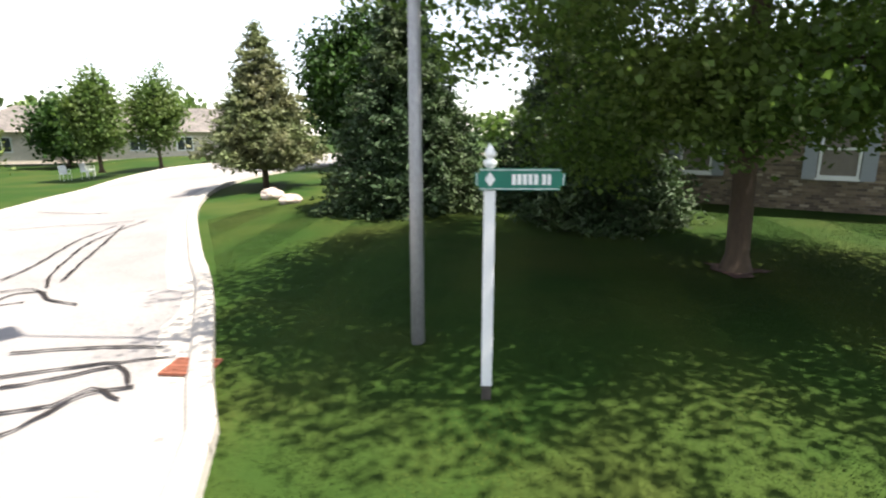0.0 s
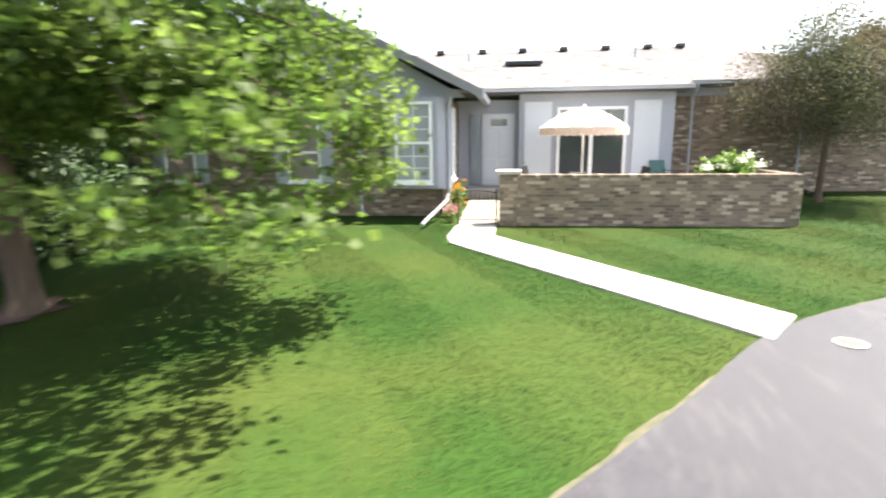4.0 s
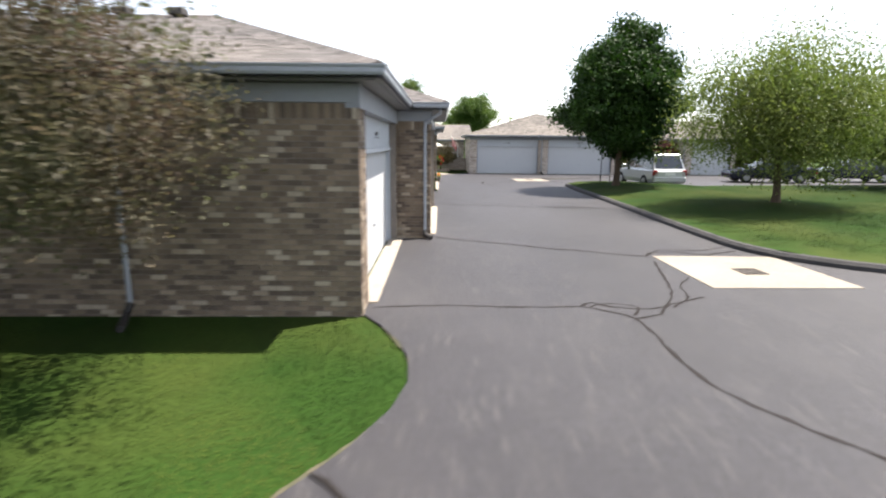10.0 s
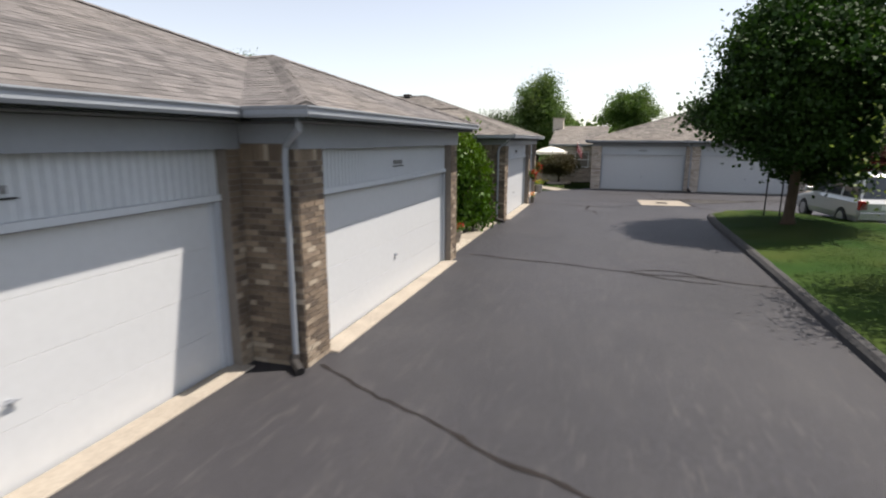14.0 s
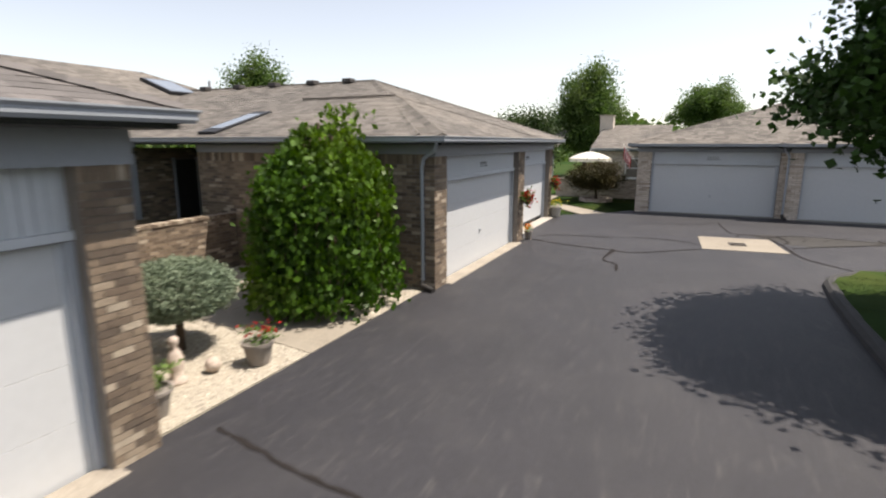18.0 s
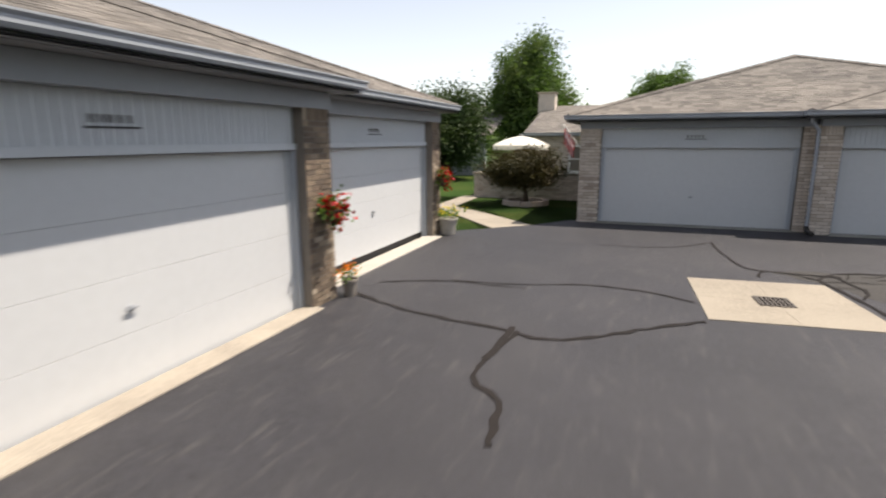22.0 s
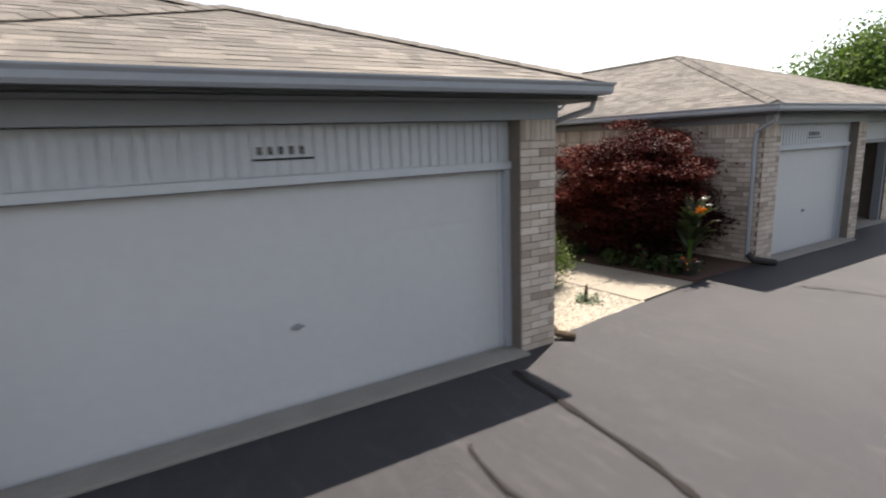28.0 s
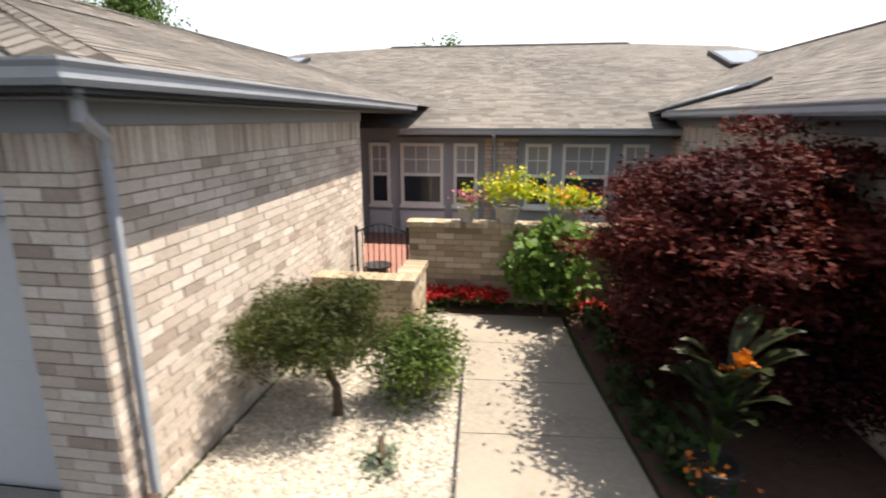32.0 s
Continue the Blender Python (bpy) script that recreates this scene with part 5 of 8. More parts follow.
wall("wall", cw, (21.4, 50.55), (21.4, 50.3), 0, 1.08, M["mortar_dark"], 0.22)
coping(cw, (21.36, 50.41), (25.72, 50.41), 1.082, "brickC", 0.29, 0.068)
lw2 = thing("low_wall", 21, 49, 0, label="low tan brick planter wall", category="wall")
wall("wall", lw2, (20.57, 48.75), (21.75, 48.75), 0, 0.72, M["mortar_dark"], 0.22)
brick_rows(lw2, (20.57, 48.75), (21.755, 48.75), 0, 0.72, "brickC", 60, soldier=False)
wall("wall", lw2, (21.75, 48.97), (21.75, 49.6), 0, 0.715, M["mortar_dark"], 0.22)
brick_rows(lw2, (21.75, 48.75), (21.75, 49.6), 0, 0.72, "brickC", 0, soldier=False)
coping(lw2, (20.59, 48.86), (21.79, 48.86), 0.722, "brickC", 0.28)
coping(lw2, (21.65, 49.01), (21.65, 49.62), 0.722, "brickC", 0.28)

# ---- paving ----
def slab(name, poly, top, depth, material, parent=None, joints=(), **tags):
    """A paving slab with a thickness, following the ground."""
    m = Mesh()
    t = [(x, y, gz(x, y) + top) for x, y in poly]
    b = [(x, y, gz(x, y) + top - depth) for x, y in poly]
    m.poly(*t)
    for i in range(len(poly)):
        j = (i + 1) % len(poly)
        m.poly(t[i], b[i], b[j], t[j])
    return tagged(part(name, m, material, parent), **tags)


def walk_slabs(name, left, right, count, material, label, top=0.016):
    """A path of slabs between two edges, with open joints."""
    th = thing(name, *left[0], gz(*left[0]), label=label, category="path", kind="structure")
    def along(line, t):
        seg = [(Vector(b) - Vector(a)).length for a, b in zip(line, line[1:])]
        d = t * sum(seg)
        for (a, b), s in zip(zip(line, line[1:]), seg):
            if d <= s + 1e-6:
                return Vector(a).lerp(Vector(b), d / s)
            d -= s
        return Vector(line[-1])
    for k in range(count):
        t0, t1 = (k + 0.006) / count, (k + 0.994) / count
        tm = (t0 + t1) / 2
        q = [along(left, t0), along(right, t0), along(right, tm), along(right, t1), along(left, t1), along(left, tm)]
        slab("slab", [(p.x, p.y) for p in q], top, 0.1, material, th)


walk_slabs("front_path", [(-2.0, 2.03), (-5.78, 6.45), (-5.7, 8.1)], [(-1.47, 2.72), (-4.87, 6.95), (-4.85, 8.1)], 6, M["concrete_pale"], "pale concrete path across the lawn to the gate")
walk_slabs("front_path", [(-5.7, 8.12), (-5.75, 12.3)], [(-4.85, 8.12), (-4.6, 12.3)], 3, M["concrete"], "concrete path between gate and entrance step")
walk_slabs("court_path", [(7.22, 28.15), (4.7, 28.5), (2.4, 29.0)], [(7.22, 29.8), (5.1, 29.95), (2.4, 31.0)], 4, M["concrete"], "sand-coloured concrete path into the small court")
walk_slabs("court_path", [(22.55, 46.15), (22.38, 48.5), (22.0, 49.8)], [(23.95, 46.3), (23.62, 48.6), (23.5, 49.85)], 4, M["concrete"], "sand-coloured concrete path into the planted court")
sheet("path_edge", [(22.525, 46.15), (22.555, 46.15), (22.385, 48.5), (22.355, 48.5)], 0.024, M["dark"], 0.4, label="dark earth seam between gravel and path", category="ground", kind="structure")
walk_slabs("garden_path", [(7.87, 44.2), (5.9, 46.6), (4.8, 47.7), (4.7, 51.5)], [(8.73, 45.0), (6.5, 47.3), (5.5, 48.0), (5.4, 51.5)], 6, M["concrete"], "narrow concrete path over the lawn")
walk_slabs("garden_path", [(4.9, 47.6), (1.0, 47.2)], [(5.0, 48.1), (1.0, 47.9)], 3, M["concrete"], "narrow concrete path branching over the lawn")
walk_slabs("far_path", [(38.5, 48.5), (52, 50)], [(38.5, 47.5), (52, 48.6)], 5, M["concrete_pale"], "pale concrete path over the far lawn")
for n_, (x0, y0, x1, y1) in enumerate(((6.42, 14.0, 6.74, 19.0), (7.2, 19.7, 7.52, 25.35), (7.2, 32.2, 7.52, 37.15), (6.72, 37.7, 7.12, 42.6))):
    tagged(part("door_apron", Mesh().box(x0, y0, -0.15, x1, y1, 0.035), M["apron"] if n_ < 3 else M["concrete_pale"], bevel=0.01), "worn concrete strip before the garage door", "apron", "door aprons", "structure")
for x0, x1, y0, y1 in ((10.2, 14.8, 45.92, 46.2), (15.4, 20.1, 45.62, 45.95), (26.2, 29.2, 46.2, 46.5), (29.5, 32.35, 46.7, 46.96)):
    tagged(part("door_apron", Mesh().box(x0, y0, -0.15, x1, y1, 0.04), M["strip"], bevel=0.01), "grey concrete strip before the garage door", "apron", "door aprons", "structure")


import itertools
_seals = itertools.count()


def crack(*pts, w=0.07, loop=False, mtl="seal", lift=0.016):
    """A band of sealant with an uneven width along points."""
    line = smooth_line(pts, 0.14, loop)
    lift += 0.0005 * (next(_seals) % 40)
    rng = random.Random(int(abs(pts[0][0] * 91 + pts[0][1] * 37)))
    line = [p + Vector((rng.uniform(-1, 1), rng.uniform(-1, 1), 0)) * 0.018 for p in line]
    m = Mesh()
    n = len(line)
    for i, p in enumerate(line):
        d = (line[min(i + 1, n - 1)] - line[max(i - 1, 0)]).normalized()
        r = Vector((d.y, -d.x, 0)) * w * rng.uniform(0.15, 0.4)
        for q in (p - r, p + r):
            m.v.append((q.x, q.y, gz(q.x, q.y) + lift))
    m.f = [(2 * i, 2 * i + 1, 2 * i + 3, 2 * i + 2) for i in range(n - 1)]
    tagged(part("crack_seal", m, M[mtl]), "dark band of crack sealant on the asphalt", "crack seal", "crack repairs", "structure")


crack((6.7, 13.8), (7.7, 13.9), (8.9, 13.85), (9.6, 13.9), (9.9, 13.7), (10.2, 13.4), (10.2, 12.5), (10.2, 11.8), (10.5, 11.0), (11.4, 9.8), w=0.075)
crack((9.6, 13.9), (9.8, 14.1), (10.0, 13.9), (10.5, 13.8), (10.9, 14.0), (11.6, 14.4), w=0.08)
crack((9.7, 13.85), (10.0, 14.05), (10.4, 13.9), (10.2, 13.5), w=0.06)
crack((11.8, 16.8), (11.4, 15.3), (11.1, 14.4), (10.6, 13.6), (10.2, 13.4))
crack((11.9, 15.6), (11.5, 15.0), (11.35, 14.4), (10.9, 13.9), w=0.06)
crack((7.5, 19.3), (8.4, 18.8), (9.3, 18.4), (10.0, 18.0), (10.6, 17.8), (11.4, 17.4), (11.8, 17.3), (12.0, 17.6), (12.6, 17.75), (13.1, 17.5), (14.0, 17.9), w=0.09)
crack((11.9, 17.35), (12.4, 17.95), (13.2, 17.9), (14.05, 18.4), w=0.06)
crack((7.6, 26.2), (8.7, 26.0), (9.8, 25.85), (10.8, 25.6), (11.3, 25.5), (11.9, 25.4), (12.5, 25.5), (13.0, 25.3), (14.1, 25.05), w=0.09)
crack((11.3, 25.5), (11.6, 25.75), (12.2, 25.85), (12.6, 25.65), (13.0, 25.3), w=0.07)
crack((11.4, 25.45), (11.9, 25.2), (12.4, 25.05), (13.0, 25.0), w=0.07)
crack((10.1, 37.2), (9.95, 35.9), (10.3, 35.5), (10.4, 34.8), w=0.1)
crack((7.6, 38.6), (8.5, 39.0), (9.7, 39.2), (10.6, 39.5), (11.5, 39.4), (12.1, 39.1), w=0.08)
crack((8.6, 39.1), (9.2, 39.0), (9.8, 39.0), w=0.06)
crack((7.5, 37.95), (8.5, 37.5), (9.3, 37.3), (9.9, 37.2), (10.3, 37.05), (10.8, 37.2), (11.4, 37.7), (12.15, 38.3), w=0.11)
crack((10.0, 37.3), (10.0, 36.9), (9.95, 36.3), w=0.1)
crack((14.0, 41.0), (14.25, 39.7), (14.35, 38.6), (14.6, 37.8), (15.2, 37.0), w=0.1)
crack((12.8, 43.9), (12.9, 42.6), (13.1, 41.5), (13.6, 41.4), (14.0, 41.0), w=0.08)
crack((14.0, 41.0), (14.5, 41.6), (15.6, 41.7), (16.9, 41.35), (17.2, 41.3), w=0.08)
crack((14.4, 39.4), (15.2, 40.0), (16.0, 40.5), (16.6, 40.9), (17.5, 41.4), (18.6, 42.2), w=0.1)
crack((19.7, 45.4), (19.6, 44.4), (19.5, 43.5), (19.2, 42.8), (18.6, 42.2), (18.5, 41.5), (18.9, 41.1), (19.5, 39.8), (21, 38), w=0.1)
crack((14.4, 41.3), (13.8, 41.3), (13.3, 41.35), (13.2, 40.9), w=0.09)
crack((14.3, 41.3), (14.45, 40.5), (14.3, 40.0), w=0.07)
crack((18.2, 42.3), (17.9, 41.9), (17.2, 41.9), w=0.06)
crack((17.0, 41.3), (16.9, 41.8), (17.6, 42.0), w=0.05)
crack((18.6, 44.6), (18.5, 44.0), (18.6, 43.4), w=0.06)
crack((24.9, 45.2), (25.2, 44.3), (25.8, 43.0), (27, 41.5), w=0.06)
crack((6.7, 10.2), (7.0, 9.95), (7.3, 9.6), w=0.07)
crack((6.95, 9.1), (7.15, 9.0), (7.45, 8.62), (7.75, 8.3), (8.2, 7.7), (8.5, 7.1), (9.4, 6.2), w=0.09)
crack((7.45, 8.62), (7.36, 8.3), (7.7, 8.0), (7.95, 8.05), w=0.06)
for p_ in (((-21.3, -6.0), (-21.8, -4.5), (-25.0, -2.4), (-26.4, -1.0)), ((-20.3, -4.3), (-21.7, -3.8), (-24.7, -2.1), (-26.0, -0.3)), ((-20.6, -6.1), (-20.5, -4.6), (-19.4, -4.5), (-18.7, -4.3)), ((-16.7, -6.6), (-16.3, -5.7), (-15.9, -5.0), (-15.4, -4.3)),
           ((-16.4, -6.7), (-15.8, -5.4), (-15.6, -4.8), (-15.0, -4.9)), ((-16.0, -6.8), (-15.5, -6.2), (-15.1, -5.6), (-15.2, -5.2), (-14.7, -5.1)), ((-15.0, -7.1), (-14.8, -6.1), (-15.1, -5.3), (-14.9, -4.9)), ((-17.1, -5.5), (-16.5, -4.8), (-15.8, -4.2)),
           ((-28.3, -3.2), (-27.7, -1.6), (-26.4, -0.5)), ((-32.0, -1.6), (-29.4, -0.2)), ((-20.6, -4.0), (-23.7, -2.3), (-26.1, -0.9)), ((-20.0, -4.4), (-20.3, -4.8), (-19.8, -5.2), (-19.6, -4.8))):
    crack(*p_, w=0.09, lift=0.034)
_pr = random.Random(31)
_pp = [(13.5, 41.35), (14.2, 41.6), (15.6, 41.75), (16.2, 41.55), (17.2, 41.7), (18.0, 42.0), (17.0, 41.1), (16.0, 40.45), (15.1, 39.95), (14.5, 40.0), (14.2, 40.6)]
_pp = [(p.x + _pr.uniform(-0.07, 0.07), p.y + _pr.uniform(-0.07, 0.07)) for p in smooth_line(_pp, 0.16, True)]
sheet("weathered_patch", _pp, 0.0135, M["oldpatch"], 0.6, label="weathered crazed asphalt patch beside the drain", category="patch", kind="structure")
for k in range(20):
    s_ = _pr.uniform(0, 1)
    x_, y_ = 13.7 + 4.0 * s_ + _pr.uniform(-0.3, 0.3), 41.2 + 0.5 * s_ + _pr.uniform(-0.9, 0.3) * (1 - 0.5 * s_)
    a_ = _pr.uniform(-0.5, 1.2)
    l_ = _pr.uniform(0.25, 0.8)
    crack((x_, y_), (x_ + l_ * 0.5 * math.cos(a_), y_ + l_ * 0.5 * math.sin(a_) + _pr.uniform(-0.05, 0.05)), (x_ + l_ * math.cos(a_ + 0.08), y_ + l_ * math.sin(a_ + 0.08)), w=_pr.uniform(0.025, 0.045))
crack((18.55, 42.2), (18.2, 41.6), (17.9, 41.0), (17.6, 40.6), w=0.06)
crack((18.9, 43.2), (18.5, 42.8), (18.1, 42.4), (17.7, 42.2), w=0.05)
crack((12.75, 43.8), (12.2, 43.2), (11.6, 42.9), (10.6, 42.8), w=0.05)


def drain(quad, gx, gy, rot):
    th = thing("drain_slab", gx, gy, 0, label="square concrete drain slab set in the asphalt", category="drain", group="court drains", kind="structure")
    c = Vector((gx, gy))
    mids = [Vector(quad[i]).lerp(Vector(quad[(i + 1) % 4]), 0.5) for i in range(4)]
    for i in range(4):
        a, p, b = mids[i - 1], Vector(quad[i]), mids[i]
        q = [p, b, c.lerp(b, 0.175), c.lerp(p, 0.175), c.lerp(a, 0.175), a]
        q = [v.lerp(sum(q, Vector((0, 0))) / 6, 0.004) for v in q]
        slab("slab", [tuple(v) for v in q], 0.022, 0.06, M["concrete"], th)
    pit = part("grate_well", Mesh().box(gx - 0.21, gy - 0.21, -0.25, gx + 0.21, gy + 0.21, 0.014), M["dark"], th)
    g = thing("iron_grate", gx, gy, 0.016, rot, label="dark cast-iron drain grate", category="grate", group="drain grates")
    part("rim", Mesh().box(-0.215, -0.215, 0, 0.215, -0.185, 0.02).box(-0.215, 0.185, 0, 0.215, 0.215, 0.02).box(-0.215, -0.185, 0, -0.185, 0.185, 0.02).box(0.185, -0.185, 0, 0.215, 0.185, 0.02), M["iron"], g, local=True)
    for k in range(7):
        o = -0.175 + k * 0.0535
        part("bar", Mesh().box(o, -0.185, 0.0, o + 0.026, 0.185, 0.019), M["iron"], g, local=True)
    for o in (-0.07, 0.05):
        part("cross_bar", Mesh().box(-0.185, o, 0.0, 0.185, o + 0.022, 0.017), M["iron"], g, local=True)


drain([(11.95, 17.3), (11.98, 14.9), (14.45, 14.95), (14.4, 17.3)], 13.2, 16.0, 4)
drain([(12.1, 40.5), (12.2, 38.4), (14.25, 38.6), (14.0, 40.67)], 13.1, 39.45, 4)
mh = thing("manhole_cover", 6.5, 9.05, gz(6.5, 9.05) + 0.012, label="round cast-iron manhole cover in the drive", category="manhole")
part("ring", Mesh().lathe(0, 0, [(0.40, 0), (0.40, 0.004), (0.35, 0.005), (0.35, 0.001)], 28), M["asphalt"], mh, local=True)
part("cover", Mesh().lathe(0, 0, [(0.345, 0), (0.345, 0.004), (0.0, 0.005)], 28), M["asphalt"], mh, local=True)
for r_ in (0.1, 0.2, 0.29):
    for k in range(int(r_ * 60)):
        t_ = k * 2 * math.pi / int(r_ * 60)
        part("stud", Mesh().box(r_ * math.cos(t_) - 0.016, r_ * math.sin(t_) - 0.016, 0.004, r_ * math.cos(t_) + 0.016, r_ * math.sin(t_) + 0.016, 0.0085), M["asphalt"], mh, local=True)
vc = thing("valve_cover", -1.35, 2.0, gz(-1.35, 2.0) + 0.012, label="small valve cover ringed with white paint", category="valve cover")
part("paint_ring", Mesh().lathe(0, 0, [(0.14, 0), (0.14, 0.006), (0.115, 0.007), (0.115, 0.0)], 20), M["concrete_pale"], vc, local=True)
part("cover", Mesh().lathe(0, 0, [(0.113, 0), (0.113, 0.008), (0, 0.009)], 16), M["iron"], vc, local=True)
sg = thing("storm_grate", -14.86, -4.26, gz(-14.86, -4.26) + 0.045, 35, label="rust-red iron storm grate set in the gutter", category="grate")
sg.matrix_basis = sg.matrix_basis @ Matrix.Diagonal((0.78, 0.85, 1, 1))
part("rim", Mesh().box(-0.36, -0.26, 0, 0.36, -0.22, 0.03).box(-0.36, 0.22, 0, 0.36, 0.26, 0.03).box(-0.36, -0.22, 0, -0.32, 0.22, 0.03).box(0.32, -0.22, 0, 0.36, 0.22, 0.03), M["rust"], sg, local=True)
part("well", Mesh().box(-0.32, -0.22, -0.1, 0.32, 0.22, 0.004), M["dark"], sg, local=True)
for k in range(9):
    part("bar", Mesh().box(-0.3 + k * 0.07, -0.22, 0.0, -0.265 + k * 0.07, 0.22, 0.028), M["rust"], sg, local=True)
part("cross_bar", Mesh().box(-0.32, -0.02, 0, 0.32, 0.02, 0.026), M["rust"], sg, local=True)


def gravel(name, poly, n, size, seed, label):
    """A bed with loose stones."""
    bed = sheet(name + "_bed", poly, 0.012, M["gravelbed"], 1.0, 0.03, label=label + ", fine base", category="gravel", kind="structure")
    rng = np.random.default_rng(seed)
    xs, ys = [q[0] for q in poly], [q[1] for q in poly]
    x, y = rng.uniform(min(xs), max(xs), n * 2), rng.uniform(min(ys), max(ys), n * 2)
    ok = inside(poly, x, y)
    x, y = x[ok][:n], y[ok][:n]
    m = len(x)
    s = size * rng.uniform(0.55, 1.3, (m, 1))
    th = rng.uniform(0, math.pi, m)
    ca, sa = np.cos(th), np.sin(th)
    octa = np.array([(1, 0, 0.35), (0.2, 0.75, 0.3), (-0.95, 0.15, 0.35), (-0.1, -0.75, 0.3), (0.05, 0.05, 0.85)], float)
    p = octa[None] * s[:, None] * rng.uniform(0.75, 1.25, (m, 5, 1))
    px, py = p[..., 0] * ca[:, None] - p[..., 1] * sa[:, None], p[..., 0] * sa[:, None] + p[..., 1] * ca[:, None]
    v = np.stack([px + x[:, None], py + y[:, None], p[..., 2] * 0.75 + np.array([gz(a, b) for a, b in zip(x, y)])[:, None] + 0.008], -1)
    tri = np.concatenate([v[:, [i, (i + 1) % 4, 4]] for i in range(4)], 0)
    data = bpy.data.meshes.new(name)
    data.from_pydata([tuple(q) for q in v.reshape(-1, 3)], [], [(5 * k + i, 5 * k + (i + 1) % 4, 5 * k + 4) for k in range(m) for i in range(4)])
    data.materials.append(M["stone"])
    tagged(new(name, data), label, "gravel", kind="stuff")


gravel("white_gravel", [(20.6, 45.85), (22.56, 46.12), (22.40, 48.5), (22.02, 49.85), (21.77, 49.7), (21.77, 48.74), (20.6, 48.74)], 9000, 0.024, 3, "loose white landscape stones")
gravel("white_gravel", [(7.2, 25.8), (7.2, 28.14), (4.7, 28.49), (2.34, 28.99), (2.34, 25.8)], 7000, 0.024, 4, "loose white landscape stones")
gravel("white_gravel", [(7.2, 29.81), (7.2, 31.7), (2.34, 31.7), (2.34, 31.02), (5.1, 29.96)], 4500, 0.024, 5, "loose white landscape stones")
sheet("mulch_bed", [(23.98, 46.32), (25.72, 46.35), (25.72, 50.25), (21.45, 50.28), (21.6, 49.85), (23.55, 49.9), (23.68, 48.6)], 0.03, M["soil"], 0.6, 0.05, label="dark mulch bed beside the court path", category="planting bed", kind="structure")
def edge_dirt(y0, y1, width, inset, seed):
    """A ragged patch of bare soil beside the drive's edge, inset from it."""
    rng = random.Random(seed)
    pts = [Vector((p.x, p.y)) for p in smooth_line([q for q in drive_edge if y0 - 0.4 <= q[1] <= y1 + 0.4], 0.12) if y0 <= p.y <= y1]
    near, far = [], []
    n = len(pts)
    for i, p in enumerate(pts):
        d = (pts[min(i + 1, n - 1)] - pts[max(i - 1, 0)]).normalized()
        w = width * math.sin(math.pi * (i + 0.4) / n) * rng.uniform(0.55, 1.25) + 0.012
        a = inset + (rng.uniform(-0.02, 0.02) if inset > 0 else 0)
        near.append((p.x - d.y * a, p.y + d.x * a))
        far.append((p.x - d.y * (a + w), p.y + d.x * (a + w)))
    sheet("soil_patch", near + far[::-1], 0.006, M["dirt"], 0.3, label="bare sandy patch at the lawn's edge", category="soil", kind="structure")
    return near + far[::-1]


DIRT = [edge_dirt(*q) for q in ((-1.4, 1.8, 0.07, -0.02, 4), (2.2, 4.9, 0.05, -0.02, 8), (5.2, 7.4, 0.06, -0.02, 9), (7.7, 9.2, 0.20, -0.02, 5), (9.5, 10.9, 0.06, -0.02, 6), (11.9, 13.2, 0.05, -0.02, 2))]
sheet("mulch_ring", [(-10.4 + (0.42 + 0.16 * math.sin(k * 2.3)) * math.cos(k * 0.45), 2.35 + (0.42 + 0.16 * math.cos(k * 1.7)) * math.sin(k * 0.45)) for k in range(14)], 0.004, M["soil"], 0.4, label="brown mulch round the sycamore's foot", category="planting bed", kind="structure")
sheet("mulch_ring", [(-15.2, 4.4), (-13.2, 4.2), (-12.6, 5.2), (-13.4, 6.5), (-15.2, 6.6)], 0.01, M["soil"], 0.8, label="brown mulch under the low spruce", category="planting bed", kind="structure")

# ---- trees and shrubs ----
def limbs(m, base, top, r, targets, rng, sub=True):
    """Trunk and limbs into m."""
    base, top = Vector(base), Vector(top)
    mid = base.lerp(top, 0.5) + Vector((rng.uniform(-1, 1), rng.uniform(-1, 1), 0)) * r * 0.7
    m.tube([base - Vector((0, 0, 0.1)), base + Vector((0, 0, 0.02)), base + Vector((0, 0, 0.25)), mid, top], [r * 1.9, r * 1.45, r * 1.05, r * 0.9, r * 0.45], 10)
    for q in targets:
        q = Vector(q)
        t = min(0.97, max(0.3, 0.25 + 0.6 * (q.z - base.z) / max(0.1, top.z - base.z) * 0.6 + rng.uniform(0, 0.25)))
        s = base.lerp(mid, t * 2) if t < 0.5 else mid.lerp(top, t * 2 - 1)
        k = s.lerp(q, 0.5) + Vector((0, 0, 0.12 * (q - s).length * rng.uniform(-0.2, 1)))
        r0 = r * 0.42 * (1 - 0.5 * t)
        m.tube([s, k, q], [r0, r0 * 0.6, r0 * 0.15], 6, cap=False)


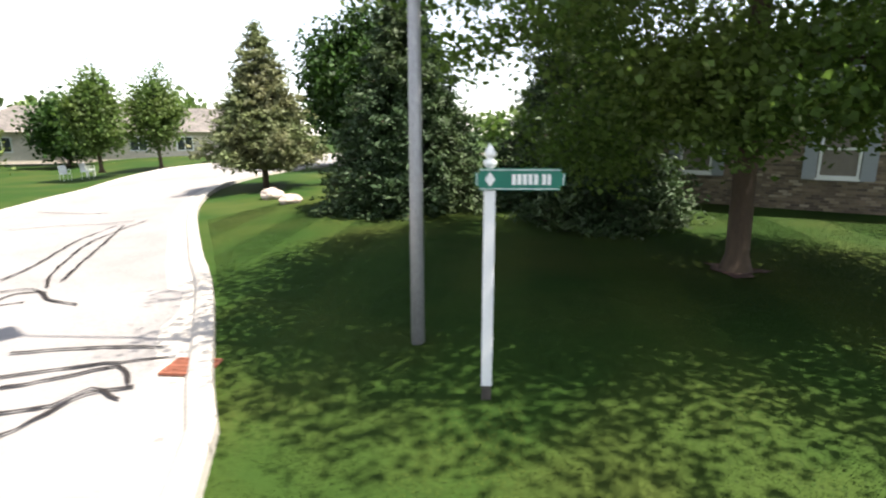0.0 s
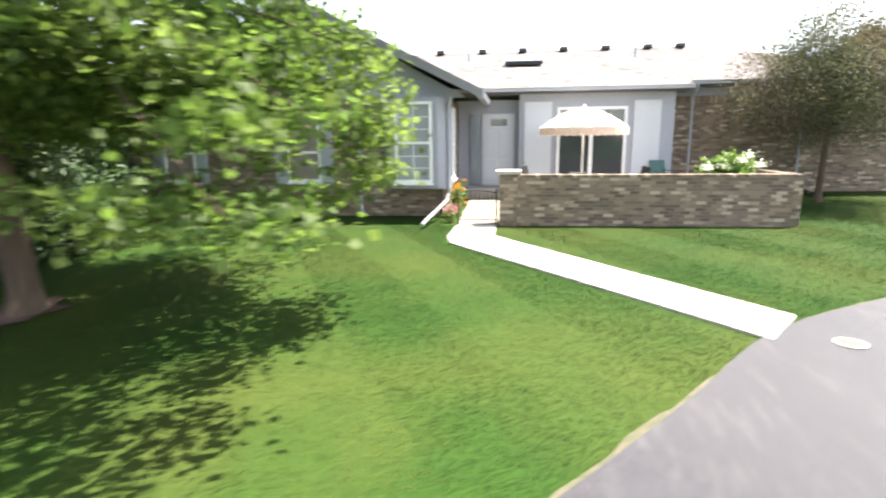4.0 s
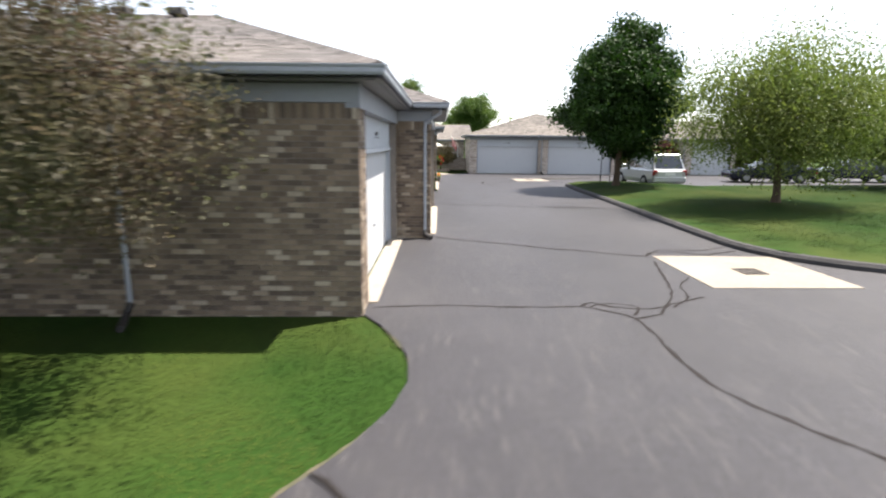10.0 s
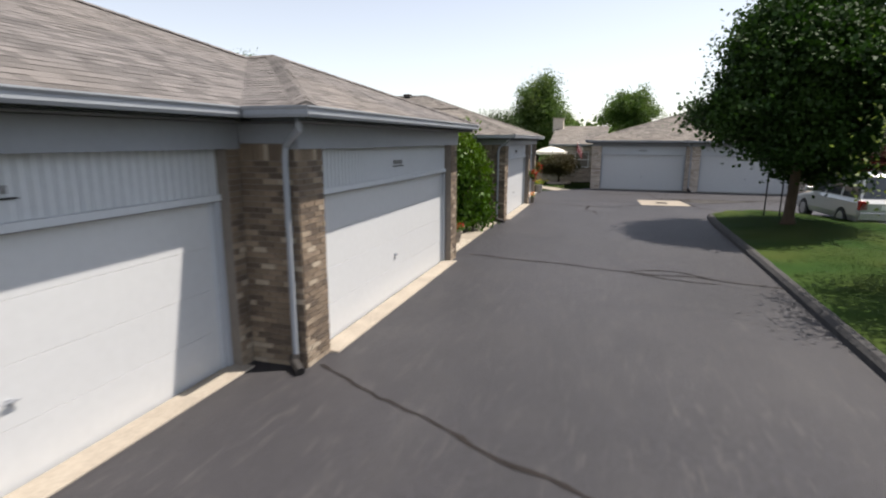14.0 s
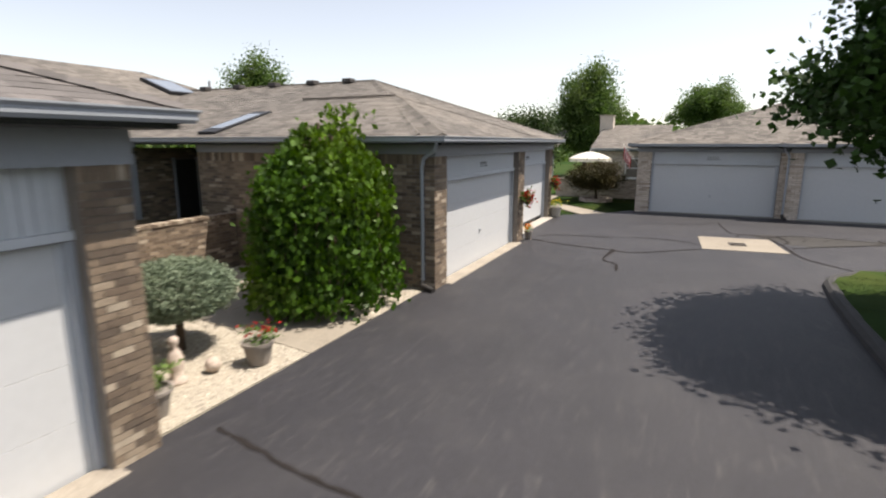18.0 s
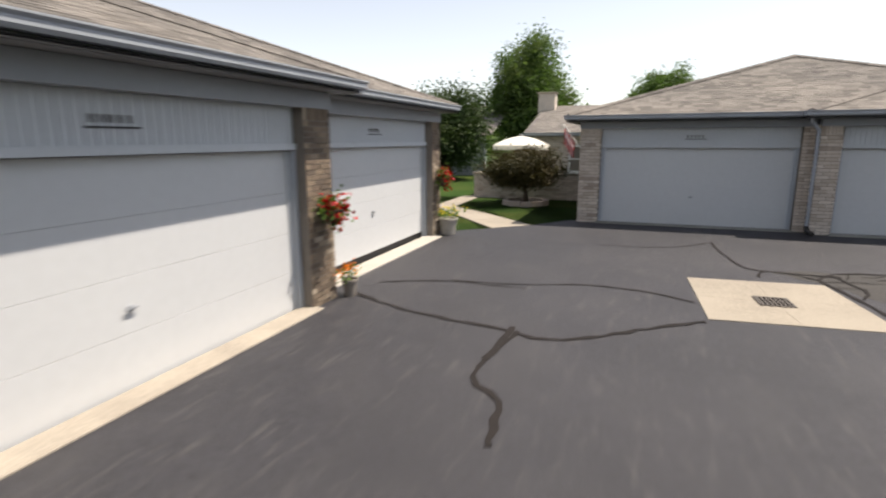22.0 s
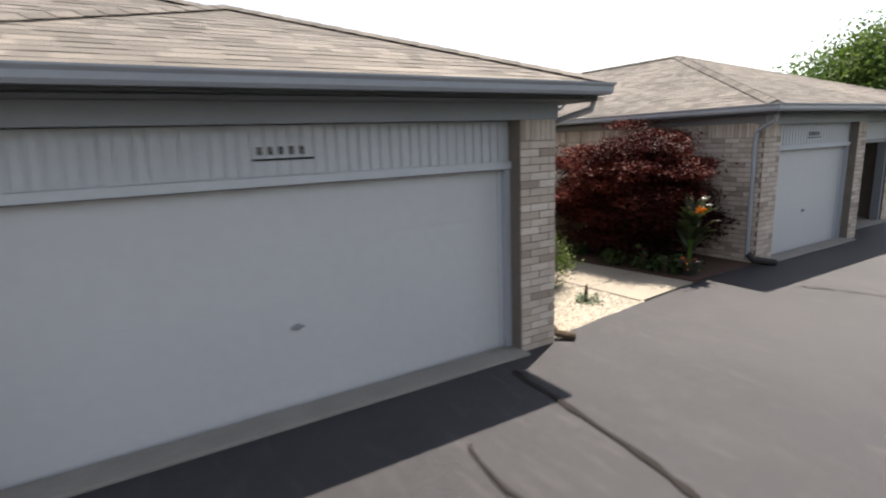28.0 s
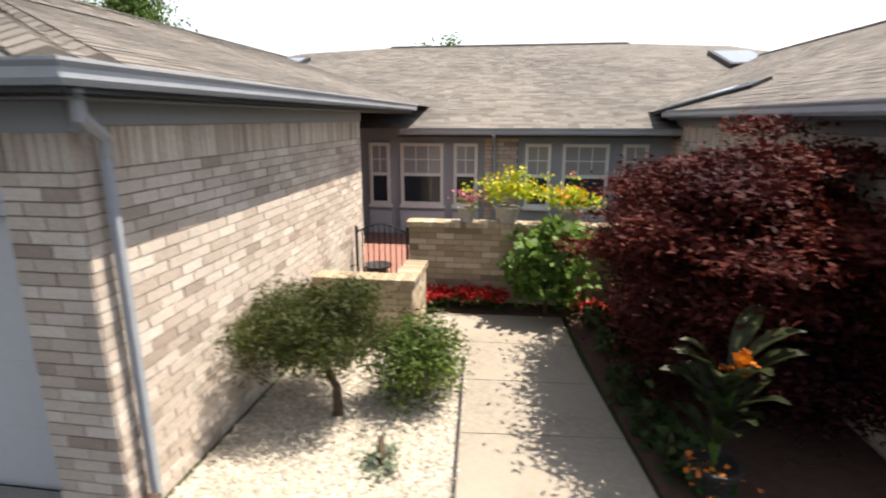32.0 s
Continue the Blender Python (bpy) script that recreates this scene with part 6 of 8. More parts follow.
def tree(name, x, y, z, trunk_h, r, centre, radii, clumps, per, leaf, material, label, seed, spread=0.3, flat=0.3, egg=0.0, shell=0.55, n_limbs=16, bark="bark", lean=0.0, ratio=0.62, cat="tree", low=-1.0):
    """A broad-leaved tree: trunk with limbs, and a crown of leaf clumps with an uneven outline."""
    rng = np.random.default_rng(seed)
    pr = random.Random(seed)
    th = thing(name, x, y, z, label=label, category=cat)
    c, rad = np.array(centre, float), np.array(radii, float)
    d = rng.normal(size=(clumps * 3, 3))
    d /= np.linalg.norm(d, axis=1)[:, None]
    d = d[d[:, 2] > low][:clumps]
    f = (rng.uniform(0, 1, len(d)) ** shell)
    lump = 1 + 0.16 * np.sin(d[:, 0] * 5.1 + seed) * np.cos(d[:, 1] * 4.3 + seed * 2) + 0.12 * np.sin(d[:, 2] * 7 + d[:, 0] * 3)
    p = d * (f * lump)[:, None] * rad
    if egg:
        k = 1 - egg * (p[:, 2] / rad[2])
        p[:, :2] *= k[:, None]
    p += c
    m = Mesh()
    limbs(m, (x, y, z), (c[0] + lean, c[1], c[2] + rad[2] * 0.45), r, [tuple(q) for q in p[rng.choice(len(p), min(n_limbs, len(p)), replace=False)]], pr)
    part("trunk", m, M[bark], th, smooth=True)
    quads("crown", leaves(p, leaf, per, np.array(spread) * np.ones(3), flat, ratio, rng), M[material], th)
    return th


def conifer(name, x, y, z, h, r, material, label, seed, whorls=22, dens=26, leaf=0.2, skirt=0.15, droop=0.25, thin=1.0):
    """A conifer: whorls of drooping branches with needle sprays."""
    rng = np.random.default_rng(seed)
    th = thing(name, x, y, z, label=label, category="tree")
    m = Mesh()
    m.tube([(x, y, z - 0.1), (x, y, z + h * 0.5), (x, y, z + h)], [h * 0.022, h * 0.013, 0.01], 8)
    pts, br = [], Mesh()
    for k in range(whorls):
        t = k / (whorls - 1)
        zz = z + h * (skirt + (1 - skirt) * t)
        length = r * (1 - t) ** 0.85 + 0.12
        n = max(4, int(11 * (1 - t) + 4))
        for j in range(n):
            a = 2 * math.pi * (j + rng.uniform(-0.3, 0.3)) / n + k * 0.7
            ln = length * rng.uniform(0.72, 1.12) * thin
            tip = np.array([x + math.cos(a) * ln, y + math.sin(a) * ln, zz - ln * droop + rng.uniform(-0.1, 0.1) + 0.1 * ln * ln / max(r, 0.1)])
            root = np.array([x, y, zz])
            br.tube([tuple(root), tuple(tip)], [0.02 + 0.01 * ln, 0.006], 3, cap=False)
            q = max(3, int(dens * ln / r))
            s = rng.uniform(0.15, 1.0, q) ** 0.7
            pts.append(root + (tip - root) * s[:, None] + rng.normal(size=(q, 3)) * np.array([0.10, 0.10, 0.06]) * (0.6 + ln * 0.5))
    part("trunk", m, M["bark"], th, smooth=True)
    part("branch", br, M["bark"], th, kind="stuff")
    quads("crown", leaves(np.concatenate(pts), leaf, 4, (0.08, 0.08, 0.05), 0.35, 0.36, rng), M[material], th)
    return th


def shrub(name, x, y, z, radii, zc, n, leaf, material, label, seed, cat="shrub", flat=0.3, ratio=0.6, per=6, spread=0.07, stems=5, shell=0.45, low=-0.8):
    return tree(name, x, y, z, 0.3, 0.025, (x, y, zc), radii, n, per, leaf, material, label, seed, spread, flat, 0.0, shell, stems, "bark", 0.0, ratio, cat, low)


# sycamore on the front lawn, with low sweeping limbs
syc = tree("sycamore_tree", -10.4, 2.35, gz(-10.4, 2.35), 3, 0.165, (-10.5, 2.0, 5.7), (4.7, 4.4, 4.8), 900, 115, 0.104, "syc", "large broad-leaved sycamore tree on the front lawn", 11, (0.36, 0.36, 0.14), 0.35, 0.12, 0.5, 34, ratio=0.95, low=-0.78)
_r = np.random.default_rng(12)
_low = np.stack([_r.uniform(-8.6, -5.9, 46), _r.uniform(-0.4, 3.4, 46), _r.uniform(0.8, 2.6, 46)], 1)
_low = _low[(_low[:, 2] > 0.55 + 0.45 * np.abs(_low[:, 0] + 6.9))]
_low2 = np.stack([_r.uniform(-13.6, -11.4, 40), _r.uniform(0.6, 4.4, 40), _r.uniform(0.95, 2.4, 40)], 1)
_low4 = np.stack([_r.uniform(-11.2, -9.9, 40), _r.uniform(-0.7, 0.7, 40), _r.uniform(1.45, 2.8, 40)], 1)
_low3 = np.stack([_r.uniform(-12.2, -7.2, 180), _r.uniform(0.2, 4.8, 180), _r.uniform(1.7, 3.0, 180)], 1)
_low3 = _low3[np.hypot(_low3[:, 0] + 10.4, _low3[:, 1] - 2.35) > 1.1]
quads("hanging_leaves", np.concatenate([leaves(_low, 0.098, 130, (0.22, 0.22, 0.10), 0.4, 0.95, _r), leaves(np.concatenate([_low2, _low3, _low4]), 0.098, 110, (0.3, 0.3, 0.16), 0.4, 0.95, _r)]), M["syc"], syc)
_m = Mesh()
for q_ in list(_low[::7]) + list(_low2[::7]):
    _m.tube([(-10.3, 2.3, 2.6), tuple((np.array([-10.3, 2.3, 3.0]) + q_) / 2 + np.array([0, 0, 0.5])), tuple(q_)], [0.05, 0.03, 0.008], 5, cap=False)
part("low_branching", _m, M["bark"], syc, kind="stuff")
conifer("spruce_tree", -19.6, 4.6, gz(-19.6, 4.6), 6.9, 2.5, "spruce", "dense green spruce with branches to the ground", 21, 30, 80, 0.2, 0.03)
conifer("spruce_tree", -15.6, 7.6, gz(-15.6, 7.6), 6.6, 2.9, "spruce", "dark spruce standing before the brick house", 22, 28, 80, 0.2, 0.03)
conifer("spruce_tree", -13.9, 5.4, gz(-13.9, 5.4), 3.6, 1.9, "spruce", "low dark spruce in a mulch ring", 23, 20, 70, 0.18, 0.04)
conifer("spruce_tree", -24.5, 9.0, gz(-24.5, 9.0), 7.0, 1.7, "spruce", "tall spruce behind the lawn", 26, 26, 50, 0.26, 0.05)
conifer("pine_tree", -28.4, 5.4, gz(-28.4, 5.4), 6.3, 2.3, "pine", "open olive-green pine beside the street", 24, 22, 46, 0.26, 0.12, -0.1)
tree("maple_tree", -33, 15, -0.4, 2, 0.2, (-33, 15, 4.3), (3.2, 3.2, 3.5), 520, 44, 0.34, "maple", "dark round-crowned maple behind the pine", 25, 0.5, shell=0.35)
tree("street_tree", -45.8, 8.6, -0.5, 1.6, 0.11, (-45.8, 8.6, 3.0), (1.55, 1.55, 2.3), 200, 46, 0.26, "fargreen", "oval young street tree on the verge", 31, 0.32, egg=0.2)
tree("street_tree", -45.3, 4.9, -0.5, 1.6, 0.11, (-45.3, 4.9, 2.7), (1.35, 1.35, 2.3), 200, 46, 0.26, "fargreen", "oval young street tree on the verge", 32, 0.32, egg=0.2)
tree("crabapple_tree", -41.7, -2.6, -0.9, 1, 0.1, (-41.7, -2.6, 1.3), (1.7, 1.7, 1.2), 150, 46, 0.22, "locust", "small round ornamental tree with a bench round it", 33, 0.34)
tree("oak_tree", -60, -2, -0.9, 2, 0.25, (-60, -2, 3.2), (3.3, 3.3, 3.2), 360, 40, 0.45, "fargreen", "broad tree far along the street", 34, 0.6)
tree("ash_tree", -62, 8, -0.9, 2, 0.2, (-62, 8, 2.2), (2.4, 2.4, 2.2), 240, 40, 0.42, "maple", "dark tree beside the far house", 35, 0.5)
tree("crabapple_tree", 3.2, 11.4, gz(3.2, 11.4), 1.0, 0.075, (3.25, 11.4, 2.9), (2.35, 2.1, 1.65), 620, 78, 0.062, "crab", "bronze-leaved crabapple on the lawn by the brick wall", 41, 0.22, 0.2, 0.15, 0.5, 40)
tree("maple_tree", 16.15, 32.5, island_z(16.15, 32.5), 1.8, 0.15, (16.2, 32.5, 4.6), (2.35, 2.35, 2.75), 480, 250, 0.13, "maple", "dense dark green maple on the island", 42, (0.34, 0.34, 0.19), 0.3, 0.26, 0.33, 26, ratio=0.9)
tree("locust_tree", 18.8, 24.3, island_z(18.8, 24.3), 1.5, 0.11, (18.35, 23.7, 3.4), (3.0, 3.0, 2.05), 860, 62, 0.095, "locust", "light green ornamental tree on the island", 43, 0.36, 0.2, 0.1, 0.5, 40)
tree("locust_tree", 27.6, 30.2, 0.2, 1.2, 0.09, (27.8, 30.2, 3.2), (3.4, 3.2, 2.4), 320, 56, 0.15, "locust", "light green ornamental tree on the island", 44, 0.36)
tree("locust_tree", 33.0, 27.0, 0.2, 1.5, 0.12, (33.0, 27.0, 4.2), (4.0, 4.0, 3.4), 360, 56, 0.19, "locust", "light green tree at the island's far side", 45, 0.4)
tree("shade_tree", 3.6, 68.5, 0, 2, 0.22, (3.9, 68.5, 5.1), (2.6, 2.6, 3.6), 480, 100, 0.2, "fargreen", "tall oval shade tree behind the houses", 51, 0.42, 0.3, 0.25)
tree("shade_tree", 0.6, 60, 0, 1.5, 0.2, (0.7, 60, 2.75), (2.5, 2.5, 1.95), 380, 90, 0.18, "darkgreen", "dark broad tree beside the far house", 52, 0.42)
tree("shade_tree", 13.4, 105, 0, 2, 0.2, (13.4, 105, 7.4), (4.4, 4.4, 3.2), 300, 90, 0.3, "fargreen", "green tree behind the garage roof", 53, 0.45)
tree("shade_tree", -25.5, 62, 0, 2, 0.2, (-25.5, 62, 7.0), (2.9, 2.9, 3.4), 300, 90, 0.22, "fargreen", "green tree behind the shingled roofs", 55, 0.45)
tree("shade_tree", 49, 53.4, 0, 2, 0.22, (49, 53.4, 3.7), (3.6, 3.6, 3.3), 480, 100, 0.2, "fargreen", "full green tree on the far lawn", 56, 0.42, 0.3, 0.15)
tree("plum_tree", 43.5, 60, 0, 1, 0.1, (43.5, 60, 2.6), (2.0, 2.0, 1.8), 140, 40, 0.26, "redleaf", "dark red plum tree behind the green one", 57, 0.35)
conifer("fir_tree", 56, 90, 0, 9, 2.4, "spruce", "far dark fir over the roofs", 58, 14, 18, 0.5, 0.1)
conifer("fir_tree", 61, 91, 0, 9.2, 2.2, "spruce", "far dark fir over the roofs", 59, 14, 18, 0.5, 0.1)


def far_woods():
    rng = np.random.default_rng(77)
    pts = []
    for k in range(190):
        a = rng.uniform(0, 2 * math.pi)
        d = rng.uniform(88, 150)
        cx, cy = 5 + math.cos(a) * d, 20 + math.sin(a) * d
        h = rng.uniform(3.5, 7.5)
        r = rng.uniform(3, 5.5)
        q = rng.normal(size=(26, 3))
        q /= np.linalg.norm(q, axis=1)[:, None]
        pts.append(np.array([cx, cy, h * 0.55 - 0.5]) + q * np.array([r, r, h * 0.55]))
    quads("far_woods", leaves(np.concatenate(pts), 1.5, 9, (0.9, 0.9, 0.7), 0.2, 0.8, rng), M["fargreen"], kind="stuff", label="belt of distant green woods", category="woods")


far_woods()


def vine_tree():
    """A weeping mulberry: curtains of leaves hanging from an arched crown."""
    rng = np.random.default_rng(61)
    th = thing("weeping_mulberry", 6.0, 30.2, 0, label="weeping mulberry with curtains of bright green leaves", category="tree")
    m = Mesh()
    m.tube([(6.0, 30.2, -0.1), (6.05, 30.2, 1.2), (6.0, 30.15, 2.6)], [0.09, 0.07, 0.05], 8)
    pts = []
    for k in range(420):
        a = rng.uniform(0, 2 * math.pi)
        rr = math.sqrt(rng.uniform(0.05, 1))
        ex, ey = math.cos(a) * 1.10 * rr, math.sin(a) * 1.25 * rr
        top = 3.1 - 1.15 * rr ** 1.7 + rng.uniform(-0.12, 0.15)
        low = (0.12 if rr > 0.75 else 1.6) + rng.uniform(0, 0.3)
        n = int((top - low) / 0.1)
        zz = np.linspace(top, low, n)
        s = 1 + 0.15 * (1 - (zz - low) / max(0.3, top - low))
        pts.append(np.stack([6.0 + ex * s, 30.2 + ey * s, zz], 1) + rng.normal(size=(n, 3)) * (0.05, 0.05, 0.03))
        if k % 5 == 0:
            part("limb", Mesh().tube([(6.0, 30.15, 2.6), (6.0 + ex * 0.7, 30.2 + ey * 0.7, top + 0.05), (6 + ex, 30.2 + ey, top - 0.3), (6 + ex * 1.08, 30.2 + ey * 1.08, low)], [0.025, 0.018, 0.012, 0.004], 5, cap=False), M["bark"], th, smooth=True)
    pts.append(np.stack([6.2 + rng.normal(size=40) * 0.16, 30.5 + rng.normal(size=40) * 0.2, rng.uniform(2.9, 3.42, 40)], 1))
    part("trunk", m, M["bark"], th, smooth=True)
    quads("crown", leaves(np.concatenate(pts), 0.125, 4, (0.075, 0.075, 0.05), -1.4, 0.7, rng), M["vine"], th)


vine_tree()


def globe_spruce():
    rng = np.random.default_rng(62)
    th = thing("globe_spruce", 5.5, 27.5, 0, label="round blue-green globe spruce grafted on a short stem", category="shrub")
    part("trunk", Mesh().tube([(5.5, 27.5, -0.05), (5.52, 27.5, 0.8)], [0.06, 0.05], 8), M["bark"], th)
    d = rng.normal(size=(3200, 3))
    d /= np.linalg.norm(d, axis=1)[:, None]
    p = d * rng.uniform(0.84, 1.02, (3200, 1)) * np.array([0.72, 0.76, 0.39]) + np.array([5.5, 27.5, 0.88])
    quads("crown", leaves(p, 0.075, 6, (0.05, 0.05, 0.025), 0.1, 0.3, rng), M["bluespruce"], th)


globe_spruce()
# planted court
jm = tree("japanese_maple", 24.95, 48.1, 0.03, 0.6, 0.06, (24.95, 48.3, 1.36), (1.25, 1.5, 1.05), 190, 400, 0.078, "redleaf", "dark red Japanese maple in the mulch bed", 63, (0.19, 0.19, 0.055), 0.6, 0.05, 0.3, 24, ratio=0.42, cat="shrub")
_r = np.random.default_rng(163)
quads("low_foliage", leaves(np.stack([_r.uniform(24.15, 25.6, 70), _r.uniform(46.95, 49.3, 70), _r.uniform(0.28, 0.95, 70)], 1), 0.075, 260, (0.17, 0.17, 0.06), 0.6, 0.42, _r), M["redleaf"], jm)
tree("juniper_shrub", 21.4, 47.2, 0.02, 0.3, 0.035, (21.15, 47.3, 0.80), (0.66, 0.70, 0.32), 110, 260, 0.06, "juniper", "dark green juniper pruned on a bare stem", 64, (0.11, 0.11, 0.05), 0.1, 0.1, 0.45, 14, ratio=0.2, cat="shrub")
shrub("juniper_shrub", 22.05, 47.6, 0.02, (0.40, 0.46, 0.37), 0.40, 340, 0.06, "juniper_b", "bright low juniper beside the path", 65, per=18, ratio=0.3)
shrub("hydrangea", 23.3, 49.95, 0.03, (0.55, 0.42, 0.6), 0.72, 150, 0.14, "hydrangea", "leafy green shrub against the garden wall", 66, per=8, ratio=0.8, spread=0.08)
shrub("low_plant", 21.95, 46.6, 0.0, (0.2, 0.2, 0.05), 0.05, 40, 0.05, "bluespruce", "small grey-green plant in the gravel", 67, per=6, spread=0.03)
for k_, (bx, by) in enumerate(((23.95, 49.4), (24.0, 48.8), (24.0, 47.9), (24.05, 47.3), (24.1, 46.9))):
    shrub("hosta", bx, by, 0.03, (0.2, 0.22, 0.12), 0.16, 24, 0.12, "darkgreen", "dark leafy ground plant along the bed's edge", 70 + k_, per=5, ratio=0.6, spread=0.06)


def flowers(name, pts, leafsize, mtl_leaf, mtl_flower, label, seed, n_leaf=10, n_fl=5, spread=0.06, fl=0.05, up=0.06, cat="flowers"):
    """Small bedding plants: foliage with blossoms above."""
    rng = np.random.default_rng(seed)
    p = np.array(pts, float)
    th = thing(name, *p.mean(0)[:2], float(p[:, 2].min()), label=label, category=cat)
    quads("foliage", leaves(p, leafsize, n_leaf, (spread, spread, spread * 0.6), 0.3, 0.7, rng), M[mtl_leaf], th)
    quads("blossoms", leaves(p + np.array([0, 0, up]), fl, n_fl, (spread, spread, spread * 0.4), 0.5, 0.9, rng), M[mtl_flower], th)
    return th


_r = np.random.default_rng(80)
flowers("begonias", np.stack([_r.uniform(21.5, 22.75, 70), _r.uniform(49.88, 50.22, 70), _r.uniform(0.1, 0.22, 70)], 1), 0.07, "maple", "f_red", "bed of red begonias at the wall's foot", 81, 8, 18)
flowers("begonias", np.stack([_r.uniform(23.5, 24.1, 30), _r.uniform(49.7, 50.0, 30), _r.uniform(0.1, 0.2, 30)], 1), 0.07, "maple", "f_red", "clump of red begonias beside the shrub", 82, 8, 6)
flowers("marigolds", np.stack([_r.uniform(24.1, 24.35, 12), _r.uniform(46.45, 46.7, 12), _r.uniform(0.1, 0.25, 12)], 1), 0.07, "maple", "f_ora", "small orange flowers at the bed's corner", 83, 6, 4)


def planter(x, y, z, r0, r1, h, mtl, label, name="flower_pot"):
    th = thing(name, x, y, z, label=label, category="pot")
    part("pot", Mesh().lathe(x, y, [(r0, z), (r0 * 1.02, z + 0.02), (r1, z + h * 0.86), (r1 * 1.1, z + h * 0.88), (r1 * 1.1, z + h), (r1 * 0.92, z + h), (r1 * 0.9, z + h - 0.04)], 18), mtl, th, smooth=False)
    part("soil", Mesh().lathe(x, y, [(r1 * 0.9, z + h - 0.06), (0.001, z + h - 0.045)], 14), M["soil"], th)
    return th


planter(22.2, 50.4, 1.152, 0.09, 0.13, 0.2, M["concrete_pale"], "pale planter on the wall's cap")
flowers("petunias", np.stack([22.2 + _r.normal(size=16) * 0.1, 50.38 + _r.normal(size=16) * 0.08, _r.uniform(1.36, 1.52, 16)], 1), 0.05, "hydrangea", "f_pink", "purple-pink petunias in the wall planter", 84, 7, 6)
planter(22.75, 50.4, 1.152, 0.12, 0.17, 0.22, M["concrete_pale"], "pale planter under trailing lime foliage")
flowers("trailing_plant", np.stack([22.85 + _r.normal(size=70) * 0.26, 50.36 + _r.normal(size=70) * 0.12, 1.52 + np.abs(_r.normal(size=70)) * 0.13], 1), 0.07, "f_lime", "f_yel", "lime-green and yellow trailing plants on the wall", 85, 10, 3, 0.07)
planter(23.6, 50.4, 1.152, 0.1, 0.14, 0.2, M["concrete_pale"], "pale planter at the wall's far end")
flowers("trailing_plant", np.stack([23.6 + _r.normal(size=40) * 0.2, 50.36 + _r.normal(size=40) * 0.1, 1.42 + np.abs(_r.normal(size=40)) * 0.1], 1), 0.07, "f_lime", "f_ora", "lime trailing plants with orange flowers", 86, 10, 2, 0.07)


def canna(x, y, z):
    rng = random.Random(90)
    planter(x, y, z, 0.13, 0.17, 0.24, M["blackpipe"], "brown pot at the bed's corner")
    th = thing("canna_lily", x, y, z + 0.27, label="tall canna lily with broad dark leaves and orange flower", category="plant")
    for k in range(22):
        a, h = rng.uniform(0, 6.28), rng.uniform(0.2, 1.15)
        ln, w = rng.uniform(0.38, 0.66), rng.uniform(0.13, 0.21)
        d = Vector((math.cos(a), math.sin(a), 0))
        s = Vector((-d.y, d.x, 0))
        b = Vector((x + d.x * 0.04, y + d.y * 0.04, z + 0.25 + h * 0.6))
        m = Mesh()
        rows = []
        for i in range(7):
            t = i / 6
            c = b + d * (ln * t * 0.62) + Vector((0, 0, ln * (1.0 * t - 0.5 * t * t)))
            ww = w * math.sin(math.pi * min(1, t * 0.92 + 0.06)) * 0.5
            rows.append((c - s * ww + Vector((0, 0, ww * 0.35)), c, c + s * ww + Vector((0, 0, ww * 0.35))))
        for i in range(6):
            for j in range(2):
                m.poly(rows[i][j], rows[i][j + 1], rows[i + 1][j + 1], rows[i + 1][j])
        part("leaf", m, M["canna"], th, smooth=True)
        part("stalk", Mesh().tube([(x, y, z + 0.2), tuple(b)], [0.012, 0.008], 5), M["hydrangea"], th)
    part("flower_stem", Mesh().tube([(x, y, z + 0.2), (x + 0.03, y - 0.1, z + 0.98)], [0.015, 0.01], 5), M["hydrangea"], th)
    quads("flower", leaves([(x + 0.04, y - 0.12, z + 1.03)], 0.075, 26, (0.05, 0.05, 0.035), 0.2, 0.7, np.random.default_rng(91)), M["f_ora"], th)


canna(24.28, 46.6, 0.03)


def iron_gate(x0, x1, y, z0, z1, arch, label):
    th = thing("iron_gate", (x0 + x1) / 2, y, z0, label=label, category="gate")
    for x in (x0, x1):
        part("post", Mesh().tube([(x, y, z0 - 0.05), (x, y, z1 + 0.03)], 0.022, 8), M["dark"], th)
    n = 9
    top = []
    for k in range(n + 1):
        x = x0 + (x1 - x0) * k / n
        zt = z1 - 0.06 + arch * math.sin(math.pi * k / n)
        top.append((x, y, zt))
        if 0 < k < n:
            part("picket", Mesh().tube([(x, y, z0 + 0.06), (x, y, zt)], 0.008, 6), M["dark"], th)
    part("top_rail", Mesh().tube(top, 0.012, 6), M["dark"], th)
    part("bottom_rail", Mesh().tube([(x0, y, z0 + 0.08), (x1, y, z0 + 0.08)], 0.011, 6), M["dark"], th)


iron_gate(20.62, 21.36, 50.35, 0.25, 1.02, 0.13, "dark wrought-iron garden gate with an arched top")
iron_gate(-5.68, -4.86, 8.2, gz(-5.2, 8.2) + 0.03, 0.48, 0.05, "dark wrought-iron gate at the patio path")
dk = thing("deck", 20.8, 52, 0, label="red-stained board deck behind the garden gate", category="deck")
for k in range(22):
    part("board", Mesh().box(19.65, 50.62 + k * 0.146, 0.06, 22.1, 50.755 + k * 0.146, 0.2), M["deck"], dk)
tub = thing("planter_bowl", 20.7, 50.9, 0.2, label="dark shallow bowl on the deck", category="pot")
part("bowl", Mesh().lathe(20.75, 50.95, [(0.1, 0.2), (0.22, 0.3), (0.23, 0.32), (0.19, 0.3), (0.0, 0.27)], 16), M["blackpipe"], tub)

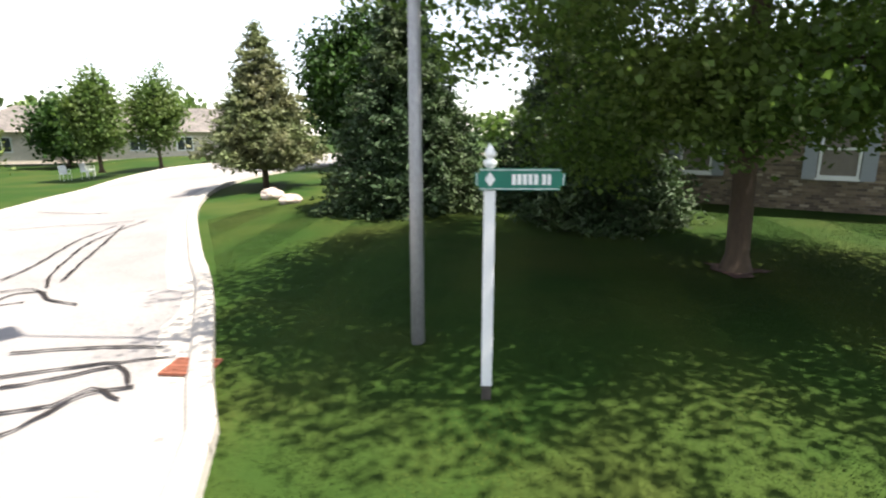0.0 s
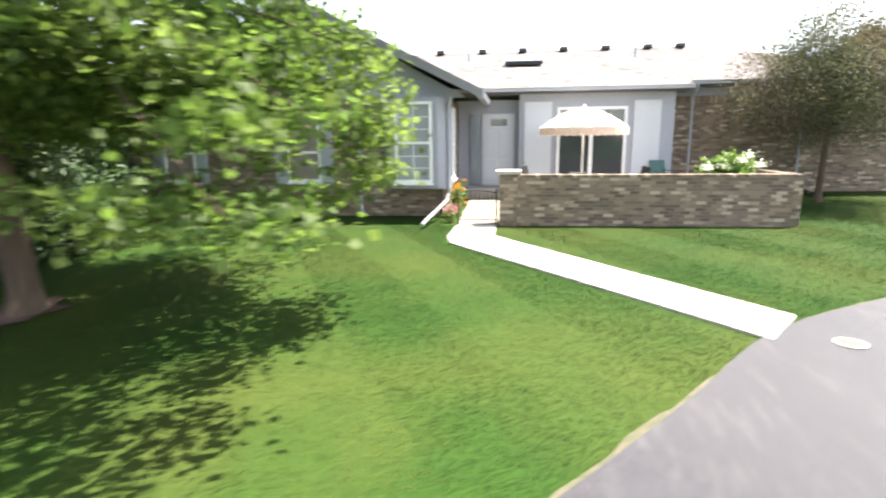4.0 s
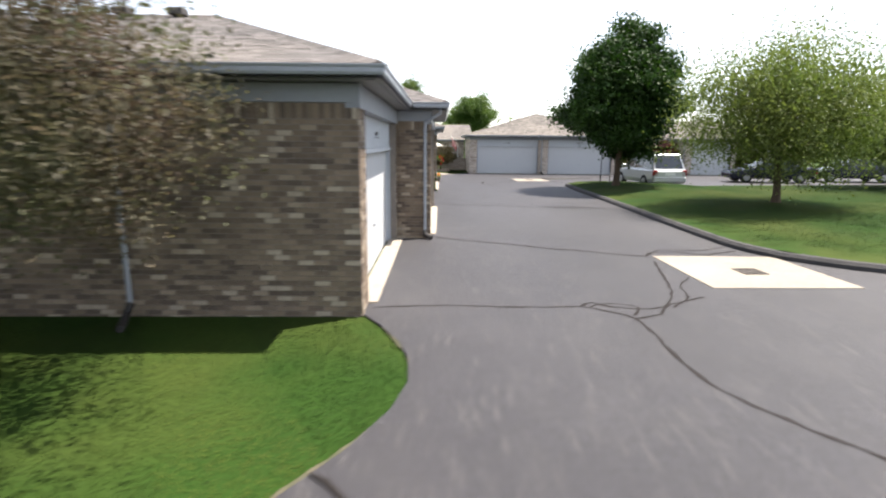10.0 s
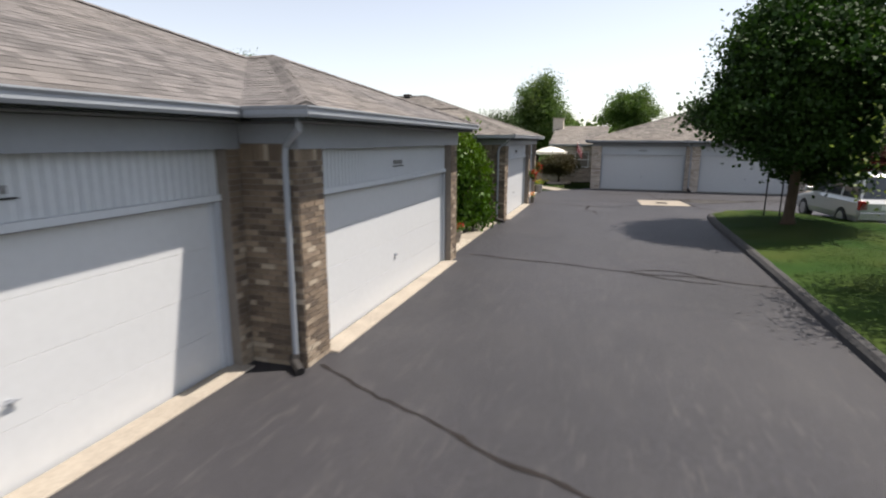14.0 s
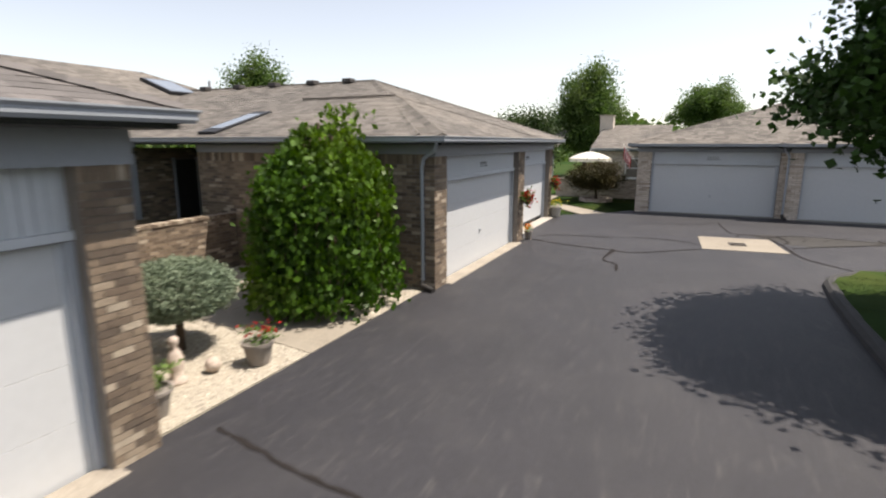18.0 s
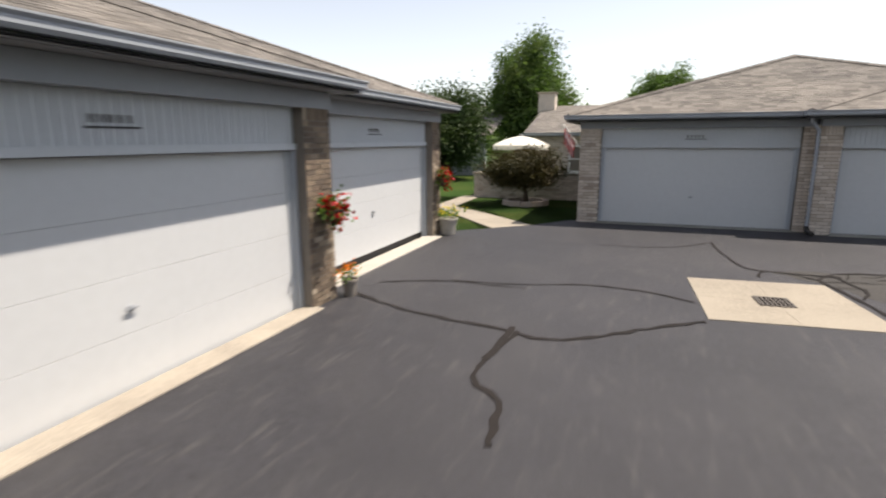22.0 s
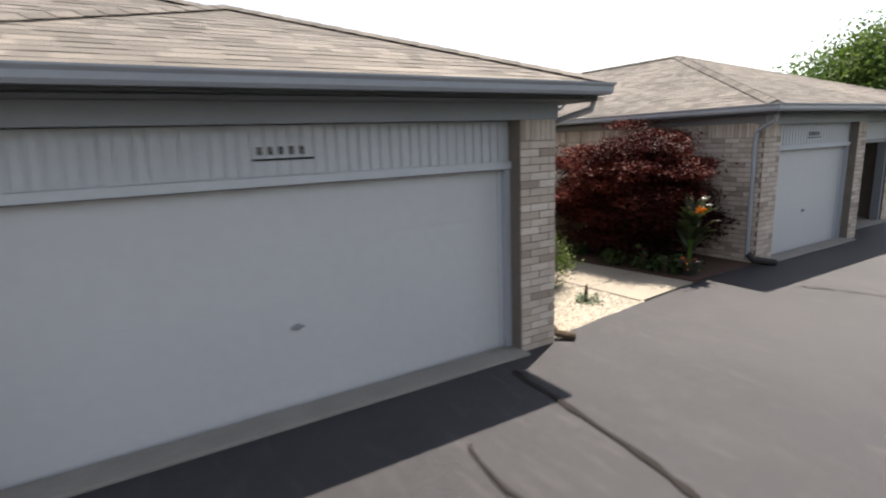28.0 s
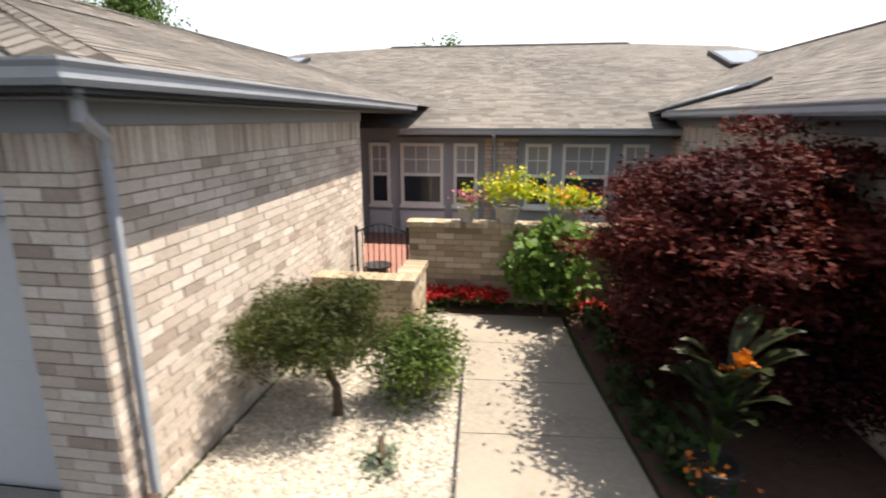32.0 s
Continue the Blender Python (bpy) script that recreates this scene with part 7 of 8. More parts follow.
# first court ornaments
planter(6.82, 27.6, 0.02, 0.14, 0.19, 0.3, M["terracotta"], "grey stone flower pot on the gravel")
flowers("geranium", np.stack([6.82 + _r.normal(size=14) * 0.09, 27.6 + _r.normal(size=14) * 0.09, _r.uniform(0.33, 0.5, 14)], 1), 0.06, "hydrangea", "f_red", "red geranium and grasses in a stone pot", 87, 10, 3)
planter(6.8, 26.1, 0.02, 0.15, 0.2, 0.3, M["terracotta"], "grey stone flower pot on the gravel")
flowers("potted_plant", np.stack([6.8 + _r.normal(size=14) * 0.1, 26.1 + _r.normal(size=14) * 0.1, _r.uniform(0.33, 0.5, 14)], 1), 0.08, "hydrangea", "hydrangea", "green plant in a stone pot", 88, 12, 2)
tagged(part("garden_statue", Mesh().lathe(6.35, 26.75, [(0.12, 0.0), (0.12, 0.06), (0.07, 0.09), (0.09, 0.2), (0.10, 0.32), (0.06, 0.42), (0.03, 0.46), (0.06, 0.52), (0.055, 0.58), (0.0, 0.61)], 12), M["boulder"], smooth=True), "small weathered stone garden statue", "statue")
tagged(part("stone_ball", Mesh().lathe(6.5, 27.15, [(0.01, 0.02), (0.08, 0.05), (0.1, 0.12), (0.07, 0.19), (0.0, 0.21)], 12), M["boulder"], smooth=True), "small pale stone ball on the gravel", "ornament")
planter(6.55, 31.1, 0.02, 0.15, 0.19, 0.32, M["concrete_pale"], "pale pot beside the mulberry")
shrub("dwarf_juniper", 3.6, 27.0, 0.02, (0.5, 0.5, 0.25), 0.26, 120, 0.07, "juniper", "low juniper on the gravel", 68, per=8, ratio=0.3)


def hanging_basket(x, y, z, label, seed):
    th = thing("wall_basket", x, y, z, label=label, category="basket")
    rng = np.random.default_rng(seed)
    part("basket", Mesh().lathe(x, y, [(0.02, z - 0.2), (0.12, z - 0.12), (0.16, z), (0.13, z)], 12), M["bark"], th)
    part("bracket", Mesh().tube([(x - 0.14, y, z + 0.25), (x, y, z + 0.28), (x, y, z)], 0.008, 5), M["dark"], th)
    p = np.stack([x + rng.normal(size=60) * 0.06, y + rng.normal(size=60) * 0.08, z + rng.normal(size=60) * 0.085], 1)
    quads("foliage", leaves(p, 0.07, 8, 0.05, 0.2, 0.7, rng), M["hydrangea"], th)
    quads("blossoms", leaves(p[:34] + (0.05, 0, 0.0), 0.075, 6, 0.045, 0.2, 0.9, rng), M["f_red"], th)


hanging_basket(7.55, 37.4, 1.3, "wall basket of red geraniums on the brick pier", 92)
hanging_basket(7.08, 42.8, 1.35, "wall basket of red geraniums on the end pier", 93)
planter(7.52, 37.82, 0.0, 0.08, 0.11, 0.26, M["terracotta"], "small stone pot beside the garage pier")
flowers("potted_flowers", np.stack([7.52 + _r.normal(size=14) * 0.07, 37.82 + _r.normal(size=14) * 0.07, _r.uniform(0.28, 0.42, 14)], 1), 0.05, "hydrangea", "f_ora", "orange and yellow flowers in a small pot", 94, 8, 5)
planter(7.12, 43.0, 0.02, 0.17, 0.22, 0.38, M["concrete_pale"], "white-washed pot at the garage corner")
flowers("potted_flowers", np.stack([7.12 + _r.normal(size=20) * 0.12, 43.0 + _r.normal(size=20) * 0.12, _r.uniform(0.42, 0.62, 20)], 1), 0.06, "hydrangea", "f_yel", "yellow flowers in a white pot", 95, 9, 5)


# north-west garden
n1 = thing("house", 7, 52.6, 0, label="tan brick house with a chimney behind the corner garden", category="house")
wall("wall", n1, (6.6, 56.0), (9.75, 56.0), -0.2, 2.4, M["mortar"])
brick_rows(n1, (6.6, 56.0), (9.75, 56.0), 0, 2.4, "brickB", 0, soldier=False, holes=[(1.6, 2.6, 0.7, 2.0)])
window_unit(n1, "y", 56.0, 8.2, 9.2, 0.75, 1.95, -1)
shingled(n1, [(6.2, 55.5, 2.5), (10.5, 55.5, 2.5), (10.5, 61.0, 3.95), (6.2, 61.0, 3.95)], M["shingle"])
gutter(n1, [(6.2, 55.5), (9.7, 55.5)], 2.38)
ch = part("chimney", Mesh().box(6.0, 60, 3.4, 6.85, 60.8, 4.55), M["brickB_i"], n1, "tan brick chimney")
part("chimney_cap", Mesh().box(5.93, 59.93, 4.552, 6.92, 60.87, 4.62), M["concrete"], ch, bevel=0.02)
fh = thing("house", -4, 66, 0, label="far grey-roofed house beyond the lawn", category="house")
wall("wall", fh, (-10, 64), (2, 64), -0.2, 2.5, M["greysiding"])
for a in (-8.5, -5, -1.5):
    window_unit(fh, "y", 63.98, a, a + 1.0, 0.8, 2.1, -1)
shingled(fh, [(-10.6, 63.5, 2.5), (2.5, 63.5, 2.5), (2.5, 69, 4.6), (-10.6, 69, 4.6)], M["shingle"])
nw = thing("garden_wall", 7.5, 51.3, 0, label="low tan brick wall round the corner patio", category="wall")
wall("wall", nw, (5.2, 51.3), (9.73, 51.3), -0.1, 0.9, M["mortar"])
brick_rows(nw, (5.2, 51.3), (9.73, 51.3), 0, 0.9, "brickB", 60, soldier=False)
part("cap", Mesh().box(5.15, 51.24, 0.902, 9.73, 51.56, 0.97), M["concrete"], nw, bevel=0.01)
tree("smoke_bush", 7.6, 49.6, 0.1, 0.6, 0.06, (7.45, 49.6, 1.2), (1.2, 1.15, 0.66), 150, 150, 0.085, "bronze", "bronze-green round shrub in a stone ring", 96, (0.22, 0.22, 0.10), 0.2, 0, 0.45, 14, cat="shrub")
ring = thing("planter_ring", 7.6, 49.6, 0, label="round ring of stone blocks under the shrub", category="planter")
for k in range(14):
    a = k * 2 * math.pi / 14
    c_, s_ = math.cos(a), math.sin(a)
    q_ = [(7.6 + r_ * math.cos(b), 49.6 + r_ * math.sin(b)) for r_, b in ((0.62, a - 0.21), (0.80, a - 0.21), (0.80, a + 0.21), (0.62, a + 0.21))]
    part("block", Mesh().hexa([(*q, -0.02) for q in q_] + [(*q, 0.16) for q in q_]), M["boulder"], ring, bevel=0.012)


def umbrella(x, y, z0, ztop, zrim, r, valance, label):
    th = thing("patio_umbrella", x, y, z0, label=label, category="umbrella")
    part("pole", Mesh().tube([(x, y, z0), (x, y, ztop + 0.03)], 0.022, 8), M["white"], th)
    part("base", Mesh().lathe(x, y, [(0.25, z0), (0.25, z0 + 0.05), (0.05, z0 + 0.1)], 16), M["dark"], th)
    seg, rings = 8, 5
    can, val = Mesh(), Mesh()
    P = lambda s, t: (x + r * t * math.cos(s * 2 * math.pi / seg), y + r * t * math.sin(s * 2 * math.pi / seg), ztop - (ztop - zrim) * (t ** 1.7))
    for s in range(seg):
        for k in range(rings):
            t0, t1 = k / rings, (k + 1) / rings
            can.poly(P(s, t0), P(s, t1), P(s + 0.5, t1 * 0.975), P(s + 0.5, t0 * 0.975)).poly(P(s + 0.5, t0 * 0.975), P(s + 0.5, t1 * 0.975), P(s + 1, t1), P(s + 1, t0))
        for a in (0, 0.25, 0.5, 0.75):
            k0, k1 = (0.975 if a else 1.0), 1.0
            p0, p1 = Vector(P(s + a, 0.985)), Vector(P(s + a + 0.25, 0.985))
            val.poly(p0, p1, p1 - Vector((0, 0, 0.17)), (p0 + p1) / 2 - Vector((0, 0, 0.20)), p0 - Vector((0, 0, 0.17)))
        part("valance_panel", val, valance, th)
        val = Mesh()
        part("rib", Mesh().tube([P(s, 0.02), (P(s, 0.5)[0], P(s, 0.5)[1], P(s, 0.5)[2] - 0.02), (P(s, 0.99)[0], P(s, 0.99)[1], P(s, 0.99)[2] - 0.02)], 0.007, 4), M["white"], th)
    part("canopy", can, M["canvas"], th)
    part("finial", Mesh().lathe(x, y, [(0.03, ztop), (0.035, ztop + 0.04), (0.0, ztop + 0.09)], 8), M["white"], th)


umbrella(-2.78, 10.75, gz(-2.8, 10.7) + 0.1, 2.30, 1.80, 1.1, M["canvas2"], "cream patio umbrella with a floral valance, open")
umbrella(6.65, 53.0, 0, 2.34, 1.98, 1.15, M["canvas"], "cream patio umbrella, open, behind the garden wall")
pt = thing("patio_table", -2.78, 10.75, -0.12, label="round dark patio table under the umbrella", category="table")
part("top", Mesh().lathe(-2.78, 10.75, [(0.6, 0.58), (0.6, 0.61), (0.03, 0.612)], 24), M["dark"], pt)
for k in range(4):
    a = k * math.pi / 2 + 0.4
    part("leg", Mesh().tube([(-2.78 + 0.45 * math.cos(a), 10.75 + 0.45 * math.sin(a), -0.13), (-2.78 + 0.4 * math.cos(a), 10.75 + 0.4 * math.sin(a), 0.58)], 0.018, 6), M["dark"], pt)


def patio_chair(x, y, z, rz, mtl, label):
    th = thing("patio_chair", x, y, z, rz, label=label, category="chair", group="patio chairs")
    part("seat", Mesh().box(-0.24, -0.24, 0.40, 0.24, 0.24, 0.44), mtl, th, local=True, bevel=0.01)
    part("backrest", Mesh().hexa([(-0.24, 0.22, 0.44), (0.24, 0.22, 0.44), (0.24, 0.25, 0.44), (-0.24, 0.25, 0.44), (-0.22, 0.32, 0.92), (0.22, 0.32, 0.92), (0.22, 0.35, 0.92), (-0.22, 0.35, 0.92)]), mtl, th, local=True, bevel=0.01)
    for sx in (-0.22, 0.22):
        for sy in (-0.22, 0.22):
            part("leg", Mesh().tube([(sx, sy, 0), (sx * 0.95, sy * 0.95, 0.41)], 0.018, 6), mtl, th, local=True)
        part("armrest", Mesh().box(sx - 0.025, -0.22, 0.64, sx + 0.025, 0.26, 0.665), mtl, th, local=True)
        part("arm_post", Mesh().tube([(sx, -0.2, 0.42), (sx, -0.2, 0.65)], 0.015, 6), mtl, th, local=True)


for cx_, cy_, rz_, mm_ in ((-1.55, 10.6, -80, "dark"), (-3.1, 9.55, 190, "dark"), (-3.9, 11.3, 70, "dark"), (-0.45, 12.2, 10, "greenplastic")):
    patio_chair(cx_, cy_, gz(cx_, cy_) + 0.1, rz_, M[mm_], "green plastic garden chair by the house wall" if mm_ == "greenplastic" else "dark metal chair round the patio table")
hyd = shrub("hydrangea", 0.15, 9.3, gz(0.15, 9.3) + 0.1, (0.55, 0.35, 0.3), 0.82, 110, 0.13, "hydrangea", "hydrangea behind the patio wall", 97, per=8, ratio=0.8)
for q_ in ((0.55, 9.2, 1.15), (0.35, 9.0, 1.05), (-0.35, 8.95, 0.9), (0.75, 9.05, 0.95), (0.0, 9.0, 0.92)):
    quads("flower_head", leaves([q_], 0.05, 70, (0.06, 0.06, 0.05), 0.2, 0.9, np.random.default_rng(98)), M["f_white"], hyd, kind="stuff", label="creamy white flower head")
flowers("bedding_plants", np.stack([_r.uniform(-6.0, -5.75, 20), _r.uniform(8.4, 9.2, 20), _r.uniform(-0.15, 0.0, 20)], 1), 0.08, "hydrangea", "f_pink", "pink bedding flowers beside the gate", 99, 8, 7)
flowers("shrub_coleus", np.stack([_r.uniform(-5.95, -5.7, 26), _r.uniform(9.2, 10.2, 26), _r.uniform(-0.1, 0.5, 26)], 1), 0.11, "hydrangea", "f_ora", "orange and green leafy plant beside the path", 100, 8, 6)
flowers("bedding_plants", np.stack([_r.uniform(-4.75, -4.5, 14), _r.uniform(8.7, 9.4, 14), _r.uniform(-0.15, 0.0, 14)], 1), 0.08, "hydrangea", "f_pink", "pink bedding flowers beside the pier", 101, 8, 6)
planter(-4.05, 11.9, gz(-4, 11.9) + 0.1, 0.16, 0.22, 0.3, M["dark"], "dark pot on the patio")
flowers("geranium", np.stack([-4.05 + _r.normal(size=18) * 0.14, 11.9 + _r.normal(size=18) * 0.14, _r.uniform(0.25, 0.5, 18)], 1), 0.08, "hydrangea", "f_red", "red geranium in a dark pot", 102, 10, 4)

# flag on the house corner
fl = thing("flag", 9.0, 51.9, 1.2, label="small striped flag on a slanted white pole", category="flag")
part("pole", Mesh().tube([(9.4, 52.0, 1.5), (8.5, 51.7, 2.75)], 0.014, 6), M["white"], fl)
for k in range(9):
    m_ = Mesh()
    for i in range(4):
        x0_, x1_ = 8.55 + k * 0.04, 8.55 + (k + 1) * 0.04
        z0_, z1_ = 2.62 - k * 0.06 - i * 0.15, 2.62 - k * 0.06 - (i + 1) * 0.15
        m_.poly((x0_, 51.72 + 0.03 * math.sin(i * 2), z0_), (x1_, 51.74 + 0.03 * math.sin(i * 2), z0_ - 0.05), (x1_, 51.74 + 0.03 * math.sin(i * 2 + 2), z1_ - 0.05), (x0_, 51.72 + 0.03 * math.sin(i * 2 + 2), z1_))
    part("stripe", m_, M["f_red"] if k % 2 == 0 else M["white"], fl)

# ---- street furniture ----
sp = thing("sign_post", -11.5, -2.97, gz(-11.5, -2.97), 36.2, label="white square sign post with a green street sign", category="street sign")
ZS = 2.4
post = part("post", Mesh().box(-0.05, -0.05, 0.12, 0.05, 0.05, ZS - 0.26), M["white"], sp, local=True, bevel=0.006)
part("ground_sleeve", Mesh().box(-0.045, -0.045, -0.15, 0.045, 0.045, 0.12), M["iron"], sp, local=True)
part("post_cap", Mesh().box(-0.065, -0.065, ZS - 0.26, 0.065, 0.065, ZS - 0.235), M["white"], sp, local=True, bevel=0.006)
part("finial", Mesh().lathe(0, 0, [(0.03, ZS - 0.235), (0.03, ZS - 0.21), (0.055, ZS - 0.19), (0.06, ZS - 0.16), (0.03, ZS - 0.135), (0.028, ZS - 0.125), (0.05, ZS - 0.11), (0.052, ZS - 0.09), (0.025, ZS - 0.035), (0.0, ZS)], 14), M["white"], sp, local=True, smooth=True)
_bm = bmesh.new()
bmesh.ops.create_cube(_bm, size=1, matrix=Matrix.Translation((0.26, 0, 2.09)) @ Matrix.Diagonal((0.78, 0.018, 0.19, 1)))
bmesh.ops.bevel(_bm, geom=[e for e in _bm.edges if abs((e.verts[0].co - e.verts[1].co).normalized().y) > 0.9], offset=0.04, segments=4, affect="EDGES")
_mm = Mesh()
_bm.verts.index_update()
_mm.v, _mm.f = [tuple(v.co) for v in _bm.verts], [tuple(v.index for v in f.verts) for f in _bm.faces]
_bm.free()
_mm.v = [(x, y - 0.06, z) for x, y, z in _mm.v]
blade = part("sign_blade", _mm, M["sign"], sp, local=True, label="green rounded street sign with a pale border")
yb = -0.0705
for k, (x0_, w_) in enumerate(((0.19, 0.042), (0.238, 0.042), (0.286, 0.042), (0.334, 0.042), (0.382, 0.042), (0.452, 0.040), (0.498, 0.036))):
    part("letter_bar", Mesh().box(x0_, yb - 0.002, 2.045, x0_ + w_ * 0.8, yb + 0.001, 2.135), M["white"], blade, local=True)
part("diamond", Mesh().poly((-0.045, yb - 0.001, 2.09), (0.0, yb - 0.001, 2.025), (0.045, yb - 0.001, 2.09), (0.0, yb - 0.001, 2.155)), M["white"], blade, local=True)
part("border", Mesh().box(-0.085, yb - 0.001, 2.005, 0.605, yb + 0.001, 2.011).box(-0.085, yb - 0.001, 2.169, 0.605, yb + 0.001, 2.175).box(-0.118, yb - 0.001, 2.04, -0.112, yb + 0.001, 2.14).box(0.632, yb - 0.001, 2.04, 0.638, yb + 0.001, 2.14), M["white"], blade, local=True)
lp = thing("lamp_post", -12.9, -2.4, gz(-12.9, -2.4), label="tall tapered grey metal lamp post", category="lamp post")
part("shaft", Mesh().tube([(-12.9, -2.4, gz(-12.9, -2.4) - 0.1), (-12.9, -2.4, 1.0), (-12.9, -2.4, 7.4)], [0.085, 0.078, 0.045], 14), M["pole"], lp, smooth=True)
part("arm", Mesh().tube([(-12.9, -2.4, 7.35), (-13.4, -2.8, 7.6), (-14.2, -3.4, 7.65)], [0.03, 0.028, 0.025], 8), M["pole"], lp)
part("lamp_head", Mesh().box(-14.7, -3.7, 7.55, -14.1, -3.3, 7.68), M["pole"], lp, bevel=0.03)
for px, py, ph in ((15.95, 34.4, 2.0), (16.35, 34.15, 1.75)):
    ps = thing("marker_post", px, py, island_z(px, py), label="thin dark post on the island's tip", category="post", group="posts on the island's tip")
    part("post", Mesh().tube([(px, py, 0.05), (px, py, ph)], 0.024, 8), M["dark"], ps)
    part("cap", Mesh().lathe(px, py, [(0.03, ph - 0.03), (0.03, ph + 0.005), (0.0, ph + 0.015)], 8), M["dark"], ps)


def boulder(x, y, r, seed):
    rng = random.Random(seed)
    bm = bmesh.new()
    bmesh.ops.create_icosphere(bm, subdivisions=3, radius=r)
    for v in bm.verts:
        k = 1 + 0.22 * noise.noise(v.co * (1.6 / r) + Vector((seed, 0, 0))) + 0.06 * noise.noise(v.co * (5 / r))
        v.co = Vector((v.co.x * 1.25 * k, v.co.y * k, v.co.z * 0.72 * k + r * 0.35))
    data = bpy.data.meshes.new("boulder")
    bm.to_mesh(data)
    bm.free()
    data.materials.append(M["boulder"])
    ob = tagged(new("boulder", data), "pale tan landscape boulder on the lawn", "boulder", "boulders")
    ob.matrix_basis = pose(x, y, gz(x, y), 0, 0, seed * 40)


boulder(-25.2, 3.6, 0.33, 1)
boulder(-23.6, 3.25, 0.29, 2)
# bench round the small tree
bn = thing("tree_bench", -41.7, -2.6, -0.85, label="dark bench round a small tree", category="bench")
part("seat", Mesh().lathe(-41.7, -2.6, [(0.9, -0.48), (0.9, -0.42), (0.45, -0.42), (0.45, -0.48)], 8), M["dark"], bn)
for k in range(8):
    a = k * math.pi / 4
    part("leg", Mesh().box(-41.7 + 0.8 * math.cos(a) - 0.03, -2.6 + 0.8 * math.sin(a) - 0.03, -0.95, -41.7 + 0.8 * math.cos(a) + 0.03, -2.6 + 0.8 * math.sin(a) + 0.03, -0.46), M["dark"], bn)
for k, (cx_, cy_) in enumerate(((-47.5, 3.6), (-46.9, 4.6), (-48.2, 5.2))):
    patio_chair(cx_, cy_, gz(cx_, cy_), 100 + 30 * k, M["white"], "white garden chair on the far lawn")
# far house over the street
f2 = thing("house", -64, 16, -0.8, label="long tan brick ranch house across the street", category="house")
fp0, fp1 = (-70, 2.0), (-58, 26)
wall("wall", f2, fp0, fp1, -0.9, 1.9, M["brickB_i"], 0.3)
_d = (Vector(fp1) - Vector(fp0)).normalized()
_n = Vector((_d.y, -_d.x))
def _fp(s, o, z):
    q = Vector(fp0) + _d * s + _n * o
    return (q.x, q.y, z)
shingled(f2, [_fp(-1.2, 0.7, 1.9), _fp(27.8, 0.7, 1.9), _fp(24.5, -6, 4.4), _fp(3, -6, 4.4)], M["shingle"])
for s in (2.5, 6, 9.5, 13, 17, 21):
    w_ = part("window", Mesh().hexa([_fp(s, 0.02, 0.1), _fp(s + 1.5, 0.02, 0.1), _fp(s + 1.5, 0.06, 0.1), _fp(s, 0.06, 0.1), _fp(s, 0.02, 1.5), _fp(s + 1.5, 0.02, 1.5), _fp(s + 1.5, 0.06, 1.5), _fp(s, 0.06, 1.5)]), M["white"], f2, "white-framed window")
    for a in (0.1, 0.8):
        part("pane", Mesh().hexa([_fp(s + a, 0.06, 0.2), _fp(s + a + 0.6, 0.06, 0.2), _fp(s + a + 0.6, 0.07, 0.2), _fp(s + a, 0.07, 0.2), _fp(s + a, 0.06, 1.4), _fp(s + a + 0.6, 0.06, 1.4), _fp(s + a + 0.6, 0.07, 1.4), _fp(s + a, 0.07, 1.4)]), M["glass"], w_)


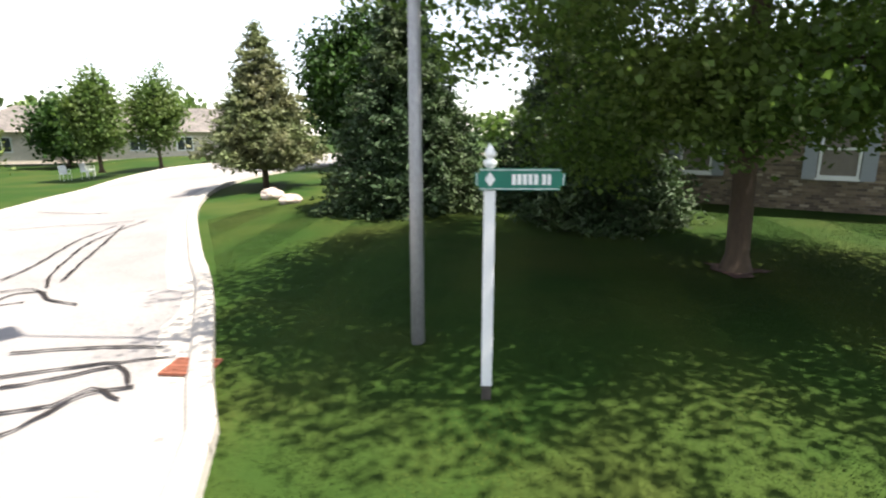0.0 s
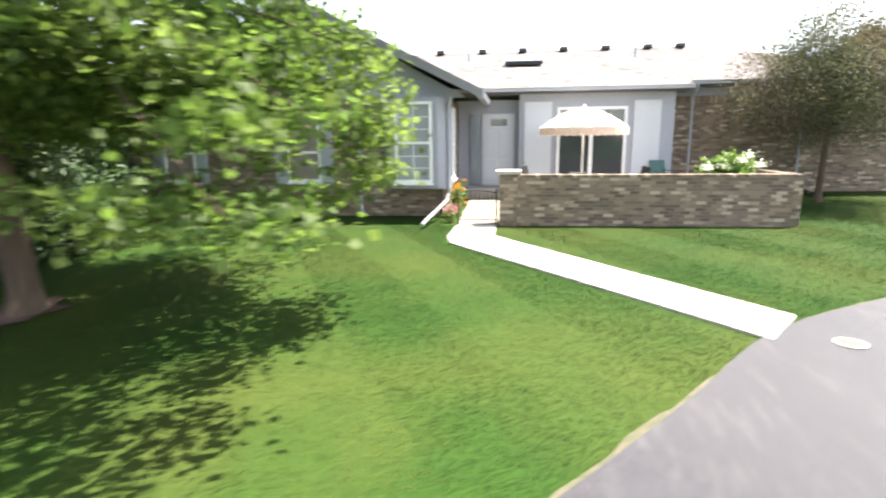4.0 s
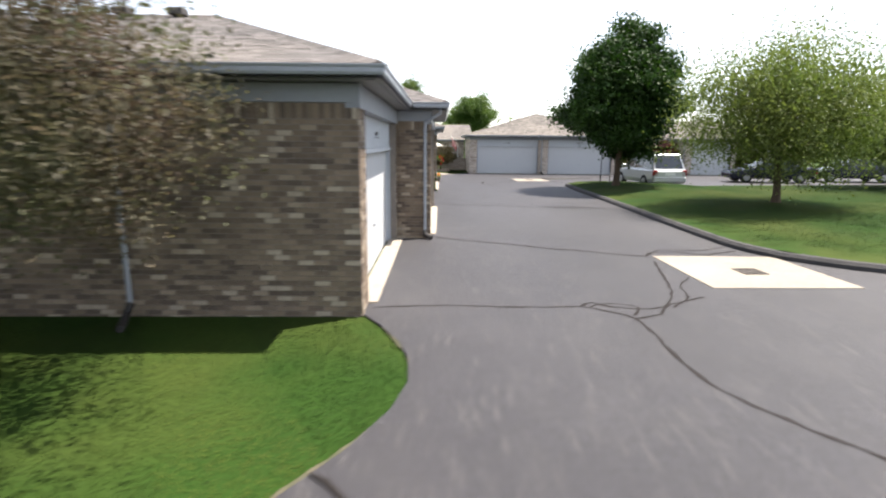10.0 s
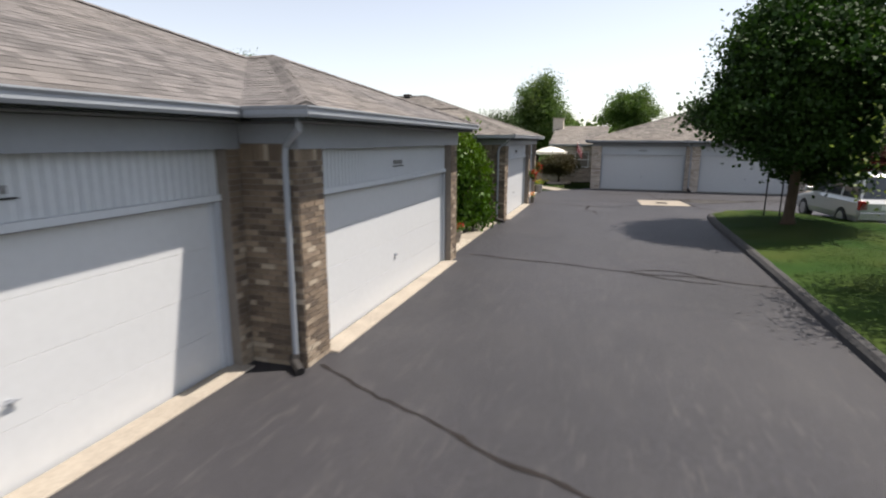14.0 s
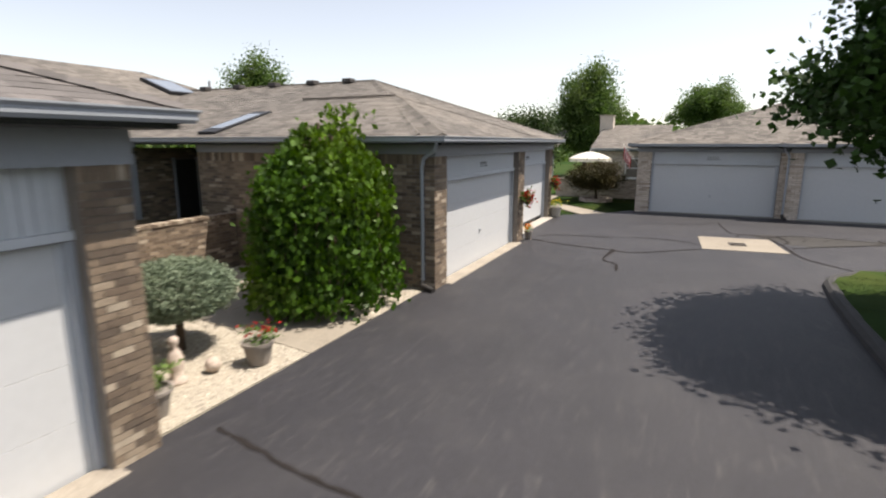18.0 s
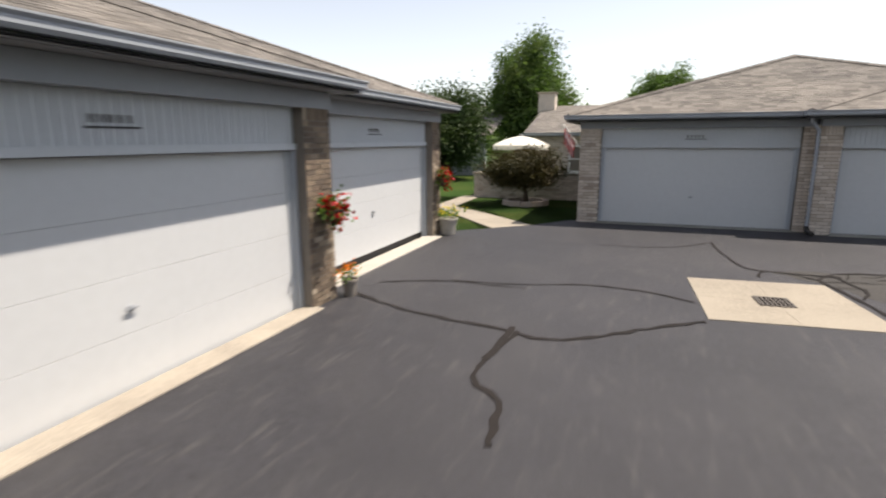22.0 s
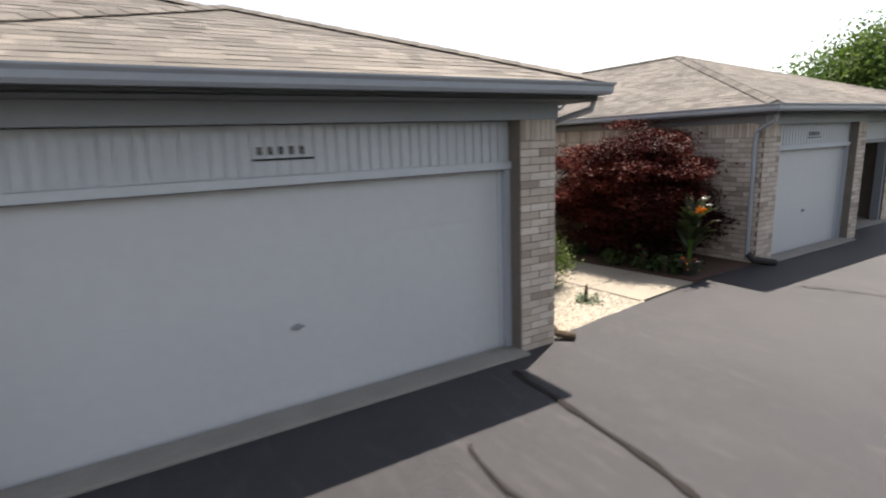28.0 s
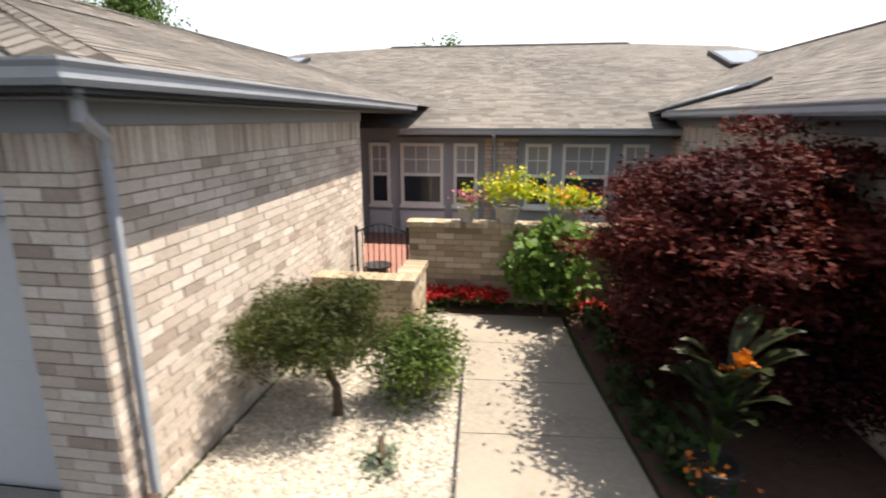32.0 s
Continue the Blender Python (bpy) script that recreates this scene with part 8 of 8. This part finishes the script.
# ---- cars ----
def car(x, y, z, rz, paint, suv, label):
    """A parked car, its nose along +x of its own frame."""
    th = thing("car", x, y, z, rz, label=label, category="car")
    L, W = (4.5, 1.82) if suv else (4.8, 1.80)
    low, belt, roof = (0.32, 1.02, 1.75) if suv else (0.25, 0.92, 1.42)
    h = W / 2
    nose = 0.80 if suv else 0.68
    # lower body as cross-sections along the length
    prof = [(-L / 2, low + 0.18, belt - 0.12, 0.90), (-L / 2 + 0.1, low, belt, 0.97), (-L / 2 + 0.9, low, belt, 1.0), (0.3, low, belt, 1.0), (L / 2 - 1.25, low, belt - 0.02, 1.0), (L / 2 - 0.9, low, nose + 0.14, 0.99), (L / 2 - 0.12, low, nose, 0.94), (L / 2, low + 0.15, nose - 0.15, 0.86)]
    m = Mesh()
    for px, zl, zh, k in prof:
        w = h * k
        m.v += [(px, -w * 0.94, zl), (px, -w, zl + 0.2), (px, -w * 0.985, zh - 0.1), (px, -w * 0.92, zh), (px, w * 0.92, zh), (px, w * 0.985, zh - 0.1), (px, w, zl + 0.2), (px, w * 0.94, zl)]
    n = 8
    for i in range(len(prof) - 1):
        for j in range(n):
            m.f.append((i * n + j, i * n + (j + 1) % n, (i + 1) * n + (j + 1) % n, (i + 1) * n + j))
    m.f += [tuple(range(n)), tuple((len(prof) - 1) * n + j for j in reversed(range(n)))]
    body = part("body", m, paint, th, local=True, bevel=0.02)
    # cabin
    xb, xr0, xr1, xf = (-L / 2 + 0.12, -L / 2 + 0.42, 0.55, 1.15) if suv else (-L / 2 + 0.75, -L / 2 + 1.5, 0.25, 1.05)
    wb, wr = h * 0.92, h * 0.74
    B = [(xb, -wb, belt - 0.02), (xf, -wb, belt - 0.02), (xf, wb, belt - 0.02), (xb, wb, belt - 0.02)]
    T = [(xr0, -wr, roof), (xr1, -wr, roof - 0.03), (xr1, wr, roof - 0.03), (xr0, wr, roof)]
    part("cabin", Mesh().hexa(B + T), paint, th, local=True, bevel=0.03)
    def pane(a, b, c, d, inset, out):
        a, b, c, d = (Vector(q) for q in (a, b, c, d))
        ce = (a + b + c + d) / 4
        nn = (b - a).cross(d - a).normalized()
        if nn.dot(ce - Vector((0.2, 0, belt))) < 0:
            nn = -nn
        q = [v.lerp(ce, inset) + nn * out for v in (a, b, c, d)]
        r = [v - nn * 0.02 for v in q]
        return Mesh().hexa([tuple(v) for v in r] + [tuple(v) for v in q])
    part("rear_window", pane(B[0], B[3], T[3], T[0], 0.14, 0.012), M["glass"], th, local=True)
    part("windscreen", pane(B[1], B[2], T[2], T[1], 0.1, 0.012), M["glass"], th, local=True)
    for s in (0, 1):
        b0, b1, t0, t1 = (B[0], B[1], T[0], T[1]) if s == 0 else (B[3], B[2], T[3], T[2])
        for k in range(3 if suv else 2):
            nn = 3 if suv else 2
            f0, f1 = k / nn, (k + 1) / nn
            L_ = lambda p, q, f: Vector(p).lerp(Vector(q), f)
            part("side_window", pane(L_(b0, b1, f0), L_(b0, b1, f1), L_(t0, t1, f1), L_(t0, t1, f0), 0.12, 0.012), M["glass"], th, local=True)
        sy = -1 if s == 0 else 1
        part("door_handle", Mesh().box(-0.35, sy * h * 0.985, belt - 0.2, -0.15, sy * (h * 0.985 + 0.025), belt - 0.165), paint, th, local=True)
        part("mirror", Mesh().box(0.85, sy * h * 0.93, belt, 1.05, sy * (h + 0.17), belt + 0.15), paint, th, local=True, bevel=0.02)
        part("tail_light", Mesh().box(-L / 2 + 0.0, sy * h * 0.70, belt - 0.32, -L / 2 + 0.12, sy * h * 0.955, belt - 0.04), M["lightred"], th, local=True, bevel=0.01)
        part("headlight", Mesh().box(L / 2 - 0.16, sy * h * 0.58, nose - 0.2, L / 2 - 0.02, sy * h * 0.88, nose - 0.06), M["skyglass"], th, local=True, bevel=0.01)
        for wx in (-L / 2 + 0.92, L / 2 - 0.88):
            rr = 0.36 if suv else 0.32
            y0 = sy * (h - 0.2)
            y1 = sy * (h + 0.01)
            wm = Mesh()
            wm.tube([(wx, y0, rr), (wx, y1 - sy * 0.03, rr), (wx, y1, rr)], [rr, rr, rr * 0.93], 20)
            wh = part("wheel", wm, M["tyre"], th, local=True)
            part("rim", Mesh().tube([(wx, y1 - sy * 0.02, rr), (wx, y1 + sy * 0.012, rr)], [rr * 0.62, rr * 0.56], 14), M["rim"], wh, local=True)
    part("bumper", Mesh().box(-L / 2 - 0.05, -h * 0.92, low + 0.08, -L / 2 + 0.12, h * 0.92, low + 0.32), M["rim"] if suv else paint, th, local=True, bevel=0.02)
    part("number_plate", Mesh().box(-L / 2 - 0.02, -0.26, belt - 0.3, -L / 2 + 0.02, 0.26, belt - 0.16), M["white"], th, local=True)
    if suv:
        for sy in (-0.6, 0.6):
            part("roof_rail", Mesh().tube([(-1.6, sy, roof + 0.03), (0.3, sy, roof + 0.02)], 0.02, 6), M["dark"], th, local=True)
    return th


car(18.75, 35.2, 0.015, 95, M["silver"], True, "silver sport utility vehicle parked beside the island")
car(27.6, 39.2, 0.015, 172, M["navy"], False, "dark blue saloon car parked beyond the island")
car(33.4, 40.2, 0.015, 172, M["navy"], False, "dark blue saloon car parked beyond the island")


# ---- lawns ----
def grass(name, poly, n, h, seed, label, holes=(), zf=None, bias=None):
    """Loose blades of mown grass."""
    rng = np.random.default_rng(seed)
    xs, ys = [q[0] for q in poly], [q[1] for q in poly]
    x, y = rng.uniform(min(xs), max(xs), n), rng.uniform(min(ys), max(ys), n)
    ok = inside(poly, x, y)
    for q in holes:
        ok &= ~inside(q, x, y)
    if bias is not None:
        ok &= rng.uniform(0, 1, n) < bias(x, y)
    x, y = x[ok], y[ok]
    m = len(x)
    z = np.interp(y + 0.25 * x, [-8, -5.8, -2.9, -0.2, 2, 7, 9, 13, 15], [-1.12, -0.83, -0.55, -0.46, -0.38, -0.27, -0.22, -0.05, 0.0]) - 0.016 if zf is None else np.array([zf(a, b) for a, b in zip(x, y)]) - 0.01
    a = rng.uniform(0, 2 * math.pi, m)
    w = rng.uniform(0.003, 0.0065, m)
    hh = h * rng.uniform(0.5, 1.2, m)
    lx, ly = rng.normal(size=m) * hh * 0.45, rng.normal(size=m) * hh * 0.45
    stripe = np.sin((x * 0.86 + y * 0.5) * math.pi / 1.1) > 0
    lx += np.where(stripe, 0.5, -0.5) * hh * 0.5
    ly += np.where(stripe, -0.86, 0.86) * hh * 0.5
    dx, dy = np.cos(a) * w, np.sin(a) * w
    v = np.stack([np.stack([x - dx, y - dy, z], 1), np.stack([x + dx, y + dy, z], 1), np.stack([x + lx, y + ly, z + hh], 1)], 1)
    quads(name, v, M["grass"], kind="stuff", label=label, category="grass")


FRONT = [(-8.2, -3.55), (-10.0, -4.75), (-11.6, -5.5), (-12.5, -5.35), (-15.3, -3.6), (-20.4, -1.1), (-24, 0.6), (-24, 6), (-16, 9.4), (-6.3, 9.4), (-6.0, 8.2), (1.2, 8.1), (1.3, 12.9), (1.3, 13.4), (6.5, 13.4)] + drive_edge[::-1]
PATHHOLE = [(-2.0, 2.03), (-5.78, 6.45), (-5.7, 8.1), (-4.85, 8.1), (-4.87, 6.95), (-1.47, 2.72)]
grass("lawn_grass", FRONT, 1700000, 0.018, 201, "mown green lawn with faint stripes", [PATHHOLE] + DIRT)
grass("island_grass", [(14.4, 35.5), (14.4, 18), (15.2, 16.8), (22, 14.2), (30, 14), (30, 30), (19.4, 30.8), (17.1, 36.4), (16.4, 37)], 460000, 0.032, 202, "mown grass on the island", zf=island_z)
grass("lawn_grass", [(7.0, 43.3), (9.7, 46.2), (9.7, 51.2), (2, 51.2), (2, 43.5)], 170000, 0.032, 203, "mown grass of the corner garden", [[(7.87, 44.2), (5.9, 46.6), (4.8, 47.7), (4.7, 51.5), (5.4, 51.5), (5.5, 48.0), (6.5, 47.3), (8.73, 45.0)]])
